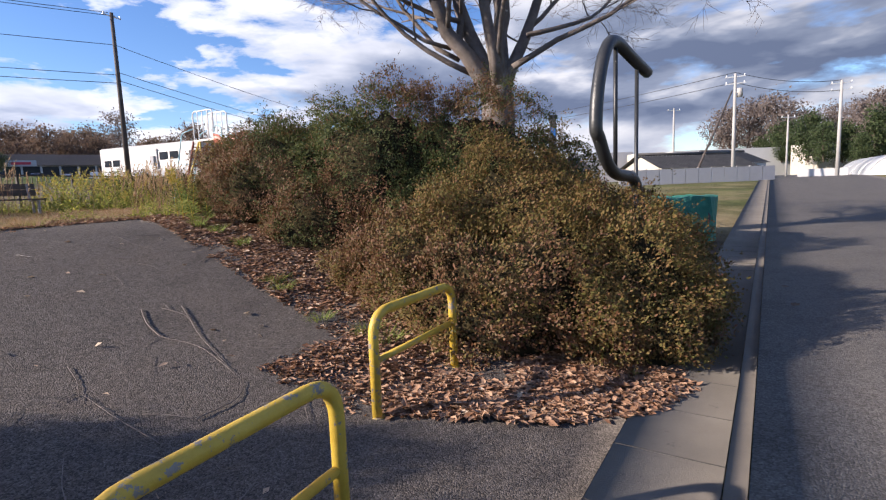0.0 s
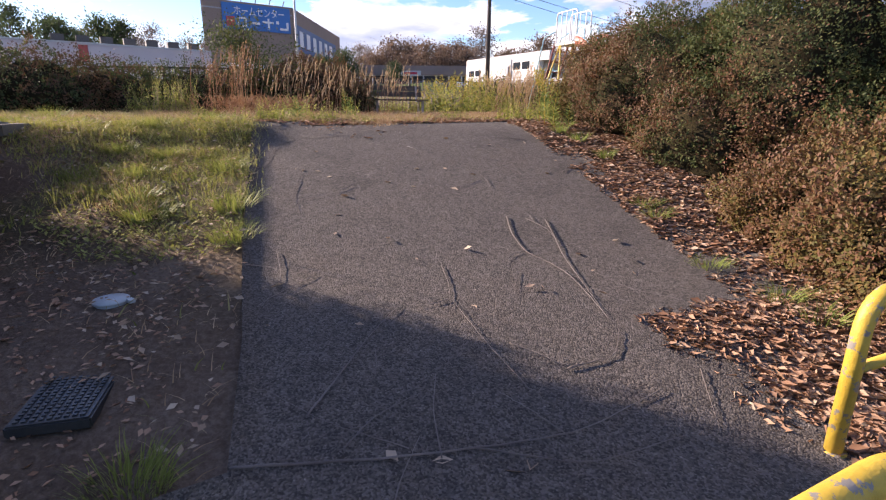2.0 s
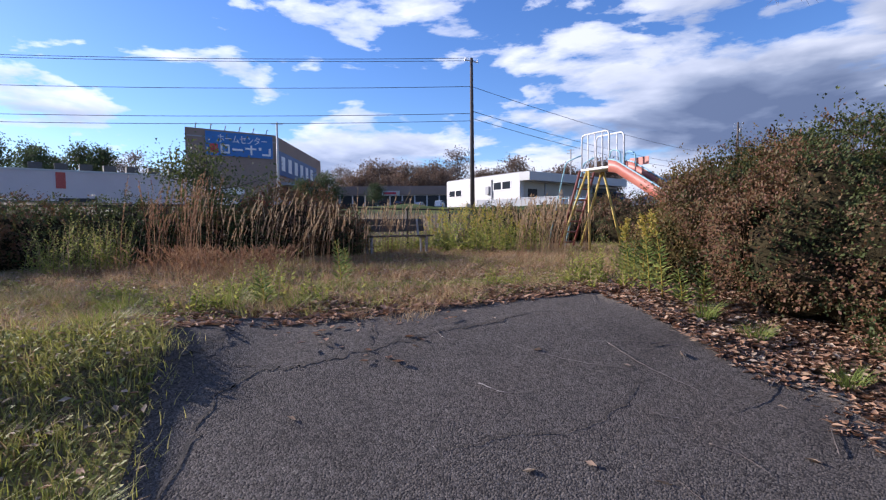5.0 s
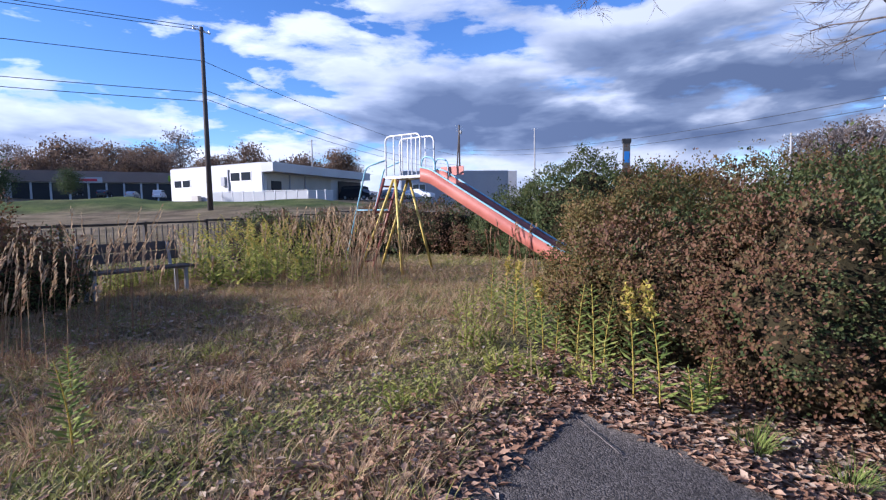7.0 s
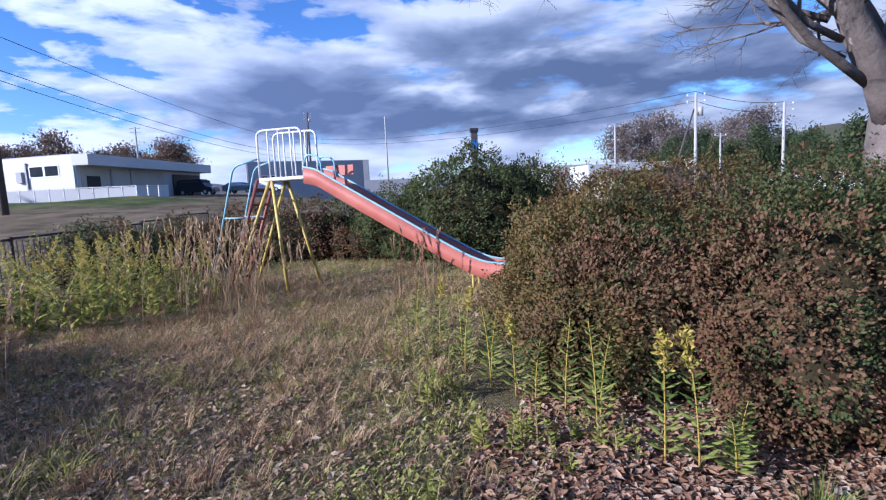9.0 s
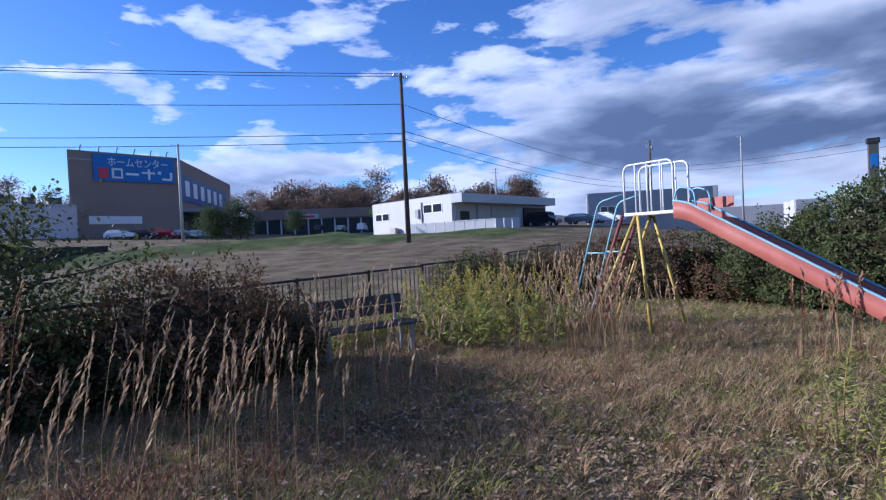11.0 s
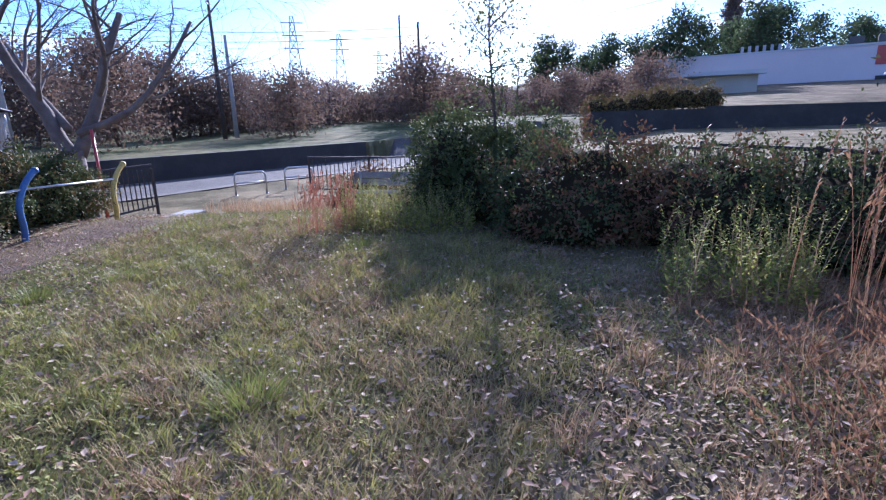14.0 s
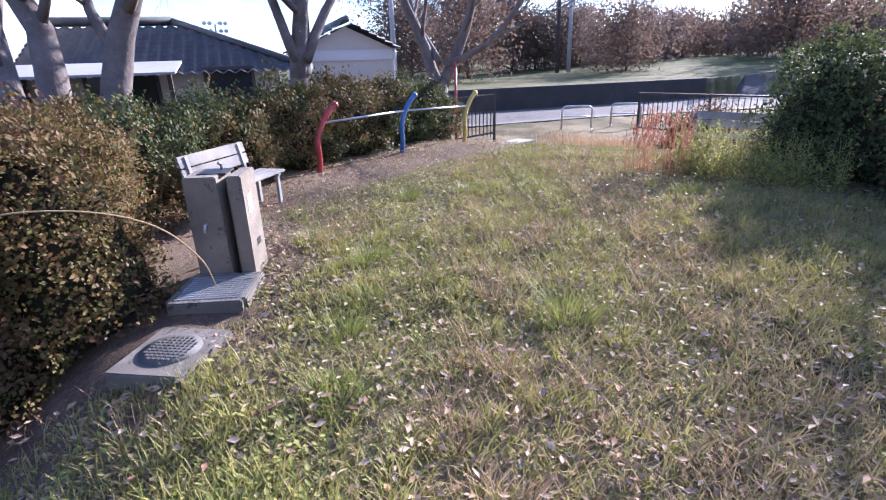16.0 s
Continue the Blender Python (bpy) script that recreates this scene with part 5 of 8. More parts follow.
# ---- trees ----
def bare_tree(x, y, stems, label, seed, reach=1.0, twigs=3, z=None, droop=0.0):
    """A leafless tree. stems: (yaw, pitch, length, radius) of its main limbs, after a short trunk."""
    r = np.random.default_rng(seed)
    root = thing("tree", (x, y, (Hs(x, y) if z is None else z) - 0.05), label, "tree")
    trunk, limbs, tw = [], [], []

    def grow(p, d, length, rad, depth):
        n = 7 if depth < 2 else 5
        P, q = [p.copy()], p.copy()
        dd = d.copy()
        for i in range(n - 1):
            lift = 0.10 - droop if depth < 2 else (0.02 - droop if depth == 2 else -0.015 - droop)
            dd = dd + r.normal(size=3) * (0.13 if depth < 3 else 0.2) + np.array([0, 0, lift])
            dd /= np.linalg.norm(dd)
            q = q + dd * length / (n - 1)
            P.append(q.copy())
        P = np.array(P)
        R = rad * np.linspace(1, 0.42 if depth < 3 else 0.25, n)
        (trunk if depth == 0 else limbs if depth < 3 else tw).append((P, R))
        if depth >= 4 or rad < 0.0035:
            return
        kids = 9 if twigs >= 7 and depth == 0 and rad > 0.18 else (4, 5, 6, twigs)[min(depth, 3)]
        for k in range(kids):
            t = 0.3 + 0.7 * (k + r.random() * 0.8) / kids if depth else 0.35 + 0.65 * (k + r.random()) / kids
            t = min(t, 0.98)
            s = np.array([np.interp(t, np.linspace(0, 1, n), P[:, j]) for j in range(3)])
            i = min(int(t * (n - 1)), n - 2)
            base = P[i + 1] - P[i]
            base /= np.linalg.norm(base)
            side = r.normal(size=3)
            side -= (side @ base) * base
            side /= np.linalg.norm(side)
            side[2] *= 0.45
            nd = base * 0.75 + side * (0.75 + 0.3 * r.random())
            nd /= np.linalg.norm(nd)
            grow(s, nd, length * (0.50 + 0.22 * r.random()) * (reach if depth < 2 else 0.8), max(0.0042, float(np.interp(t, np.linspace(0, 1, n), R)) * (0.42 + 0.16 * r.random())), depth + 1)

    for yaw, pitch, length, rad, base in stems:
        d = np.array([-math.sin(radians(yaw)) * math.cos(radians(pitch)), math.cos(radians(yaw)) * math.cos(radians(pitch)), math.sin(radians(pitch))])
        grow(np.array(base, float), d, length, rad, 0)
    tube_part("trunk", trunk, M["bark"], root, sides=14)
    V, F = tubes(limbs, sides=7)
    mpart("branchwork", raw_mesh("branchwork", V, F, M["bark"], True), root)
    V, F = tubes(tw, sides=3)
    mpart("twig_mass", raw_mesh("twig_mass", V, F, M["twig"], True), root, kind="stuff")
    return root


def bole(root, pts, rad, name="bole"):
    V, F = tubes([(np.array(pts, float), np.array(rad))], 16)
    mpart(name, raw_mesh(name, V, F, M["bark"], True), root, "thick smooth grey bole")


T0 = bare_tree(1.12, 10.55, [(70, 40, 3.2, 0.19, (-0.06, 0, 2.45)), (35, 62, 3.6, 0.17, (-0.05, 0.03, 2.75)), (10, 78, 3.8, 0.17, (0.02, 0.03, 2.85)), (-25, 72, 4.0, 0.17, (0.08, 0.0, 2.8)), (-70, 54, 3.4, 0.14, (0.1, 0.02, 2.65)), (150, 62, 3.3, 0.13, (0.0, -0.1, 2.7)), (80, 24, 3.0, 0.06, (-0.5, 0, 3.0)), (-100, 22, 3.0, 0.065, (0.3, 0, 3.1)), (70, 18, 3.2, 0.05, (-0.75, 0.1, 3.3)), (170, 26, 2.6, 0.06, (0, -0.2, 3.1)), (88, 16, 3.2, 0.042, (-0.9, 0, 3.5)), (60, 16, 3.2, 0.04, (-0.8, 0.25, 3.8)), (104, 12, 3.2, 0.05, (-0.7, 0, 4.0)), (-85, 14, 3.2, 0.05, (0.6, 0, 3.7))],
               "large leafless tree with smooth grey bark, forking into many limbs", 3, 1.05, 7, droop=0.015)
bole(T0, [(-0.02, 0, -0.1), (-0.02, 0, 0.5), (0.0, 0, 1.4), (0.0, 0, 2.2), (0.0, 0, 2.6), (0.0, 0, 2.95)], [0.48, 0.38, 0.33, 0.335, 0.30, 0.16])
T1 = bare_tree(-10.3, -4.2, [(150, 62, 3.0, 0.17, (0, 0, 1.1)), (75, 70, 3.2, 0.16, (0.05, 0, 1.2)), (110, 45, 3.2, 0.10, (-0.1, 0.1, 1.6)), (-60, 50, 2.6, 0.10, (0, 0, 1.5))], "leafless grey-barked tree behind the hedge", 11, 1.05, 3)
bole(T1, [(0, 0, -0.1), (0, 0, 0.5), (0.02, 0, 1.3)], [0.32, 0.23, 0.22])
T2 = bare_tree(-13.9, -4.9, [(150, 66, 3.0, 0.15, (0, 0, 1.2)), (80, 66, 3.0, 0.14, (-0.05, 0, 1.2)), (60, 35, 3.2, 0.08, (-0.1, 0.1, 1.7)), (160, 40, 2.6, 0.08, (0, 0, 1.8))], "leafless tree by the lower gate", 13, 1.05, 3)
bole(T2, [(0, 0, -0.1), (0, 0, 0.5), (0, 0, 1.4)], [0.28, 0.2, 0.19])
T3 = bare_tree(-6.7, -2.4, [(-165, 62, 3.0, 0.24, (0.35, 0, 0.5)), (160, 74, 3.0, 0.20, (0.05, 0, 0.6)), (95, 62, 3.2, 0.20, (-0.3, 0.05, 0.4))], "large tree with three thick grey stems behind the azalea", 17, 1.0, 3)
bole(T3, [(0.05, 0, -0.1), (0.05, 0, 0.3), (0.05, 0, 0.8)], [0.55, 0.42, 0.36])


def leafy_tree(name, x, y, h, spread, seed, mat, n, leaf, label, trunk_r=0.07, crown_from=0.35, clumps=26, z=None, category="tree", group="", density=1.0):
    """A tapered trunk, limbs and a crown of leaf clumps with gaps."""
    r = np.random.default_rng(seed)
    root = thing(name, (x, y, (Hs(x, y) if z is None else z) - 0.03), label, category, group)
    t = np.linspace(0, 1, 7)
    P = np.stack([np.cumsum(r.normal(size=7) * 0.03 * h / 3), np.cumsum(r.normal(size=7) * 0.03 * h / 3), t * h * 0.85], 1)
    P[0, :2] = 0
    lines, C = [(P, trunk_r * (1 - 0.75 * t))], []
    for k in range(clumps):
        tt = crown_from + (1 - crown_from) * (k + r.random()) / clumps
        s = np.array([np.interp(min(tt, 1) * 0.95, t, P[:, j]) for j in range(3)])
        a = r.random() * 6.28
        w = spread * (0.35 + 0.65 * r.random()) * math.sin(math.pi * min(0.98, (tt - crown_from) / (1 - crown_from) * 0.8 + 0.18)) ** 0.7
        e = s + np.array([math.cos(a) * w, math.sin(a) * w, h * 0.10 * r.random()])
        lines.append((np.array([s, (s + e) / 2 + r.normal(size=3) * 0.05, e]), trunk_r * np.array([0.35, 0.2, 0.08])))
        C.append(e)
        C.append((s + e) / 2 + r.normal(size=3) * 0.08 * spread)
    tube_part("trunk", lines[:1], M["twig"], root, sides=7)
    V, F = tubes(lines[1:], 4)
    mpart("branchwork", raw_mesh("branchwork", V, F, M["twig"], True), root)
    C = np.array(C)
    i = r.integers(0, len(C), n)
    Q = C[i] + r.normal(size=(n, 3)) * np.array([1, 1, 0.62]) * spread * 0.20 * density
    D = r.normal(size=(n, 3)) + np.array([0, 0, 0.4])
    L = leaf * (0.6 + 0.8 * r.random(n))
    V, F = flat_cards(Q, D, r.normal(size=(n, 3)) + np.array([0, 0, 1.2]), L, L * 0.55)
    mpart("crown", raw_mesh("crown", V, F, M[mat]), root, kind="stuff")
    return root


leafy_tree("small_tree", -12.1, 8.5, 2.35, 1.15, 4, "leaf_dark", 4600, 0.06, "small sparse evergreen tree beside the railing", 0.05, 0.42, 22)
leafy_tree("small_tree", -14.6, 3.2, 3.7, 0.85, 6, "leaf_dark", 1700, 0.055, "slender half-bare tree above the shaded shrub", 0.035, 0.3, 26)
leafy_tree("leafy_shoot", -1.42, 8.55, 1.75, 0.36, 8, "leaf_bright", 520, 0.12, "fresh green leafy shoots growing out of the azalea", 0.02, 0.5, 12)


# far woods: a few patterns, copied
def woods(name, pts, h, spread, mat, n, leaf, label, seed, group):
    r = np.random.default_rng(seed)
    protos = []
    for k, (x, y, z, s) in enumerate(pts):
        if len(protos) < 5:
            t = leafy_tree(name, x, y, h, spread, seed * 10 + k, mat, n, leaf, label, h * 0.02, 0.08, 34, z=z, group=group, density=1.1)
            t.scale = (s, s, s)
            protos.append(t)
        else:
            src = protos[int(r.integers(0, 5))]
            c = copy_thing(src, pose(x, y, z, 0, 0, r.random() * 360))
            c.scale = (s, s, s)
            c.rotation_euler = Euler((0, 0, r.random() * 6.28))


def row(yaw0, yaw1, D0, D1, n, z, seed, smin=0.8, smax=1.25, jitter=8):
    """Places along an arc seen from the lawn: ways in degrees, distances, ground heights."""
    r = np.random.default_rng(seed)
    out = []
    for i in range(n):
        t = (i + r.random() * 0.7) / n
        a, D = radians(yaw0 + (yaw1 - yaw0) * t), D0 + (D1 - D0) * t + r.normal() * jitter
        zz = z[0] + (z[1] - z[0]) * t
        out.append((-6.5 - D * math.sin(a), 5.2 + D * math.cos(a), zz, smin + (smax - smin) * r.random()))
    return out


woods("autumn_tree", row(125, 150, 50, 42, 14, (1.6, 1.6), 1, 0.6, 1.25, jitter=7), 6.2, 3.2, "forest_brown", 5200, 0.21, "reddish brown autumn tree beyond the field", 2, "autumn woods beyond the field")
woods("autumn_tree", row(88, 126, 95, 60, 20, (3.0, 1.5), 3, 0.65, 1.25, jitter=9), 6.0, 4.2, "forest_brown", 4200, 0.29, "brown and green autumn tree on the slope", 4, "autumn woods on the slope")
woods("bare_tree", row(100, 135, 75, 46, 16, (2.5, 1.6), 5, 0.7, 1.3, jitter=7), 7.0, 2.8, "forest_bare", 1500, 0.16, "bare grey-brown tree at the wood's edge", 6, "bare trees at the wood's edge")
woods("conifer", row(78, 100, 120, 120, 16, (6, 3), 7, jitter=8), 15.0, 4.2, "forest_green", 3600, 0.5, "dark green tree on the ridge", 8, "trees on the western ridge")
woods("conifer", row(66, 80, 150, 140, 9, (9, 7), 9, jitter=8), 14.0, 4.5, "forest_green", 3600, 0.5, "dark tree behind the long store", 10, "trees behind the store")
woods("autumn_tree", row(14, 44, 190, 180, 40, (12, 11), 11, 0.6, 1.2, jitter=14), 11.0, 6.0, "forest_brown", 2600, 0.6, "russet autumn tree on the far hill", 12, "autumn trees on the far hill")
woods("bare_tree", row(30, 72, 220, 220, 30, (17, 17), 13, 0.6, 1.1, jitter=14), 12.0, 6.0, "forest_bare", 1600, 0.6, "bare grey tree on the far hill", 14, "bare trees on the far hill")
woods("conifer", row(-34, -52, 150, 105, 30, (5, 1), 15, 0.5, 1.0, jitter=8), 11.0, 3.6, "forest_green", 3600, 0.45, "dark green cedar beyond the houses", 16, "cedars beyond the houses")
woods("conifer", row(-30, -45, 175, 175, 12, (9, 9), 17, jitter=8), 13.0, 6.0, "forest_bare", 2400, 0.6, "brown wooded hillside tree", 18, "wooded hillside")
woods("dark_tree", [(-49.0, 47.7, 4.1, 1.0), (-48.0, 55.5, 4.9, 0.62), (-51.5, 46.0, 4.0, 0.9)], 4.3, 2.3, "forest_green", 6000, 0.18, "round dark evergreen tree on the grass bank", 19, "evergreens on the bank")
leafy_tree("poplar", -155, 28, 23, 2.4, 50, "forest_bare", 14000, 0.6, "tall slender grey poplar tree", 0.3, 0.05, 60, z=10)


# far hills
def hill(yaw0, yaw1, D, heights, mat, depth=120, label="wooded far hill"):
    n = 60
    r = np.random.default_rng(int(D))
    V, F = [], []
    a = np.radians(np.linspace(yaw0, yaw1, n))
    hh = np.interp(np.linspace(0, 1, n), np.linspace(0, 1, len(heights)), heights) + r.normal(size=n) * max(heights) * 0.02
    for k, (d, f) in enumerate(((0, 0), (0.12, 0.55), (0.35, 0.86), (0.7, 1.0), (1.3, 0.9))):
        q = D + d * depth
        V.append(np.stack([-6.5 - q * np.sin(a), 5.2 + q * np.cos(a), -2 + (hh + 2) * f], 1))
    V = np.concatenate(V)
    F = [(k * n + i, k * n + i + 1, (k + 1) * n + i + 1, (k + 1) * n + i) for k in range(4) for i in range(n - 1)]
    mpart("backdrop", raw_mesh("backdrop", V, np.array(F), mat, True), None, label, "structure")


# The blue-grey of distance haze is put into the far hills' colour.
M["hill_far"] = surface("hazy_wooded_hills", [(0.06, 0.07, 0.085), (0.10, 0.10, 0.105), (0.15, 0.13, 0.13)], 0.02, 0.3, 0.95, 0)
M["hill_green"] = surface("wooded_hillside", [(0.03, 0.04, 0.02), (0.06, 0.06, 0.03), (0.11, 0.08, 0.05)], 0.06, 0.8, 0.95, 0)
hill(70, -30, 900, [26, 44, 60, 42, 62, 58, 50, 34, 22, 26, 18, 14], M["hill_far"], 300)
hill(-26, -75, 190, [5, 14, 19, 21, 22, 22], M["hill_green"], 60)
hill(150, 84, 150, [5, 7, 10, 13, 14, 14], M["hill_green"], 80)
hill(84, 15, 260, [22, 24, 23, 22, 20, 17, 8], M["hill_green"], 90)


# ---- park furniture ----
def barrier(p, q, h=0.75, r=0.032, label="yellow tubular barrier with chipped paint", mat="yellow", group="barriers at the park entrance", z=None, bar=0.38):
    (x1, y1), (x2, y2) = p, q
    z1, z2 = (Hs(x1, y1), Hs(x2, y2)) if z is None else (z, z)
    root = thing("barrier", (x1, y1, z1), label, "barrier", group)
    d = np.array([x2 - x1, y2 - y1, z2 - z1])
    P = bend([(0, 0, 0), (0, 0, h), (d[0], d[1], h + d[2] * 0.6), (d[0], d[1], d[2])], 0.16, 7)
    tube_part("frame", [(P, r)], M[mat], root, sides=12)
    tube_part("crossbar", [(np.array([(0, 0, bar), (d[0], d[1], d[2] + bar)]), r * 0.7)], M[mat], root, sides=10)
    for k in (0, 1):
        c = d * k
        V, F = tubes([(np.array([(c[0], c[1], c[2] - 0.02), (c[0], c[1], c[2] + 0.035)]), r * 1.5)], 12)
        mpart("foot_collar", raw_mesh("foot_collar", V, F, M[mat]), root)
    return root


barrier((-0.47, 3.03), (0.02, 3.85), 0.68)
barrier((-0.46, 1.93), (-0.90, 1.08), 0.75)
barrier((-19.0, -5.6), (-19.65, -5.0), 0.68, 0.03, "grey steel tube barrier at the lower gate", "steel", "barriers at the lower gate")
barrier((-20.6, -5.0), (-21.1, -4.3), 0.68, 0.03, "grey steel tube barrier at the lower gate", "steel", "barriers at the lower gate")


def curled_frame():
    """The tall black curved pipe with two thin uprights that stands in the azaleas."""
    root = thing("curved_pipe_frame", (1.75, 4.95, Hs(1.75, 4.95)), "tall curved black pipe frame with two thin uprights, chipped paint", "play equipment")
    o = np.array([1.75, 4.95, Hs(1.75, 4.95)])
    u = np.array([0.62, 0.78, 0])

    def at(s, z):
        return np.array([1.40, 4.40, 0]) + u * s * 1.45 + np.array([0, 0, z - 0.06])
    P = [at(0.66, 2.60), at(0.30, 2.68), at(0.10, 2.74), at(-0.02, 2.71), at(-0.12, 2.55), at(-0.20, 2.25), at(-0.22, 1.95), at(-0.18, 1.95), at(-0.08, 1.74), at(0.08, 1.62), at(0.28, 1.62), at(0.42, 1.59), at(0.52, 1.42), at(0.56, 1.2), at(0.55, 0.0)]
    P = np.array(P)
    t = np.linspace(0, len(P) - 1, 60)
    Q = np.stack([np.interp(t, np.arange(len(P)), P[:, k]) for k in range(3)], 1)
    for _ in range(4):
        Q[1:-1] = (Q[:-2] + Q[2:] + 2 * Q[1:-1]) / 4
    tube_part("pipe", [(Q - o, 0.052)], M["black"], root, sides=14)
    for s, zt in ((0.08, 2.72), (0.45, 2.58)):
        tube_part("upright", [(np.array([at(s, zt), at(s, 1.62 if s < 0.2 else 0.1)]) - o, 0.019)], M["black"], root, sides=8)


curled_frame()


def net_bin():
    root = thing("net_covered_bin", (4.6, 10.25, Hs(4.6, 10.25) + 0.02), "rubbish cage covered with green netting", "bin", rz=-32)
    bm = bmesh.new()
    bmesh.ops.create_grid(bm, x_segments=14, y_segments=14, size=0.5)
    ret = bmesh.ops.extrude_edge_only(bm, edges=[e for e in bm.edges if e.is_boundary])
    vs = [v for v in ret["geom"] if isinstance(v, bmesh.types.BMVert)]
    for v in vs:
        v.co.z -= 0.45
    ret = bmesh.ops.extrude_edge_only(bm, edges=[e for e in bm.edges if e.is_boundary and all(v in vs for v in e.verts)])
    for v in [v for v in ret["geom"] if isinstance(v, bmesh.types.BMVert)]:
        v.co.z -= 0.43
    for v in bm.verts:
        v.co.x *= 1.3
        v.co.z += 0.9
        n = noise.noise(v.co * 3.1)
        v.co += Vector((n, noise.noise(v.co * 2.7 + Vector((5, 0, 0))), noise.noise(v.co * 4))) * 0.06
    part("netting", bm, M["net"], root)
    for sx in (-0.6, 0.6):
        for sy in (-0.45, 0.45):
            one_box("post", (sx, sy, 0.42), (0.04, 0.04, 0.84), M["iron"], root)


net_bin()


def fence(pts, h=1.1, gap=0.13):
    """A dark steel railing: posts, two rails and upright bars, one panel object per stretch."""
    for k in range(len(pts) - 1):
        p, q = np.array(pts[k][:2], float), np.array(pts[k + 1][:2], float)
        L = np.linalg.norm(q - p)
        m = max(1, round(L / 2.0))
        for j in range(m):
            a, b = p + (q - p) * j / m, p + (q - p) * (j + 1) / m
            za, zb = Hs(*a), Hs(*b)
            yaw = math.degrees(math.atan2(b[1] - a[1], b[0] - a[0]))
            root = thing("railing", (a[0], a[1], za), "dark brown steel railing panel with upright bars", "fence", "railing round the park", rz=yaw)
            W = float(np.linalg.norm(b - a))
            dz = zb - za
            one_box("post", (0, 0, h / 2), (0.06, 0.06, h + 0.02), M["fence"], root, bevel=0.006)
            one_box("post", (W, 0, dz + h / 2), (0.05, 0.05, h), M["fence"], root) if k == len(pts) - 2 and j == m - 1 else None
            for zz in (h - 0.03, 0.14):
                one_box("rail", (W / 2, 0, zz + dz / 2), (W, 0.045, 0.04), M["fence"], root)
            bar = None
            n = int(W / gap)
            for i in range(1, n):
                if bar is None:
                    bar = one_box("bar", (0, 0, 0), (0.018, 0.018, h - 0.2), M["fence"], root)
                    ob = bar
                else:
                    ob = mpart("bar", bar.data, root)
                ob.location = (W * i / n, 0, dz * i / n + 0.13 + (h - 0.2) / 2)


fence([(-9.75, 23.5), (-10.95, 15.2), (-11.55, 12.0), (-12.2, 8.2), (-14.6, 6.2), (-18.2, 3.6), (-20.2, 0.2), (-19.9, -3.6)])
fence([(-9.75, 23.5), (-2.0, 19.4), (1.2, 14.8), (3.3, 11.9), (3.1, 10.6)], gap=0.13)
fence([(-14.2, -4.7), (-15.6, -4.9)], gap=0.13)


def bench(x, y, rz, label, mat, LB=1.6):
    root = thing("bench", (x, y, Hs(x, y)), label, "bench", rz=rz)
    for k in range(3):
        one_box("seat_plank", (0, -0.13 + 0.135 * k, 0.42), (LB, 0.125, 0.035), M[mat], root, bevel=0.006)
    tilt = Matrix.Translation((0, 0.24, 0.0)) @ Matrix.Rotation(radians(-12), 4, "X")
    for k in range(2):
        one_box("back_plank", (0, 0.02, 0.60 + 0.155 * k), (LB, 0.03, 0.14), M[mat], root, bevel=0.006, m=tilt)
    for s in (-LB * 0.4, LB * 0.4):
        one_box("leg", (s, -0.14, 0.2), (0.05, 0.04, 0.42), M["pole_grey"], root)
        one_box("leg", (s, 0.17, 0.2), (0.05, 0.04, 0.42), M["pole_grey"], root)
        one_box("bracket", (s, 0.0, 0.385), (0.05, 0.36, 0.03), M["pole_grey"], root)
        one_box("back_bracket", (s, 0.0, 0.60), (0.045, 0.03, 0.42), M["pole_grey"], root, m=tilt)
    if LB < 1.5:
        root.scale = (0.84, 0.84, 0.84)
    return root


bench(-8.06, -0.56, 218, "weathered grey plank park bench by the hedge", "wood_grey", 1.25)
bench(-10.12, 11.75, 59, "dark weathered plank bench among the weeds", "wood_dark")
bench(-16.6, 0.4, 100, "grey plank bench by the lower railing", "wood_grey")


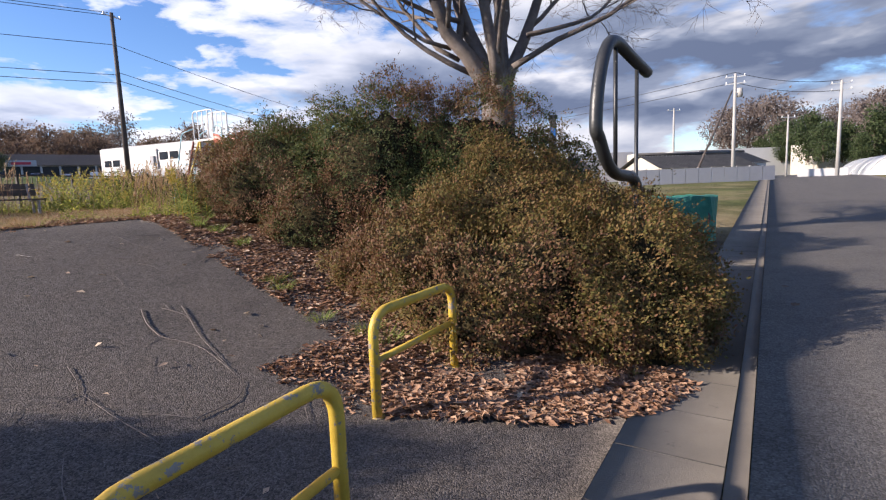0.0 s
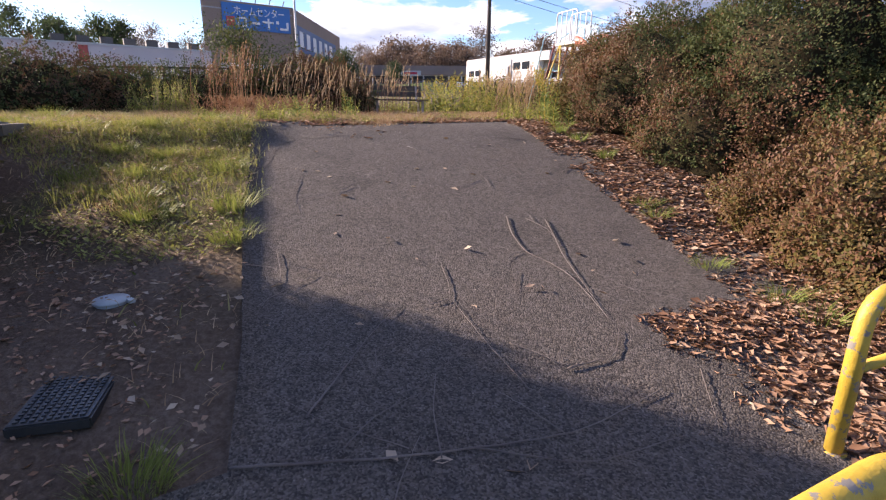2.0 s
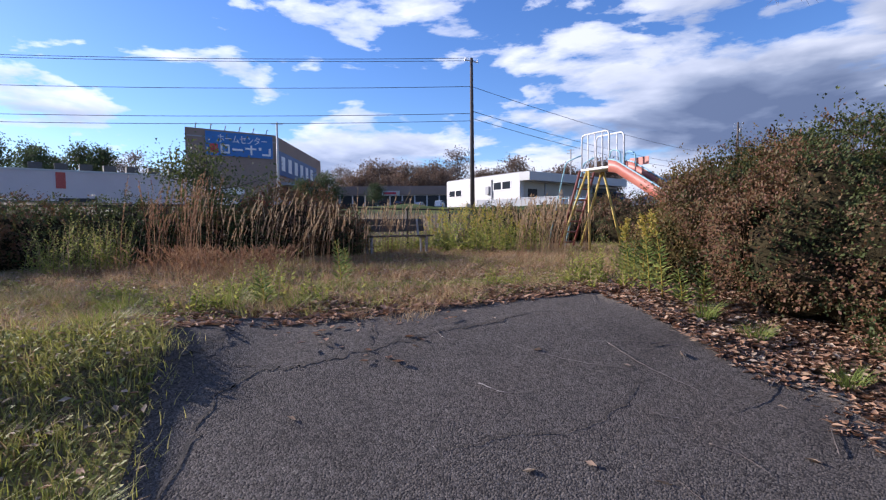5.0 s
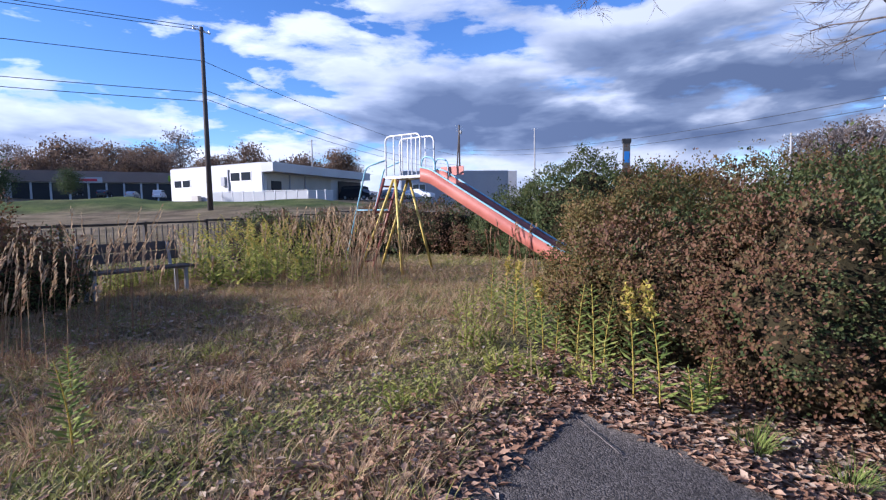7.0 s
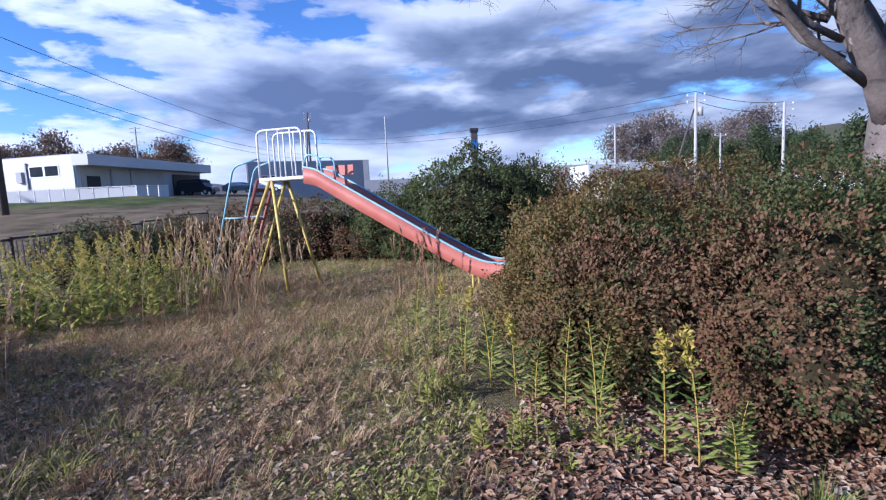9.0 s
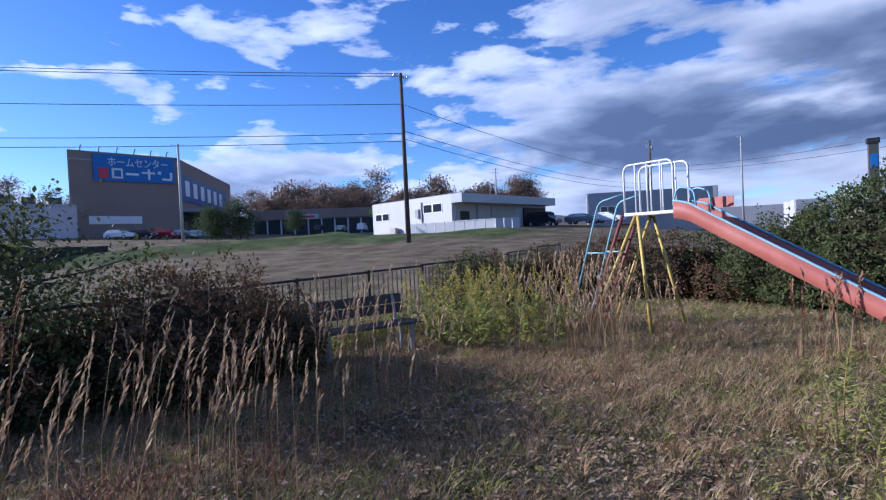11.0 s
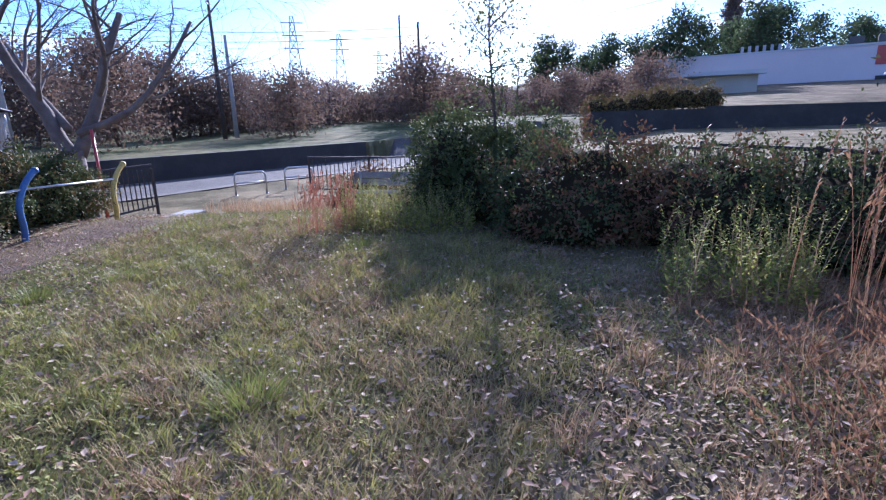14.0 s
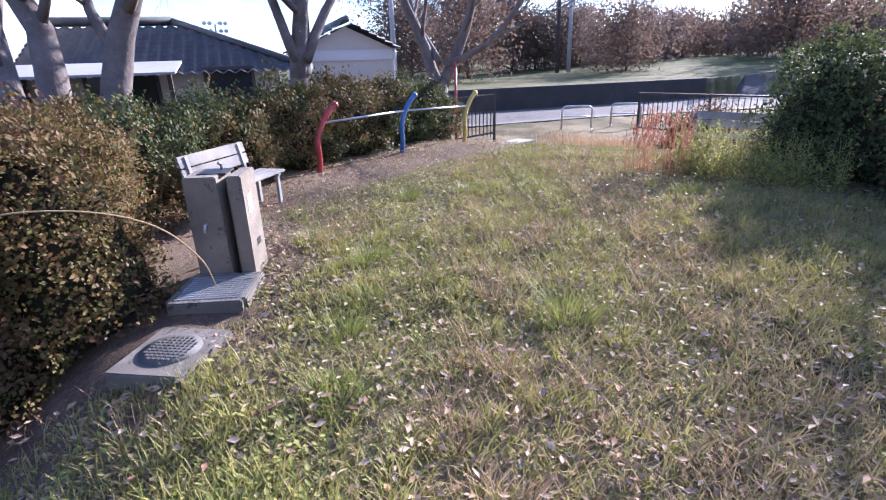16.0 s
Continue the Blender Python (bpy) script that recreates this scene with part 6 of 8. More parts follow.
def fountain():
    """The concrete drinking fountain: a square pillar with a slot and a basin, on a slab with a grating."""
    x, y = -7.41, 1.165
    root = thing("drinking_fountain", (x, y, Hs(x, y) - 0.02), "square concrete drinking fountain with a drain grating", "drinking fountain", rz=147)
    bm = bmesh.new()
    w, d, h = 0.40, 0.34, 0.80
    for c, z in (((-0.085, 0, h / 2), (0.23, d, h)), ((0.15, 0, h / 2), (0.10, d, h)), ((0.065, 0.08, h / 2 - 0.05), (0.066, d - 0.17, h - 0.10))):
        one_box("pillar_block", c, z, M["fountain"], root, bevel=0.008)
    # Flat near-black plate: the basin's shaded hollow is painted, not cut out.
    one_box("basin_shade", (-0.03, 0.03, h + 0.0), (0.2, 0.2, 0.012), M["dark"], root)
    bm = bmesh.new()
    box(bm, (0, -0.645, 0.03), (0.48, 0.05, 0.12), bevel=0.01)
    box(bm, (0, -0.195, 0.03), (0.48, 0.045, 0.12), bevel=0.01)
    box(bm, (-0.235, -0.4, 0.03), (0.05, 0.46, 0.12), bevel=0.01)
    box(bm, (0.235, -0.4, 0.03), (0.05, 0.46, 0.12), bevel=0.01)
    part("base_slab", bm, M["dull_slab"], root)
    for i in range(13):
        one_box("grating_bar", (0, -0.60 + i * 0.034, 0.083), (0.43, 0.010, 0.018), M["steel"], root)
    for i in range(13):
        one_box("grating_bar", (-0.20 + i * 0.034, -0.40, 0.079), (0.010, 0.44, 0.014), M["steel"], root)
    # Solid near-black block: the drain's inner shade is put into its colour.
    one_box("drain", (0, -0.4, 0.01), (0.44, 0.44, 0.05), M["dark"], root)
    tube_part("tap", [(bend([(-0.08, -0.17, 0.47), (-0.08, -0.22, 0.47), (-0.08, -0.235, 0.42)], 0.02), 0.012)], M["steel"], root, "chrome tap")
    tube_part("spout", [(bend([(0.0, 0.08, h), (0.0, 0.08, h + 0.05), (0.0, 0.03, h + 0.06)], 0.02), 0.011)], M["steel"], root, "chrome drinking spout")
    one_box("stain", (0.202, -0.05, 0.58), (0.004, 0.09, 0.13), M["letter"], root)
    one_box("mark", (0.202, 0.02, 0.27), (0.004, 0.08, 0.05), M["dark"], root)


fountain()


def manhole(x, y, rz, r, label):
    root = thing("manhole_slab", (x, y, Hs(x, y) - 0.01), label, "manhole cover", rz=rz)
    one_box("slab", (0, 0, 0.02), (0.44, 0.50, 0.10), M["dull_slab"], root, bevel=0.01)
    V, F = tubes([(np.array([(0, 0, 0.05), (0, 0, 0.082)]), r)], 36)
    cov = mpart("cover", raw_mesh("cover", V, F, M["iron"]), root, "round cast-iron cover")
    bm = bmesh.new()
    for i in range(-6, 7):
        for j in range(-6, 7):
            if math.hypot(i, j) * 0.028 < r - 0.025:
                box(bm, (i * 0.028, j * 0.028, 0.084), (0.018, 0.018, 0.006))
    part("stud", bm, M["iron"], cov, kind="stuff")


manhole(-6.77, 2.17, 135, 0.16, "square concrete slab with a round cast-iron manhole cover")


def small_covers():
    root = thing("round_cover", (-3.77, 1.83, Hs(-3.77, 1.83) - 0.02), "small pale grey round plastic pipe cover", "pipe cover")
    V, F = tubes([(np.array([(0, 0, -0.06), (0, 0, 0.035)]), 0.08), (np.array([(0, 0, 0.03), (0, 0, 0.045)]), 0.092)], 24)
    mpart("lid", raw_mesh("lid", V, F, M["pvc"]), root)
    one_box("tab", (0.1, 0.06, 0.04), (0.04, 0.03, 0.02), M["pvc"], root)
    x, y = -3.09, 1.37
    root = thing("meter_box", (x, y, Hs(x, y) - 0.02), "black ribbed rectangular meter box lid", "meter box", rz=142)
    one_box("frame", (0, 0, 0.02), (0.44, 0.29, 0.05), M["black"], root, bevel=0.008)
    bm = bmesh.new()
    for i in range(-7, 8):
        for j in range(-4, 5):
            box(bm, (i * 0.027, j * 0.028, 0.047), (0.016, 0.016, 0.008))
    part("rib", bm, M["black"], root, kind="stuff")


small_covers()


def rail_posts():
    """Three curved posts, red, blue and yellow, joined by thin rails."""
    feet = [(-9.52, -2.0), (-11.32, -2.58), (-13.13, -3.09)]
    cols = ("post_red", "post_blue", "dullyellow")
    words = ("red", "blue", "yellow")
    tops = []
    for k, ((x, y), c, w) in enumerate(zip(feet, cols, words)):
        root = thing("curved_post", (x, y, Hs(x, y)), "curved %s enamelled post beside the hedge" % w, "post", "curved posts along the hedge")
        dx, dy = -0.95, -0.3
        pts = [(0, 0, -0.05), (-0.03, 0.01, 0.2), (0.0, 0.02, 0.42), (0.12 * dx + 0.02, 0.12 * dy, 0.62), (0.24 * dx, 0.24 * dy, 0.80), (0.42 * dx, 0.42 * dy, 0.92)]
        P = np.array(pts)
        t = np.linspace(0, 5, 26)
        Q = np.stack([np.interp(t, np.arange(6), P[:, j]) for j in range(3)], 1)
        for _ in range(6):
            Q[1:-1] = (Q[:-2] + Q[2:] + 2 * Q[1:-1]) / 4
        tube_part("post", [(Q, 0.042)], M[c], root, sides=12)
        V, F = tubes([(np.array([Q[-1] - (Q[-1] - Q[-2]) * 0.3, Q[-1] + np.array([dx * 0.03, dy * 0.03, 0.012])]), 0.05)], 12)
        mpart("cap", raw_mesh("cap", V, F, M[c]), root)
        tops.append(np.array([x, y, Hs(x, y)]) + Q[17])
    for k in range(2):
        root = thing("rail", tuple(tops[k]), "thin galvanised rail between the curved posts", "handrail", "rails between the curved posts")
        a = tops[k]
        b = tops[k + 1]
        tube_part("tube", [(np.array([a, b]) - a, 0.016)], M["steel"], root, sides=8)


rail_posts()


def slide():
    ap = np.array([-6.55, 14.45])
    dr = np.array([3.3, -1.82])
    dr /= np.linalg.norm(dr)
    yaw = math.degrees(math.atan2(dr[1], dr[0]))
    root = thing("slide", (ap[0], ap[1], Hs(*ap)), "old playground slide with a faded red chute and yellow legs", "slide", rz=yaw)
    h, w = 1.85, 0.44
    one_box("platform", (0.22, 0, h), (0.85, w + 0.06, 0.05), M["white"], root, bevel=0.008)
    for s in (-1, 1):
        y = s * w / 2
        P = bend([(-0.2, y, h), (-0.2, y, h + 0.78), (0.62, y, h + 0.78), (0.62, y, h)], 0.12, 6)
        lines = [(P, 0.017)]
        for xx in (0.0, 0.2, 0.42):
            lines.append((np.array([(xx, y, h), (xx, y, h + 0.78)]), 0.012))
        tube_part("guard_rail", lines, M["white"], root, "white tube guard rail")
        # legs
        for x0, x1, w1 in ((-0.02, -0.88, 1.5), (0.02, 0.36, 2.3)):
            tube_part("leg", [(np.array([(x0, y, h - 0.02), (x1, y * w1, -0.05)]), 0.027)], M["dullyellow"], root, "faded yellow tube leg")
        # ladder side, handrail
        tube_part("ladder_side", [(np.array([(-0.25, y, h), (-1.02, y, -0.05)]), 0.028)], M["ladder_red"], root, "dark red ladder side")
        P = bend([(-1.35, y * 1.25, 0.0), (-0.66, y * 1.25, h + 0.24), (-0.2, y, h + 0.34)], 0.12, 6)
        tube_part("handrail", [(P, 0.016)], M["blue_rail"], root, "light blue handrail")
        tube_part("handrail_stay", [(np.array([(-0.94, y * 1.25, 1.25), (-0.5, y, 1.24)]), 0.012)], M["blue_rail"], root, "light blue stay")
        P = bend([(0.6, y, h + 0.1), (0.68, y, h + 0.36), (0.92, y, h + 0.3), (0.95, y, h)], 0.1, 6)
        tube_part("grab_loop", [(P, 0.014)], M["blue_rail"], root, "light blue grab loop")
    for k in range(7):
        t = (k + 0.6) / 7.4
        tube_part("rung", [(np.array([(-0.25 - 0.75 * t, -w / 2, h * (1 - t)), (-0.25 - 0.75 * t, w / 2, h * (1 - t))]), 0.02)], M["ladder_red"], root, "dark red rung")
    # chute
    prof = [(0.62, h + 0.0), (0.85, h - 0.05), (1.1, h - 0.20), (3.15, 0.46), (3.5, 0.31), (3.95, 0.27)]
    s = np.linspace(0, 5, 41)
    X = np.interp(s, np.arange(6), [p[0] for p in prof])
    Z = np.interp(s, np.arange(6), [p[1] for p in prof])
    for _ in range(5):
        X[1:-1], Z[1:-1] = (X[:-2] + X[2:] + 2 * X[1:-1]) / 4, (Z[:-2] + Z[2:] + 2 * Z[1:-1]) / 4

    def sheet(cross, mat, name, label):
        V = np.concatenate([np.stack([X, np.full_like(X, cy), Z + cz], 1) for cy, cz in cross])
        n, m = len(X), len(cross)
        F = [(a * n + i, a * n + i + 1, ((a + 1) % m) * n + i + 1, ((a + 1) % m) * n + i) for a in range(m) for i in range(n - 1)]
        mpart(name, raw_mesh(name, V, np.array(F), M[mat]), root, label)
    hw = 0.24
    sheet([(-hw, 0), (hw, 0), (hw, -0.02), (-hw, -0.02)], "chute", "chute_bed", "worn dark steel sliding surface")
    for sg in (-1, 1):
        sheet([(sg * hw, -0.10), (sg * (hw + 0.012), -0.10), (sg * (hw + 0.012), 0.155), (sg * hw, 0.155)], "red_slide", "chute_side", "faded red side board")
        V, F = tubes([(np.stack([X, np.full_like(X, sg * (hw + 0.006)), Z + 0.16], 1), 0.016)], 8)
        mpart("chute_edge", raw_mesh("chute_edge", V, F, M["blue_rail"], True), root, "pale blue rolled edge")
    one_box("end_plate", (3.96, 0, 0.24), (0.03, 0.5, 0.2), M["red_slide"], root)
    for sg in (-1, 1):
        tube_part("end_support", [(np.array([(3.3, sg * 0.2, 0.3), (3.3, sg * 0.2, -0.05)]), 0.02)], M["dullyellow"], root)
    one_box("side_fin", (1.0, 0.255, h + 0.10), (0.5, 0.012, 0.16), M["red_slide"], root)


slide()


# ---- street furniture, buildings beyond the park ----
def at_dir(yaw, D):
    a = radians(yaw)
    return -6.5 - D * math.sin(a), 5.2 + D * math.cos(a)


def pole(x, y, z, h, label, mat="pole_grey", r=0.14, arms=2, name="utility_pole", yaw=0.0, lean=(0, 0), cans=0):
    root = thing(name, (x, y, z - 0.3), label, "utility pole", rz=yaw)
    tube_part("shaft", [(np.array([(0, 0, 0), (lean[0], lean[1], h)]), np.array([r, r * 0.62]))], M[mat], root, sides=12)
    for k in range(arms):
        one_box("cross_arm", (lean[0], lean[1], h - 0.25 - 0.55 * k), (1.5, 0.08, 0.08), M["steel"], root)
        for s in (-0.65, 0.0, 0.65):
            one_box("insulator", (lean[0] + s, lean[1], h - 0.14 - 0.55 * k), (0.07, 0.07, 0.14), M["white"], root)
    for k in range(cans):
        V, F = tubes([(np.array([(0.35, 0, h - 1.9), (0.35, 0, h - 1.2)]), 0.22)], 12)
        mpart("transformer", raw_mesh("transformer", V, F, M["pole_grey"]), root)
    return root


pole(-24.5, 40.2, Hs(-24.5, 40.2), 13.1, "tall dark weathered utility pole in the field", "pole", 0.20, 1, yaw=70)
pole(-35.5, 96, 4.5, 11.3, "concrete utility pole behind the white building", "pole_grey", 0.18, 2)
pole(-9.8, 115, 3.5, 17.2, "utility pole with cross arms", "pole", 0.25, 3, cans=1)
pole(-10.9, 115, 3.5, 15.0, "dark leaning brace of a pole", "pole", 0.2, 0, lean=(1.0, 0))
pole(8.9, 144, 3.5, 20.5, "tall lamp pole far off", "pole_grey", 0.25, 1)
pole(-60.2, 49.5, 4.2, 12.0, "white double-armed lamp pole by the store", "wall_white", 0.2, 1, name="street_lamp", yaw=40)
pole(24.2, 43.8, 1.3, 9.0, "grey concrete utility pole by the houses", "pole_grey", 0.16, 2, yaw=-30, cans=1)
pole(33.1, 44.0, 1.3, 8.2, "grey concrete utility pole by the street", "pole_grey", 0.16, 2, yaw=-30)
pole(19.6, 41.5, 1.3, 7.6, "brown leaning brace of a pole", "pole", 0.1, 0, lean=(4.2, 2.0))
pole(36.0, 55.0, 1.3, 6.8, "grey pole by the street", "pole_grey", 0.12, 1)
pole(26.3, 60.0, 1.3, 8.6, "far grey concrete utility pole", "pole_grey", 0.14, 1)
for px, py, pz, ph, m in ((-53.2, -13.0, 1.8, 9.5, "pole"), (-59.9, -17.7, 1.8, 11.5, "pole"), (-34.5, -18.5, 2.0, 6.2, "pole_grey"), (-36.6, -21.3, 1.8, 9.0, "pole"), (-21.5, -19.0, 1.4, 7.5, "pole_grey")):
    pole(px, py, pz, ph, "utility pole beyond the lower street", m, 0.15, 1 if ph > 8 else 0, yaw=30)
sp = pole(-22.0, -53.0, 2.0, 5.0, "pole with a cluster of loudspeakers", "pole_grey", 0.15, 0)
for k in range(2):
    for s in (-2, -1, 1, 2):
        one_box("loudspeaker", (0.5 * s, 0, 4.4 + 0.7 * k), (0.36, 0.5, 0.36), M["steel"], sp, bevel=0.08)
        one_box("speaker_arm", (0.25 * s, 0, 4.4 + 0.7 * k), (0.5, 0.05, 0.05), M["steel"], sp)
rp = thing("red_pole", (-13.9, -4.3, Hs(-13.9, -4.3) - 0.05), "thin rusty red steel pole by the hedge", "pole")
tube_part("tube", [(np.array([(0, 0, 0), (0, 0, 1.75)]), 0.028)], M["post_red"], rp)


def wire(a, b, sag, label="thin black overhead power cable"):
    a, b = np.array(a, float), np.array(b, float)
    t = np.linspace(0, 1, 25)
    P = a + (b - a) * t[:, None] - np.array([0, 0, 1]) * (4 * sag * t * (1 - t))[:, None]
    root = thing("cable", tuple(a), label, "cable", "overhead cables")
    tube_part("strand", [(P - a, 0.022)], M["wire"], root, sides=4)


PT = (-24.5, 40.2)
for dz, off in ((15.4, 0.4), (15.4, -0.4), (13.2, 0.0), (11.0, 0.0), (10.4, 0.0)):
    wire((PT[0], PT[1] + off, dz), (-107.5, -24.2 + off, dz + 3.4), 1.6)
for dz, sagz, zb in ((13.2, 1.0, 12.5), (11.2, 1.2, 10.5), (10.6, 1.3, 9.8)):
    wire((PT[0], PT[1], dz), (-9.8, 115, zb + 1.5), sagz)
for z in (9.2, 8.4):
    wire((24.2, 43.8, z + 0.9), (-9.8, 115, z + 6), 1.5)
    wire((24.2, 43.8, z + 0.9), (33.1, 44.0, z), 0.4)
for z in (10.6, 9.9):
    wire((-53.2, -13.0, z), (-21.5, -40.0, z - 1), 1.0)
    wire((-53.2, -13.0, z), (-88, -34, z + 2), 0.7)


def tower(yaw, D, z0, h, w):
    x, y = at_dir(yaw, D)
    root = thing("pylon", (x, y, z0), "tall steel lattice power pylon far off", "pylon", "power pylons on the horizon", rz=yaw)
    L, n = [], 9
    for k in range(n):
        t0, t1 = k / n, (k + 1) / n
        w0, w1 = w * (1 - 0.82 * t0), w * (1 - 0.82 * t1)
        c0 = [(-w0, -w0, h * t0), (w0, -w0, h * t0), (w0, w0, h * t0), (-w0, w0, h * t0)]
        c1 = [(-w1, -w1, h * t1), (w1, -w1, h * t1), (w1, w1, h * t1), (-w1, w1, h * t1)]
        for i in range(4):
            L.append((np.array([c0[i], c1[i]]), 0.22))
            L.append((np.array([c0[i], c1[(i + 1) % 4]]), 0.12))
            L.append((np.array([c0[(i + 1) % 4], c1[i]]), 0.12))
            L.append((np.array([c1[i], c1[(i + 1) % 4]]), 0.12))
    V, F = tubes(L, 4)
    mpart("lattice", raw_mesh("lattice", V, F, M["pole_grey"]), root, kind="stuff")
    for k, t in enumerate((0.7, 0.82, 0.94)):
        one_box("cross_arm", (0, 0, h * t), (w * 2.2, 0.5, 0.5), M["pole_grey"], root)


tower(124, 300, 3, 52, 5)
tower(119.5, 330, 3, 48, 5)
tower(115.5, 430, 3, 50, 4.5)


def wall_panel(name, a, b, z0, z1, thick, mat, parent=None, label="", kind="", origin=(0, 0, 0)):
    a, b = np.array(a[:2], float), np.array(b[:2], float)
    L = float(np.linalg.norm(b - a))
    yaw = math.degrees(math.atan2(b[1] - a[1], b[0] - a[0]))
    c = ((a[0] + b[0]) / 2 - origin[0], (a[1] + b[1]) / 2 - origin[1], (z0 + z1) / 2 - origin[2])
    return one_box(name, c, (L, thick, z1 - z0), M[mat], parent, label, rz=yaw, kind=kind)


def building(name, corners, z0, z1, mat, label, roof="grey_wall", parapet=0.3, category="building"):
    """Four walls round the given corners, and a flat roof with a parapet."""
    o = (corners[0][0], corners[0][1], z0)
    root = thing(name, o, label, category)
    n = len(corners)
    for i in range(n):
        wall_panel("wall", corners[i], corners[(i + 1) % n], z0 - 1.5, z1, 0.3, mat, root, origin=o)
    bm = bmesh.new()
    vs = [bm.verts.new((x - o[0], y - o[1], z1 - parapet - z0)) for x, y in corners]
    f = bm.faces.new(vs)
    r = bmesh.ops.extrude_face_region(bm, geom=[f])
    for v in [g for g in r["geom"] if isinstance(g, bmesh.types.BMVert)]:
        v.co.z += 0.2
    part("roof", bm, M[roof], root)
    return root, o


def on_wall(name, a, b, s0, s1, z0, z1, out, thick, mat, root, o, label=""):
    """A slab on the wall from a to b, between the shares s0 and s1 of its length; out: its distance from the wall's plane."""
    a, b = np.array(a[:2], float), np.array(b[:2], float)
    d = (b - a) / np.linalg.norm(b - a)
    nrm = np.array([d[1], -d[0]])
    c = np.array([-6.5, 5.2])
    if nrm @ (c - a) < 0:
        nrm = -nrm
    p, q = a + (b - a) * s0 + nrm * out, a + (b - a) * s1 + nrm * out
    return wall_panel(name, p, q, z0, z1, thick, mat, root, label, origin=o)


def window_on(a, b, s0, s1, z0, z1, root, o, panes=2, frame="white"):
    w = on_wall("window", a, b, s0, s1, z0, z1, 0.16, 0.06, frame, root, o)
    d = (s1 - s0)
    for k in range(panes):
        e0, e1 = s0 + d * (k + 0.08) / panes, s0 + d * (k + 0.92) / panes
        on_wall("pane", a, b, e0, e1, z0 + 0.1, z1 - 0.1, 0.20, 0.03, "glass", w, tuple(np.array(o)))


def writing(name, words, a, b, s0, s1, z0, z1, out, root, o):
    """Raised white words on the wall from a to b, fitted between the shares s0 and s1 and the heights z0 and z1."""
    cu = bpy.data.curves.new(name, "FONT")
    cu.body, cu.extrude = words, 0.03
    tmp = bpy.data.objects.new(name, cu)
    me = bpy.data.meshes.new_from_object(tmp)
    bpy.data.objects.remove(tmp)
    co = np.empty(len(me.vertices) * 3, np.float32)
    me.vertices.foreach_get("co", co)
    co = co.reshape(-1, 3)
    lo, hi = co.min(0), co.max(0)
    a, b = np.array(a, float), np.array(b, float)
    d = b - a
    L = float(np.linalg.norm(d))
    d /= L
    nrm = np.array([d[1], -d[0]])
    u = L * (s0 + (s1 - s0) * (co[:, 0] - lo[0]) / (hi[0] - lo[0]))
    w = out + co[:, 2]
    xy = a + u[:, None] * d + w[:, None] * nrm
    z = z0 + (z1 - z0) * (co[:, 1] - lo[1]) / (hi[1] - lo[1])
    me.vertices.foreach_set("co", (np.column_stack([xy, z]) - np.array(o)).astype(np.float32).ravel())
    me.materials.clear()
    me.materials.append(M["letter"])
    me.update()
    return mpart(name, me, root, "white raised lettering")


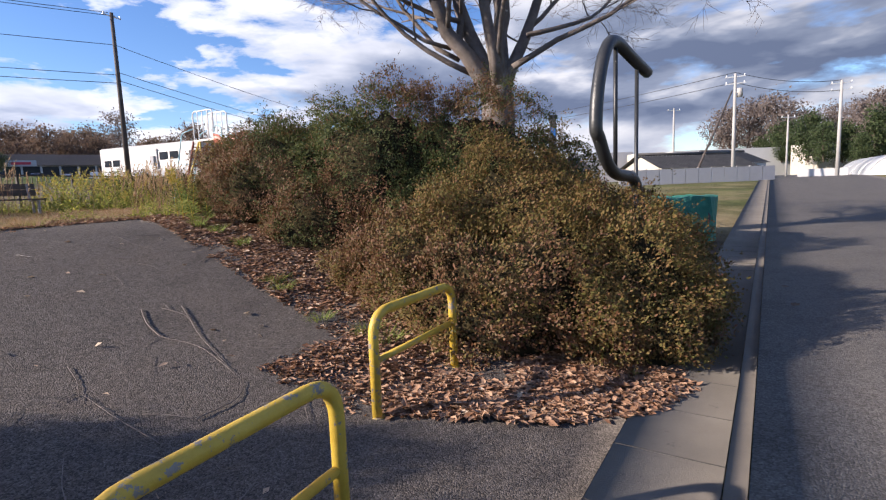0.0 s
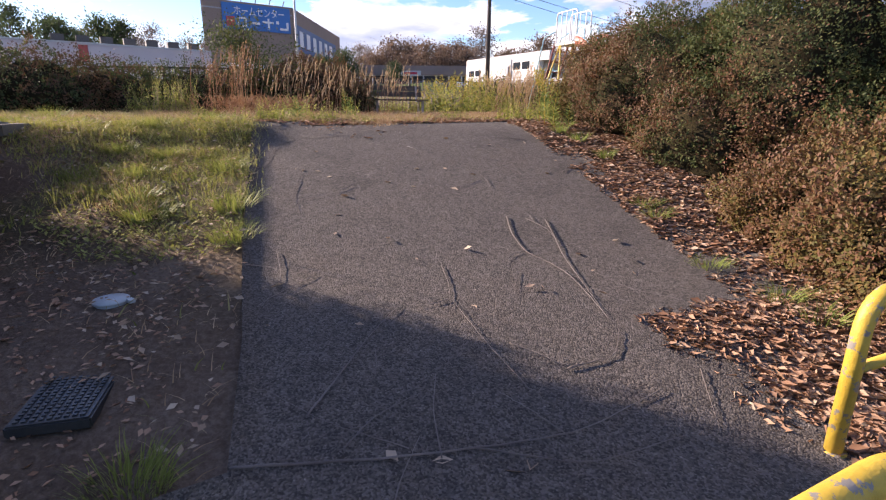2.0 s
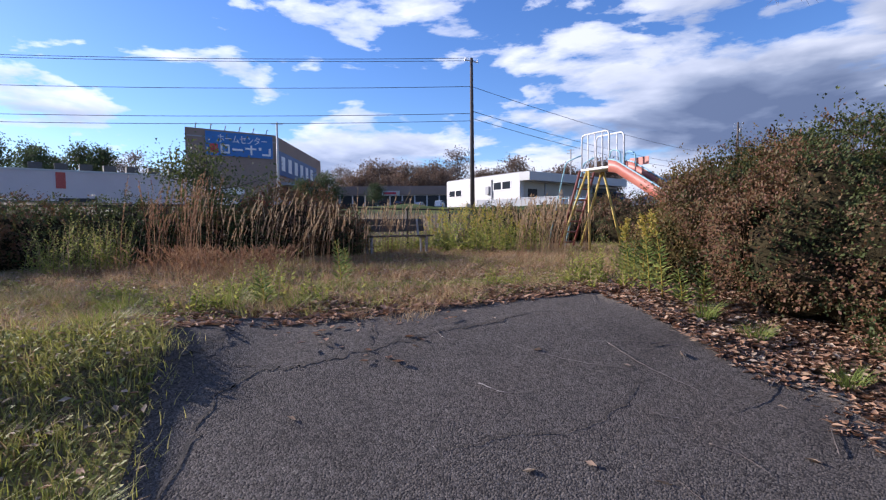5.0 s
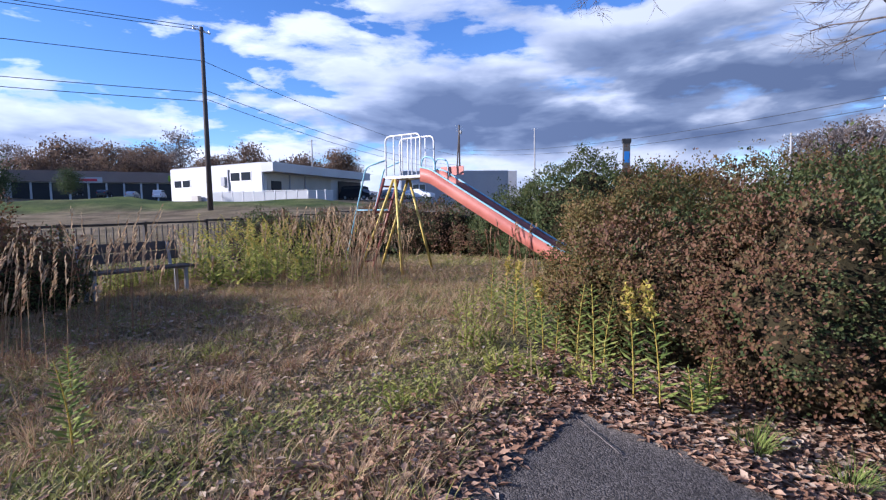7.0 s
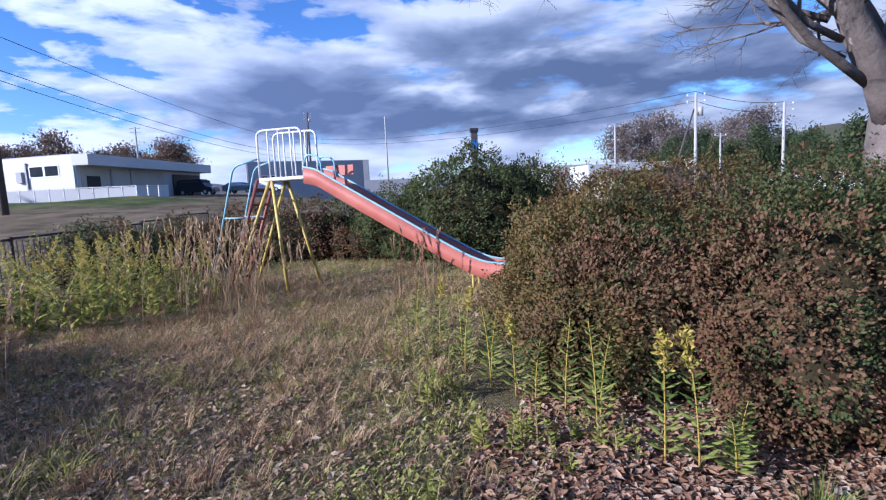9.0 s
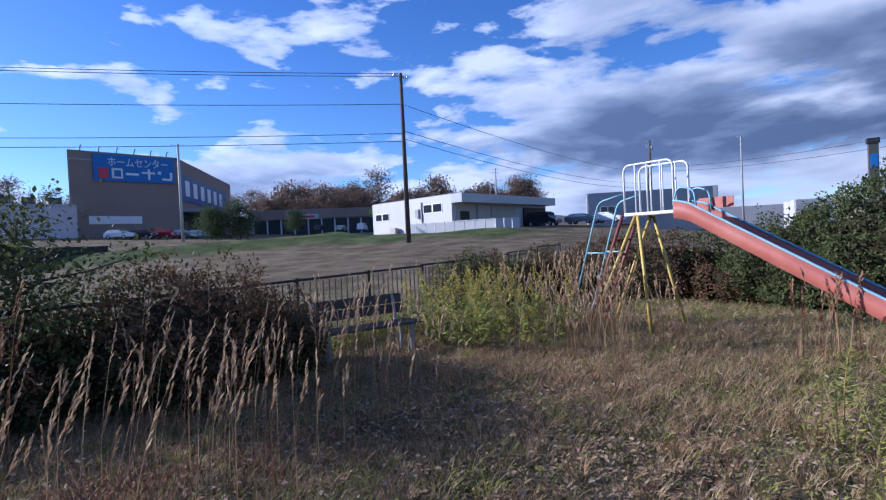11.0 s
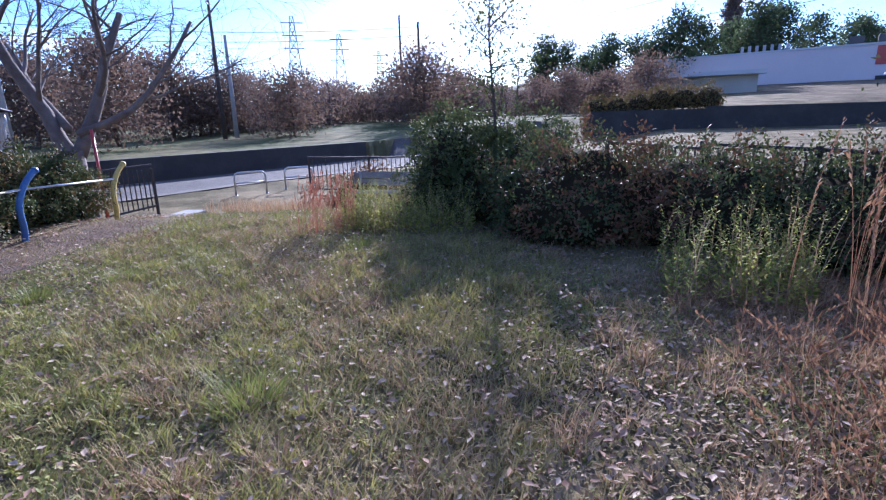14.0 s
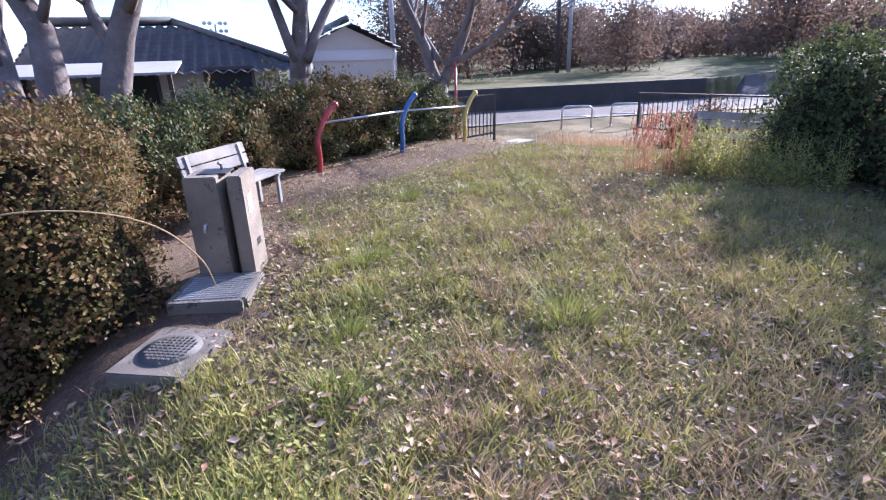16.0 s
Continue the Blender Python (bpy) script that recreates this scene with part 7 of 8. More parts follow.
def store():
    # the home centre: a tall tan block with its sign
    A, B, C = (-101.3, 60.9), (-95.5, 77.5), (-122.0, 116.0)
    Dd = (-131.0, 98.0)
    root, o = building("home_centre", [A, B, C, Dd], 6.5, 21.6, "tan", "tall tan windowless home centre block with a blue sign", "grey_wall")
    on_wall("upper_band", A, B, 0.0, 1.0, 19.9, 20.15, 0.2, 0.1, "grey_wall", root, o)
    sg = on_wall("sign_board", A, B, 0.2, 0.97, 16.4, 21.2, 0.32, 0.24, "sign_blue", root, o, "blue shop sign with white lettering")
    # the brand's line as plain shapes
    for k, (w, hgt, dz) in enumerate(((0.09, 0.35, 1.5), (0.02, 1.9, 0.0), (0.09, 0.35, 0.0))):
        on_wall("sign_mark", A, B, 0.36, 0.36 + w, 16.9 + dz, 16.9 + dz + hgt, 0.5, 0.08, "letter", root, o)
    on_wall("sign_mark", A, B, 0.445, 0.46, 16.9, 18.7, 0.5, 0.08, "letter", root, o)
    on_wall("sign_mark", A, B, 0.49, 0.61, 17.6, 18.0, 0.5, 0.08, "letter", root, o)
    on_wall("sign_mark", A, B, 0.64, 0.77, 18.0, 18.35, 0.5, 0.08, "letter", root, o)
    on_wall("sign_mark", A, B, 0.70, 0.72, 16.9, 18.9, 0.52, 0.08, "letter", root, o)
    on_wall("sign_mark", A, B, 0.80, 0.83, 18.0, 18.6, 0.5, 0.08, "letter", root, o)
    on_wall("sign_mark", A, B, 0.84, 0.94, 16.9, 17.3, 0.5, 0.08, "letter", root, o)
    on_wall("sign_mark", A, B, 0.92, 0.945, 17.3, 18.5, 0.5, 0.08, "letter", root, o)
    on_wall("sign_mark", A, B, 0.24, 0.33, 16.9, 18.7, 0.5, 0.08, "sign_red", root, o)
    writing("sign_lettering", "ホームセンター", A, B, 0.33, 0.90, 19.15, 20.75, 0.5, root, o)
    for k in range(6):
        p = np.array(A) + (np.array(B) - np.array(A)) * (0.1 + 0.16 * k)
        tube_part("sign_lamp", [(np.array([(p[0] - o[0], p[1] - o[1], 15.1), (p[0] - o[0] + 0.9, p[1] - o[1] - 0.4, 15.9), (p[0] - o[0] + 1.3, p[1] - o[1] - 0.5, 15.8)]), 0.09)], M["iron"], root, sides=5)
    on_wall("banner", A, B, 0.14, 0.62, 8.6, 10.0, 0.25, 0.1, "white", root, o)
    on_wall("side_sign", B, C, 0.02, 0.85, 13.3, 18.6, 0.3, 0.2, "sign_navy", root, o, "dark blue sign with white marks")
    for k in range(6):
        on_wall("side_mark", B, C, 0.08 + 0.12 * k, 0.14 + 0.12 * k, 14.4, 17.6, 0.45, 0.06, "letter", root, o)
    on_wall("canopy", B, C, 0.05, 0.8, 11.0, 11.6, 2.0, 3.6, "grey_wall", root, o)
    # Flat panel on a whole wall; the entrance's inner shade is its colour.
    on_wall("entrance", B, C, 0.0, 0.8, 5.5, 10.9, 0.2, 0.1, "dark", root, o)
    # the long pale store to its left
    P, Q = (-115.0, 8.0), (-98.5, 60.0)
    root, o = building("long_store", [P, Q, (-125, 74), (-150, 20)], 4.5, 11.6, "pink", "long low store with a pale pinkish wall", "grey_wall")
    for k in range(7):
        s = 0.55 + 0.065 * k
        on_wall("roof_unit", P, Q, s, s + 0.035, 11.6, 13.1, -3.0, 1.4, "iron", root, o)
    for k in range(7):
        s = 0.28 + 0.02 * k
        on_wall("roof_vent", P, Q, s, s + 0.008, 11.6, 12.9, -2.0, 0.4, "grey_wall", root, o)
    on_wall("door", P, Q, 0.615, 0.64, 8.6, 11.3, 0.2, 0.1, "post_red", root, o)
    on_wall("opening", P, Q, 0.62, 0.72, 5.0, 7.0, 0.2, 0.1, "dark", root, o)
    on_wall("eave_band", P, Q, 0.0, 1.0, 11.45, 11.75, 0.2, 0.2, "wall_white", root, o)
    root, o = building("low_annex", [(-86, 8.5), (-84, 20.5), (-92, 21), (-94, 9)], 4.2, 7.2, "beige", "low annex with a flat overhanging roof", "grey_wall")
    on_wall("eave_band", (-86, 8.5), (-84, 20.5), -0.08, 1.08, 6.9, 7.4, 0.8, 1.4, "wall_white", root, o)
    # the wide shop in the back
    Y0, Y1 = (-112, 112.5), (-70, 143)
    root, o = building("supermarket", [Y0, Y1, (-90, 170), (-132, 140)], 7.0, 13.0, "beige", "wide low supermarket with a tan parapet and dark glass front", "grey_wall")
    on_wall("parapet", Y0, Y1, 0, 1, 10.6, 13.2, 0.6, 0.8, "tan", root, o)
    on_wall("shop_front", Y0, Y1, 0.02, 0.98, 6.0, 10.4, 0.3, 0.1, "dark", root, o)
    for k in range(14):
        on_wall("pillar", Y0, Y1, 0.02 + 0.07 * k, 0.028 + 0.07 * k, 6.0, 10.6, 0.5, 0.2, "wall_white", root, o)
    on_wall("sign_mark", Y0, Y1, 0.63, 0.80, 11.0, 12.4, 1.1, 0.1, "sign_green", root, o)
    on_wall("sign_board", Y0, Y1, 0.25, 0.36, 10.4, 11.8, 1.1, 0.1, "wall_white", root, o)
    on_wall("sign_mark", Y0, Y1, 0.27, 0.34, 10.8, 11.4, 1.2, 0.1, "sign_red", root, o)


store()


def white_building():
    A, B, C = (-42.9, 65.2), (-28.7, 59.0), (-22.8, 78.8)
    root, o = building("white_building", [A, B, C, (-37.5, 85)], 3.7, 7.9, "wall_white", "single-storey white panelled building with sliding windows", "grey_wall", 0.1)
    for s0, s1 in ((0.04, 0.24), (0.68, 0.9)):
        window_on(A, B, s0, s1, 5.6 if s0 < 0.5 else 6.0, 6.6 if s0 < 0.5 else 7.1, root, o)
    for s in (0.30, 0.50, 0.58):
        on_wall("outdoor_unit", A, B, s, s + 0.07, 3.6, 4.6, 0.6, 0.5, "beige", root, o)
    on_wall("downpipe", A, B, 0.66, 0.67, 3.6, 7.4, 0.25, 0.12, "grey_wall", root, o)
    on_wall("meter_box", A, B, 0.60, 0.64, 5.6, 6.6, 0.3, 0.3, "grey_wall", root, o)
    on_wall("eave_band", B, C, -0.02, 1.0, 6.9, 7.9, 0.9, 1.6, "wall_white", root, o)
    on_wall("veranda_wall", B, C, 0.02, 0.62, 3.6, 6.8, 0.18, 0.06, "beige", root, o)
    on_wall("door", B, C, 0.05, 0.13, 3.6, 6.0, 0.26, 0.06, "dark", root, o)
    for s in (0.2, 0.34):
        on_wall("pipe", B, C, s, s + 0.008, 3.6, 6.8, 0.3, 0.1, "grey_wall", root, o)
    on_wall("dark_bay", B, C, 0.70, 0.98, 3.6, 6.6, 0.26, 0.1, "dark", root, o)
    # white rails of the ramp in front
    p0, p1, p2 = (-33.5, 57.0), (-22.6, 55.6), (-20.7, 58.2)
    for a, b, n in ((p0, p1, 9), (p1, p2, 3)):
        a, b = np.array(a), np.array(b)
        for k in range(n):
            q, q2 = a + (b - a) * k / n, a + (b - a) * (k + 1) / n
            z = Hs(*q)
            r = thing("white_railing", (q[0], q[1], z - 0.1), "white painted steel railing panel", "railing", "white railing by the white building", rz=math.degrees(math.atan2(b[1] - a[1], b[0] - a[0])))
            W = float(np.linalg.norm(q2 - q))
            one_box("post", (0, 0, 0.65), (0.07, 0.07, 1.3), M["white"], r)
            one_box("rail", (W / 2, 0, 1.25), (W, 0.06, 0.06), M["white"], r)
            one_box("mesh_panel", (W / 2, 0, 0.62), (W - 0.15, 0.02, 1.1), M["wall_white"], r)
    root, o = building("grey_warehouse", [(-17.5, 84), (-1.0, 88), (-3, 104), (-20, 100)], 3.6, 8.6, "grey_wall", "low grey warehouse with a flat roof", "grey_wall")
    window_on((-17.5, 84), (-1.0, 88), 0.1, 0.22, 5.2, 6.6, root, o)
    root, o = building("white_shop", [(14, 116), (30, 118), (30, 128), (14, 126)], 3.0, 7.0, "wall_white", "distant white shop with a flat roof", "grey_wall")
    root, o = building("green_warehouse", [(2, 150), (24, 150), (24, 165), (2, 165)], 3.0, 7.5, "grey_wall", "distant pale grey flat-roofed warehouse", "grey_wall")
    for k, (bx, by, bw, bh) in enumerate(((-18, 175, 12, 8), (36, 150, 18, 8), (52, 140, 14, 7), (64, 118, 14, 6), (-2, 190, 9, 14), (75, 105, 16, 6), (44, 100, 12, 5))):
        building("distant_house", [(bx, by), (bx + bw, by), (bx + bw, by + 8), (bx, by + 8)], 2.0, 2.0 + bh, ("wall_white", "grey_wall", "beige")[k % 3], "small distant pale building", "grey_wall")
    t = thing("blue_sign_tower", (21.2, 101.5, 2.5), "distant slim dark sign tower", "sign")
    one_box("shaft", (0, 0, 5.8), (1.2, 0.6, 11.6), M["iron"], t)
    one_box("cap", (0, 0, 11.9), (1.5, 0.8, 0.8), M["dark"], t)
    one_box("panel", (0, -0.34, 9.0), (0.9, 0.06, 2.0), M["sign_blue"], t)


white_building()


def car(x, y, z, rz, paint, label, van=False):
    root = thing("car", (x, y, z), label, "car", "parked cars", rz=rz)
    L, W, Ht = (4.6, 1.75, 1.85) if van else (4.3, 1.7, 1.45)
    prof = [(-L / 2, 0.35), (-L / 2, 0.85), (-L / 2 + 0.12, 1.0), (-L / 2 + (0.25 if van else 0.7), Ht - 0.08), (-L / 2 + (0.6 if van else 1.1), Ht), (L / 2 - (1.5 if van else 1.9), Ht), (L / 2 - (0.85 if van else 1.1), 1.02), (L / 2 - 0.15, 0.85), (L / 2, 0.6), (L / 2, 0.32)]
    bm = bmesh.new()
    a = [bm.verts.new((px, -W / 2 * (0.86 if pz > 1.05 else 1), pz)) for px, pz in prof]
    b = [bm.verts.new((px, W / 2 * (0.86 if pz > 1.05 else 1), pz)) for px, pz in prof]
    n = len(prof)
    for i in range(n):
        bm.faces.new((a[i], a[(i + 1) % n], b[(i + 1) % n], b[i]))
    bm.faces.new(a[::-1]), bm.faces.new(b)
    part("body", bm, M[paint], root)
    for s in (-1, 1):
        one_box("side_window", (-0.25 if van else -0.2, s * W * 0.452, Ht - 0.36), (L * (0.62 if van else 0.45), 0.03, 0.4), M["glass"], root)
        for px in (-L * 0.31, L * 0.31):
            m = Matrix.Translation((px, s * (W / 2 - 0.08), 0.32)) @ Matrix.Rotation(radians(90), 4, "X")
            bm = bmesh.new()
            bmesh.ops.create_cone(bm, cap_ends=True, segments=18, radius1=0.32, radius2=0.32, depth=0.2, matrix=m)
            w = part("wheel", bm, M["tyre"], root)
            bm = bmesh.new()
            bmesh.ops.create_cone(bm, cap_ends=True, segments=12, radius1=0.19, radius2=0.19, depth=0.22, matrix=m)
            part("rim", bm, M["steel"], w)
        one_box("headlight", (L / 2 - 0.06, s * W * 0.36, 0.7), (0.1, 0.3, 0.14), M["white"], root)
        one_box("tail_light", (-L / 2 + 0.03, s * W * 0.42, 0.9), (0.08, 0.16, 0.25), M["car_red"], root)
    one_box("windscreen", (L / 2 - (1.2 if van else 1.55), 0, Ht - 0.38), (0.05, W * 0.8, 0.5), M["glass"], root, m=None)


car(-21.6, 72.5, 4.0, -18, "car_black", "black people carrier parked by the white building", True)
car(-17.6, 78.0, 4.1, -18, "car_silver", "silver car parked by the white building")
car(-14.2, 79.5, 4.1, -18, "car_white", "white car parked by the white building")
r_ = np.random.default_rng(5)
for k in range(7):
    cx, cy = -84.5 + 0.4 * k, 58 + 3.4 * k
    car(cx, cy, Hs(cx, cy) + 0.1, 10 + r_.random() * 8, ("car_black", "car_white", "car_silver", "car_red")[(k * 3 + 1) % 4], "parked car before the store", k in (2, 5))
for k in range(9):
    cx, cy = -88 + 4.2 * k, 104 + 2.8 * k
    car(cx, cy, Hs(cx, cy) + 1.2, 110, ("car_black", "car_black", "car_silver", "car_white")[k % 4], "parked car before the supermarket", k % 3 == 0)


def gable(name, a, b, depth, z0, eave, ridge, mat, label, roofmat="roof_tile", over=0.45, hip=0.0):
    """A house: a to b is its near wall, with the ridge along it."""
    a, b = np.array(a, float), np.array(b, float)
    L = float(np.linalg.norm(b - a))
    yaw = math.degrees(math.atan2(b[1] - a[1], b[0] - a[0]))
    root = thing(name, (a[0], a[1], z0), label, "house", rz=yaw)
    for nm, c, s in (("wall", (L / 2, 0, (eave - z0) / 2), (L, 0.2, eave - z0)), ("wall", (L / 2, depth, (eave - z0) / 2), (L, 0.2, eave - z0)),
                     ("wall", (0.1, depth / 2, (eave - z0) / 2), (0.2, depth - 0.2, eave - z0)), ("wall", (L - 0.1, depth / 2, (eave - z0) / 2), (0.2, depth - 0.2, eave - z0))):
        one_box(nm, c, s, M[mat], root)
    for x0 in ((0.0, L - 0.2) if not hip else (L - 0.2,)):
        bm = bmesh.new()
        v = [bm.verts.new((x0 + dx, yy, zz)) for dx in (0, 0.2) for yy, zz in ((0, eave - z0), (depth, eave - z0), (depth / 2, ridge - z0 - 0.1))]
        bm.faces.new(v[:3]), bm.faces.new(v[3:][::-1])
        for i in range(3):
            bm.faces.new((v[i], v[(i + 1) % 3], v[3 + (i + 1) % 3], v[3 + i]))
        part("gable", bm, M[mat], root)
    for side in (0, 1):
        rise, run = ridge - eave, depth / 2
        n = max(6, int(run / 0.26))
        m = max(6, int((L + 2 * over) / 0.28))
        k = n + 2
        u = np.linspace(-over, L + over, m * 4 + 1)
        wave = 0.04 * np.sin(np.arange(len(u)) * np.pi / 2)
        V, F = [], []
        for i in range(n + 1):
            for e in (0, 1):
                t = (i + e) / n - 0.12
                if i + e > n:
                    continue
                yy = run * t if side == 0 else depth - run * t
                zz = eave - z0 + rise * t + 0.06 + (0.06 if e == 0 else 0.0)
                uu = np.clip(u, -over + (hip + over) * max(t, 0), None) if hip else u
                V.append(np.stack([uu, np.full_like(u, yy), zz + wave], 1))
        q, c = len(V), len(u)
        V = np.concatenate(V)
        i = (np.arange(q - 1)[:, None] * c + np.arange(c - 1)[None, :]).ravel()
        F = np.stack([i, i + 1, i + c + 1, i + c], -1)
        mpart("roof", raw_mesh("roof", V, F, M[roofmat]), root,)
    if hip:
        rows_, cols = 14, 49
        tt, vv = np.meshgrid(np.linspace(-0.12, 1, rows_), np.linspace(0, 1, cols), indexing="ij")
        step = 0.03 * (1 - (tt * 12 % 1))
        yy = depth / 2 + (vv - 0.5) * depth * (1 - tt)
        V = np.stack([-over + (hip + over) * np.clip(tt, 0, 1) + 0.3 * np.minimum(tt, 0), yy, eave - z0 + (ridge - eave) * tt + 0.06 + step + 0.028 * np.sin(vv * 60)], -1).reshape(-1, 3)
        i = (np.arange(rows_ - 1)[:, None] * cols + np.arange(cols - 1)[None, :]).ravel()
        mpart("roof", raw_mesh("roof", V, np.stack([i, i + 1, i + cols + 1, i + cols], -1), M[roofmat]), root)
        tube_part("hip_tile", [(np.array([(-over, yy0, eave - z0 + 0.1), (hip, depth / 2, ridge - z0 + 0.12)]), 0.1) for yy0 in (-0.1, depth + 0.1)], M[roofmat], root)
    tube_part("ridge_tile", [(np.array([(-over if not hip else hip, depth / 2, ridge - z0 + 0.12), (L + over, depth / 2, ridge - z0 + 0.12)]), 0.13)], M[roofmat], root)
    return root, L


# the shed with its gable towards the park, and the tiled house
shed, L_ = gable("shed", (-17.3, -12.3), (-18.6, -16.6), 3.4, 1.2, 3.15, 4.0, "beige", "small beige shed with a tiled gable roof", "roof_tile", 0.35)
one_box("white_band", (-0.02, 1.7, 1.75), (0.06, 3.3, 0.35), M["wall_white"], shed)
tube_part("gutter_pipe", [(bend([(-0.12, 0.0, 1.95), (-0.12, -0.05, 1.7), (-0.12, 0.05, 1.5), (-0.12, 0.05, 0.0)], 0.08), 0.04)], M["steel"], shed)
house, L_ = gable("tiled_house", (-13.4, -14.6), (-5.0, -17.2), 6.0, 1.2, 2.6, 3.85, "beige", "single-storey house with a dark glazed tile roof, hipped at the end", "roof_tile", 0.6, 2.6)
for x_, w_ in ((1.2, 1.2), (3.6, 1.6), (6.2, 1.4)):
    f_ = one_box("window", (x_, 6.12, 0.95), (w_, 0.08, 1.1), M["wood_dark"], house)
    one_box("pane", (x_, 6.17, 0.95), (w_ - 0.15, 0.03, 0.95), M["glass"], f_)
one_box("lean_to_roof", (4.6, 6.9, 1.62), (4.8, 1.7, 0.05), M["pole_grey"], house, "pale corrugated lean-to roof", m=Matrix.Rotation(radians(-8), 4, "X") @ Matrix.Translation((0, 0.1, 0.9)))
for x_ in (2.4, 6.8):
    one_box("porch_post", (x_, 7.5, 0.75), (0.09, 0.09, 1.5), M["wood_dark"], house)
dish = thing("satellite_dish", (-12.2, -8.5, 2.6), "white satellite dish on the eaves of the tiled house", "satellite dish")
bm = bmesh.new()
bmesh.ops.create_uvsphere(bm, u_segments=18, v_segments=10, radius=0.4)
bmesh.ops.delete(bm, geom=[v for v in bm.verts if v.co.z > -0.24], context="VERTS")
bmesh.ops.transform(bm, matrix=Matrix.Rotation(radians(70), 4, "X") @ Matrix.Translation((0, 0, 0.3)), verts=bm.verts)
part("dish", bm, M["white"], dish)
tube_part("arm", [(np.array([(0, 0, 0), (0, -0.1, -0.45), (0, -0.2, -0.6)]), 0.02)], M["steel"], dish)
root, o = building("white_house", [(-1.0, -12.5), (-6.0, -11.0), (-8.5, -19.0), (-3.0, -20.0)], 1.2, 6.2, "wall_white", "two-storey white house behind the trees", "roof_tile")

# houses and fence beyond the street
for k in range(12):
    a = np.array([12.5 + k * 0.98, 37.2 + 0.09 * k])
    p_ = thing("fence_board_panel", (a[0], a[1], 1.2), "pale grey board fence panel", "fence", "board fence along the field", rz=5)
    one_box("board", (0.48, 0, 0.55), (0.94, 0.04, 1.1), M["grey_wall"], p_)
    one_box("post", (0, 0.03, 0.58), (0.07, 0.07, 1.16), M["pole_grey"], p_)
gable("tiled_house", (18.0, 43.0), (26.5, 45.0), 6, 1.3, 2.5, 3.7, "beige", "low house with a dark roof beyond the street")
gable("tiled_house", (26.0, 48.0), (31.0, 50.5), 5, 1.3, 2.9, 4.0, "wall_white", "white walled house with a dark roof")
gable("brown_shed", (8.5, 56.0), (16.0, 58.0), 5, 1.3, 3.0, 4.2, "tan", "brown shed among bare trees")
lw = thing("low_wall", (31.5, 46.2, 1.3), "low white block wall by the street", "wall", rz=-25)
one_box("wall", (1.6, 0, 0.35), (3.6, 0.15, 0.75), M["wall_white"], lw)
gh = thing("greenhouse", (36.5, 41.0, 1.0), "long rounded greenhouse covered with white film", "greenhouse", rz=-30)
u_ = np.linspace(0, np.pi, 25)
ring = np.stack([2.6 * np.cos(u_), 0 * u_, 2.0 * np.sin(u_)], 1)
V = np.concatenate([ring + np.array([0, yy, 0]) for yy in np.linspace(0, 16, 9)])
i = (np.arange(8)[:, None] * 25 + np.arange(24)[None, :]).ravel()
mpart("film_cover", raw_mesh("film_cover", V, [np.stack([i, i + 1, i + 26, i + 25], -1), np.array([[*range(25)][::-1]])], M["film"], True), gh)
for k in range(5):
    tube_part("hoop", [(ring * 1.01 + np.array([0, k * 4.0, 0]), 0.03)], M["steel"], gh)

# retaining walls
def dark_wall(pts, z0, z1, label):
    for (a, b) in zip(pts, pts[1:]):
        w = wall_panel("retaining_wall", a[:2], b[:2], min(a[2], b[2]) - 0.6, max(a[3], b[3]), 0.35, "darkwall", None, "", "structure")
        tagged(w, label)


dark_wall([(-16.6, -13.85, 0.2, 1.5), (-20.0, -12.6, 0.2, 1.5), (-25.8, -10.4, 0.2, 1.5), (-32.2, -8.2, 0.3, 1.5)], 0, 1.5, "dark mossy retaining wall along the lower street")
dark_wall([(-52.0, 1.9, 0.8, 2.76), (-52.0, 11.0, 0.9, 2.8), (-52.0, 23.5, 1.1, 2.95), (-52.0, 35.0, 1.2, 3.7)], 0, 3, "dark retaining wall across the field")
strip("lower_road", [(-15.0, -9.0), (-22.0, -6.9), (-30.0, -3.0), (-50.0, 2.0)], [(-18.5, -12.4), (-25.6, -10.0), (-33.0, -7.6), (-52.0, -5.0)], M["road"], 0.03, 6, 0.8, label="grey lower street")
cs = thing("concrete_threshold", (-14.9, -3.5, Hs(-14.9, -3.5)), "concrete slab at the lower gate", "slab", rz=10)
one_box("slab", (0, 0, 0.0), (1.1, 0.5, 0.1), M["concrete"], cs, bevel=0.01)
for k in range(6):
    x_, y_ = -54.8, 2.6 + 1.75 * k
    z_ = Hs(-56, y_) + 0.15
    sh = shrub("clipped_shrub", [(x_, y_, z_, 1.3, 1.25, 1.85)], 170, 0.13, [("leaf_olive", 1)], "rounded clipped shrub above the retaining wall", seed=50 + k, group="clipped shrubs on the wall", low=-0.5)
    one_box("stem", (0, 0, 0.1), (0.15, 0.15, 1.2), M["twig"], sh)

# ---- twigs and cracks on the asphalt ----
def on_path(x, y, lift=0.045):
    return (x, y, Hs(x, y) + lift)


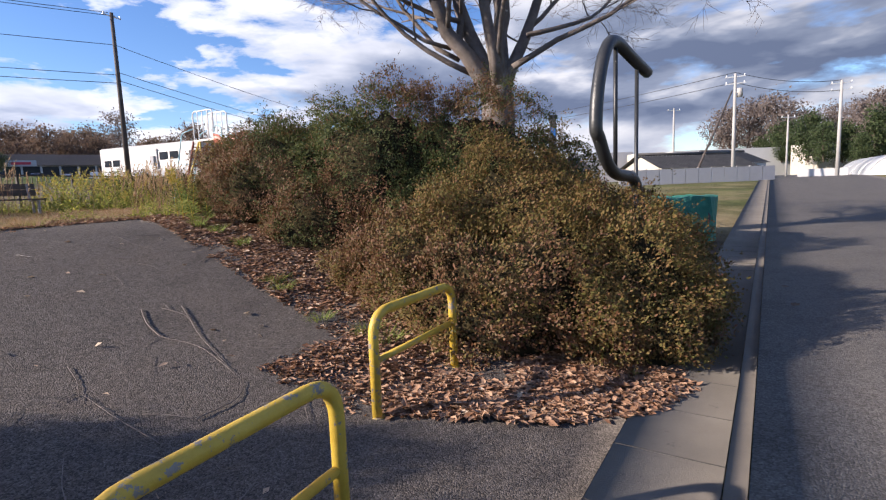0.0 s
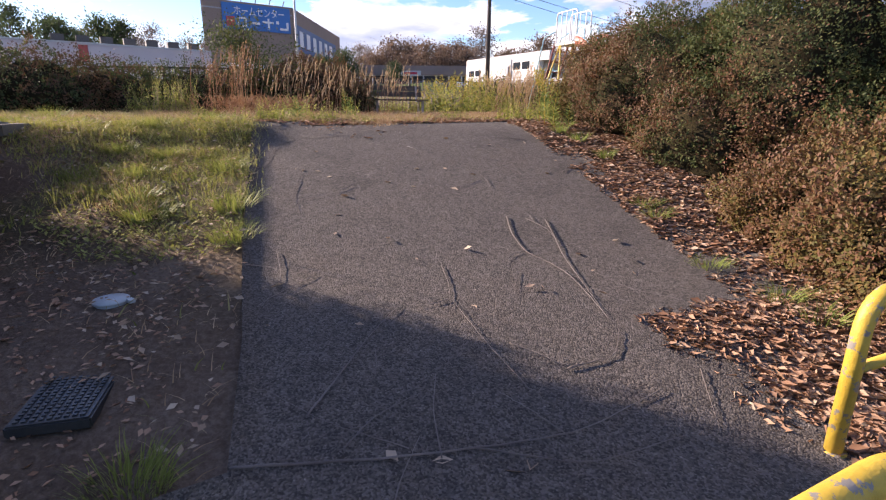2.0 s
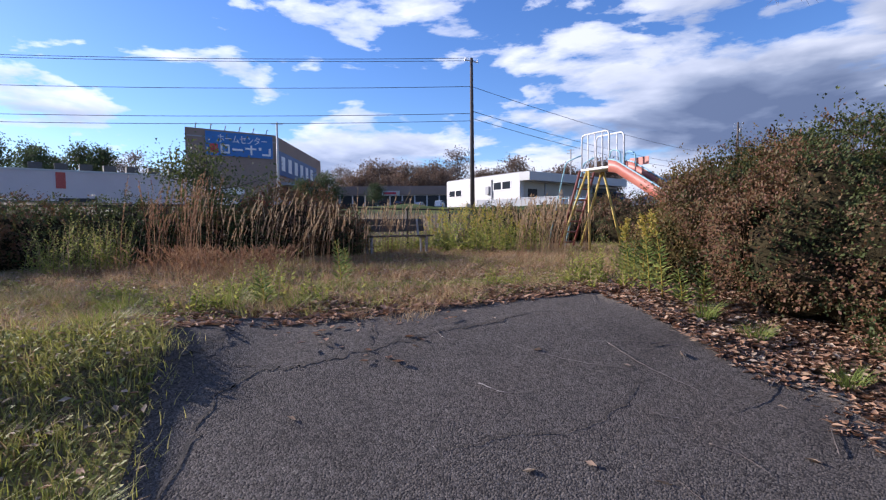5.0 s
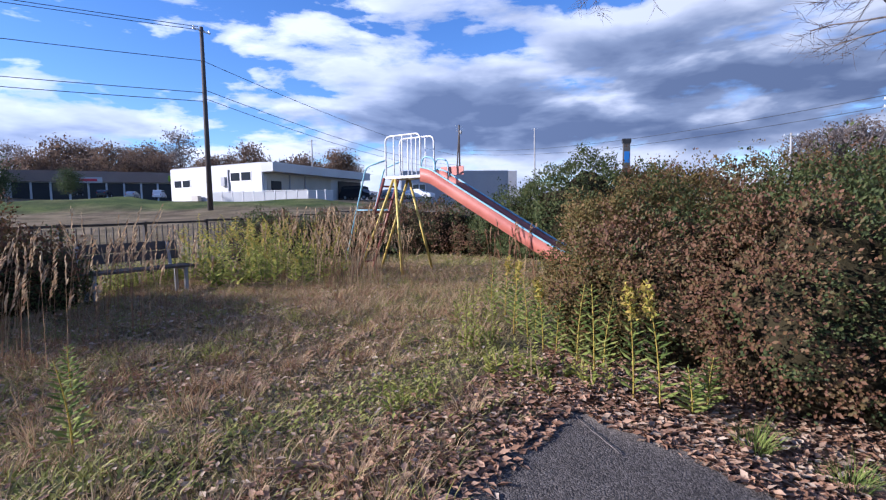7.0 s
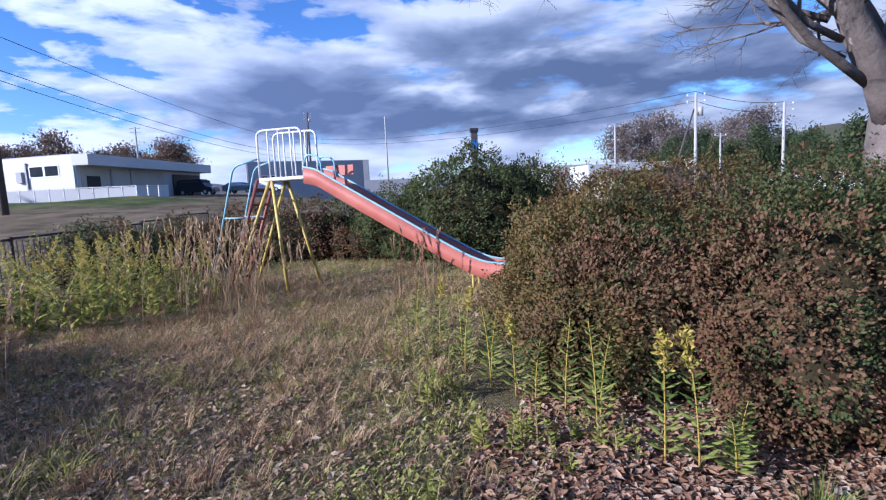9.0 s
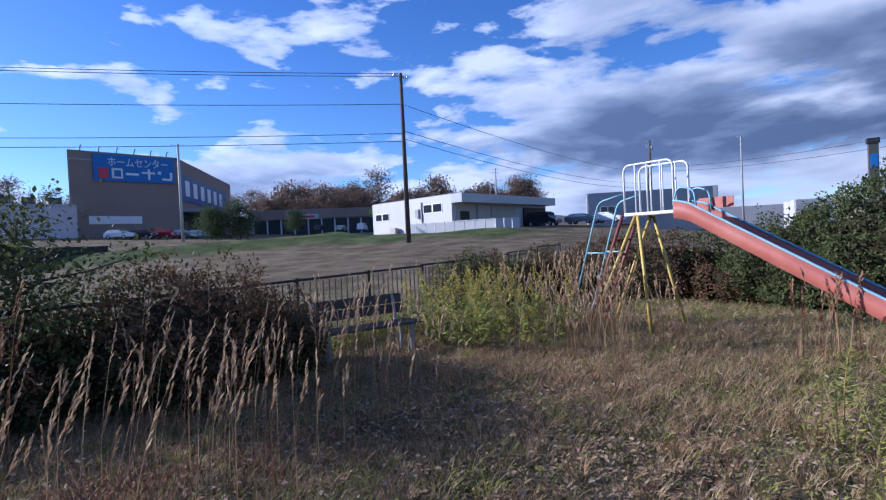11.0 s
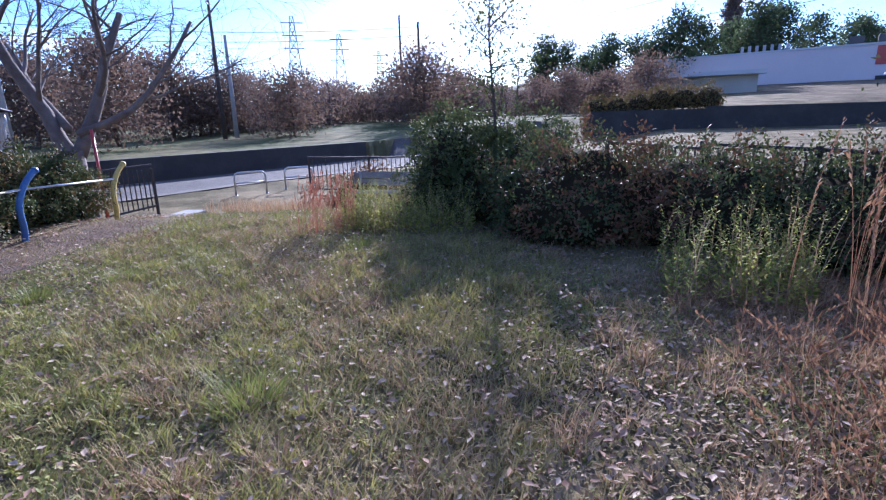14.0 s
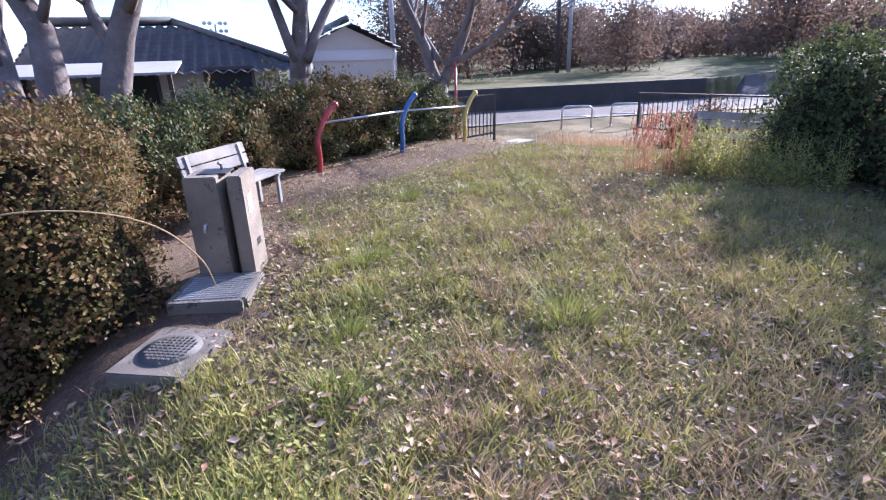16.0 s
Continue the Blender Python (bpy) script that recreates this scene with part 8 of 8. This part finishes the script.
def stick(pts, r, label="thin curved dead twig on the asphalt"):
    P = np.array([on_path(*p) for p in pts])
    o = P[0].copy()
    t = np.linspace(0, len(P) - 1, 8 * len(P))
    Q = np.stack([np.interp(t, np.arange(len(P)), P[:, k]) for k in range(3)], 1)
    for _ in range(8):
        Q[1:-1] = (Q[:-2] + Q[2:] + 2 * Q[1:-1]) / 4
    Q[:, 2] += 0.004 * np.abs(np.sin(np.arange(len(Q)) * 0.7))
    r = r * 0.62
    root = thing("twig", tuple(o), label, "twig", "dead twigs on the asphalt")
    tube_part("stem", [(Q - o, np.linspace(r, r * 0.35, len(Q)))], M["bark"], root, sides=5)


stick([(-2.69, 4.38), (-2.50, 4.12), (-2.28, 3.92), (-2.08, 3.88), (-1.90, 3.80), (-1.70, 3.62), (-1.50, 3.42)], 0.0075)
stick([(-2.42, 4.54), (-2.25, 4.33), (-2.05, 4.05), (-1.85, 3.82), (-1.64, 3.58)], 0.007)
stick([(-2.55, 4.52), (-2.45, 4.42)], 0.006)
stick([(-2.21, 1.54), (-1.79, 1.93), (-1.45, 2.30), (-1.28, 2.52), (-1.10, 2.99)], 0.009, "long dark dead branch lying across the ramp")
stick([(-1.60, 2.15), (-1.20, 2.35), (-0.95, 2.75)], 0.007)
stick([(-2.20, 1.88), (-2.28, 2.12), (-2.40, 2.45), (-2.48, 2.78)], 0.008)
stick([(-1.96, 1.85), (-1.99, 2.04), (-1.94, 2.26)], 0.007)
stick([(-1.61, 1.71), (-1.70, 1.86), (-1.78, 2.08)], 0.006)
stick([(-1.5, 2.85), (-1.35, 3.1), (-1.42, 3.35)], 0.007)
stick([(-2.60, 3.35), (-2.42, 3.18), (-2.25, 2.96)], 0.005)
rs = np.random.default_rng(21)
for k in range(46):
    for _ in range(20):
        x_, y_ = rs.uniform(-5.6, 0.3), rs.uniform(1.2, 7.2)
        if inside_poly(np.array([x_]), np.array([y_]), PATH_POLY)[0]:
            break
    a_, l_ = rs.random() * 6.28, rs.uniform(0.08, 0.42)
    b_ = a_ + rs.normal() * 0.5
    stick([(x_, y_), (x_ + math.cos(a_) * l_, y_ + math.sin(a_) * l_), (x_ + math.cos(a_) * l_ + math.cos(b_) * l_, y_ + math.sin(a_) * l_ + math.sin(b_) * l_)], rs.uniform(0.003, 0.006))


def crack(pts, w, seed):
    """A ragged crack filled with grit: a thin dark strip just above the asphalt."""
    r = np.random.default_rng(seed)
    P = np.array(pts, float)
    t = np.linspace(0, len(P) - 1, 22 * (len(P) - 1))
    Q = np.stack([np.interp(t, np.arange(len(P)), P[:, k]) for k in range(2)], 1)
    j = np.cumsum(r.normal(size=Q.shape) * 0.012, 0)
    Q += (j - np.linspace(0, 1, len(Q))[:, None] * j[-1]) + r.normal(size=Q.shape) * 0.006
    T = np.gradient(Q, axis=0)
    N = np.stack([-T[:, 1], T[:, 0]], 1) / (np.linalg.norm(T, axis=1)[:, None] + 1e-9)
    ww = w * (0.4 + 1.0 * r.random(len(Q)))[:, None]
    A, B = Q - N * ww, Q + N * ww
    V = np.concatenate([np.column_stack([A, H(A[:, 0], A[:, 1]) + 0.040]), np.column_stack([B, H(B[:, 0], B[:, 1]) + 0.040])])
    n = len(Q)
    i = np.arange(n - 1)
    mpart("crack", raw_mesh("crack", V, np.stack([i, i + 1, n + i + 1, n + i], -1), M["grit"]), bpy.data.objects["path"], "gritty crack in the asphalt")


crack([(-5.0, 3.75), (-5.49, 4.32), (-5.55, 4.63), (-5.41, 4.83), (-5.22, 5.24), (-5.09, 5.56), (-4.82, 6.09), (-4.55, 6.6)], 0.007, 1)
crack([(-5.55, 4.63), (-5.75, 4.55), (-5.86, 4.26)], 0.004, 2)
crack([(-5.8, 4.25), (-5.89, 4.56), (-6.0, 4.8)], 0.012, 3)
crack([(-5.22, 5.24), (-5.4, 5.5), (-5.6, 5.7)], 0.004, 4)
crack([(-4.3, 4.6), (-3.9, 5.2), (-3.7, 5.9)], 0.004, 6)

cane = thing("dead_cane", (-5.95, 1.85, 2.1), "long pale dead cane arching out of the azalea", "branch")
P_ = np.array([(-5.95, 1.85, 2.02), (-6.25, 1.95, 2.08), (-6.6, 1.95, 2.02), (-6.9, 1.85, 1.85), (-7.1, 1.75, 1.55), (-7.15, 1.68, 1.34)]) - np.array([-5.95, 1.85, 2.1])
tube_part("stem", [(bend(P_, 0.2, 5), 0.0045)], M["drygrass"], cane, sides=6)

for tx, ty, th in ((-1.75, 5.3, 0.13), (-1.9, 5.5, 0.12), (-1.2, 4.6, 0.12), (-0.75, 4.35, 0.14), (-3.2, 7.1, 0.14), (-2.7, 6.7, 0.12), (-3.55, 7.3, 0.15), (-0.55, 4.2, 0.16)):
    tuft(tx, ty, 130, th, 0.09, "leaf_bright", "small green weed growing through the fallen leaves")
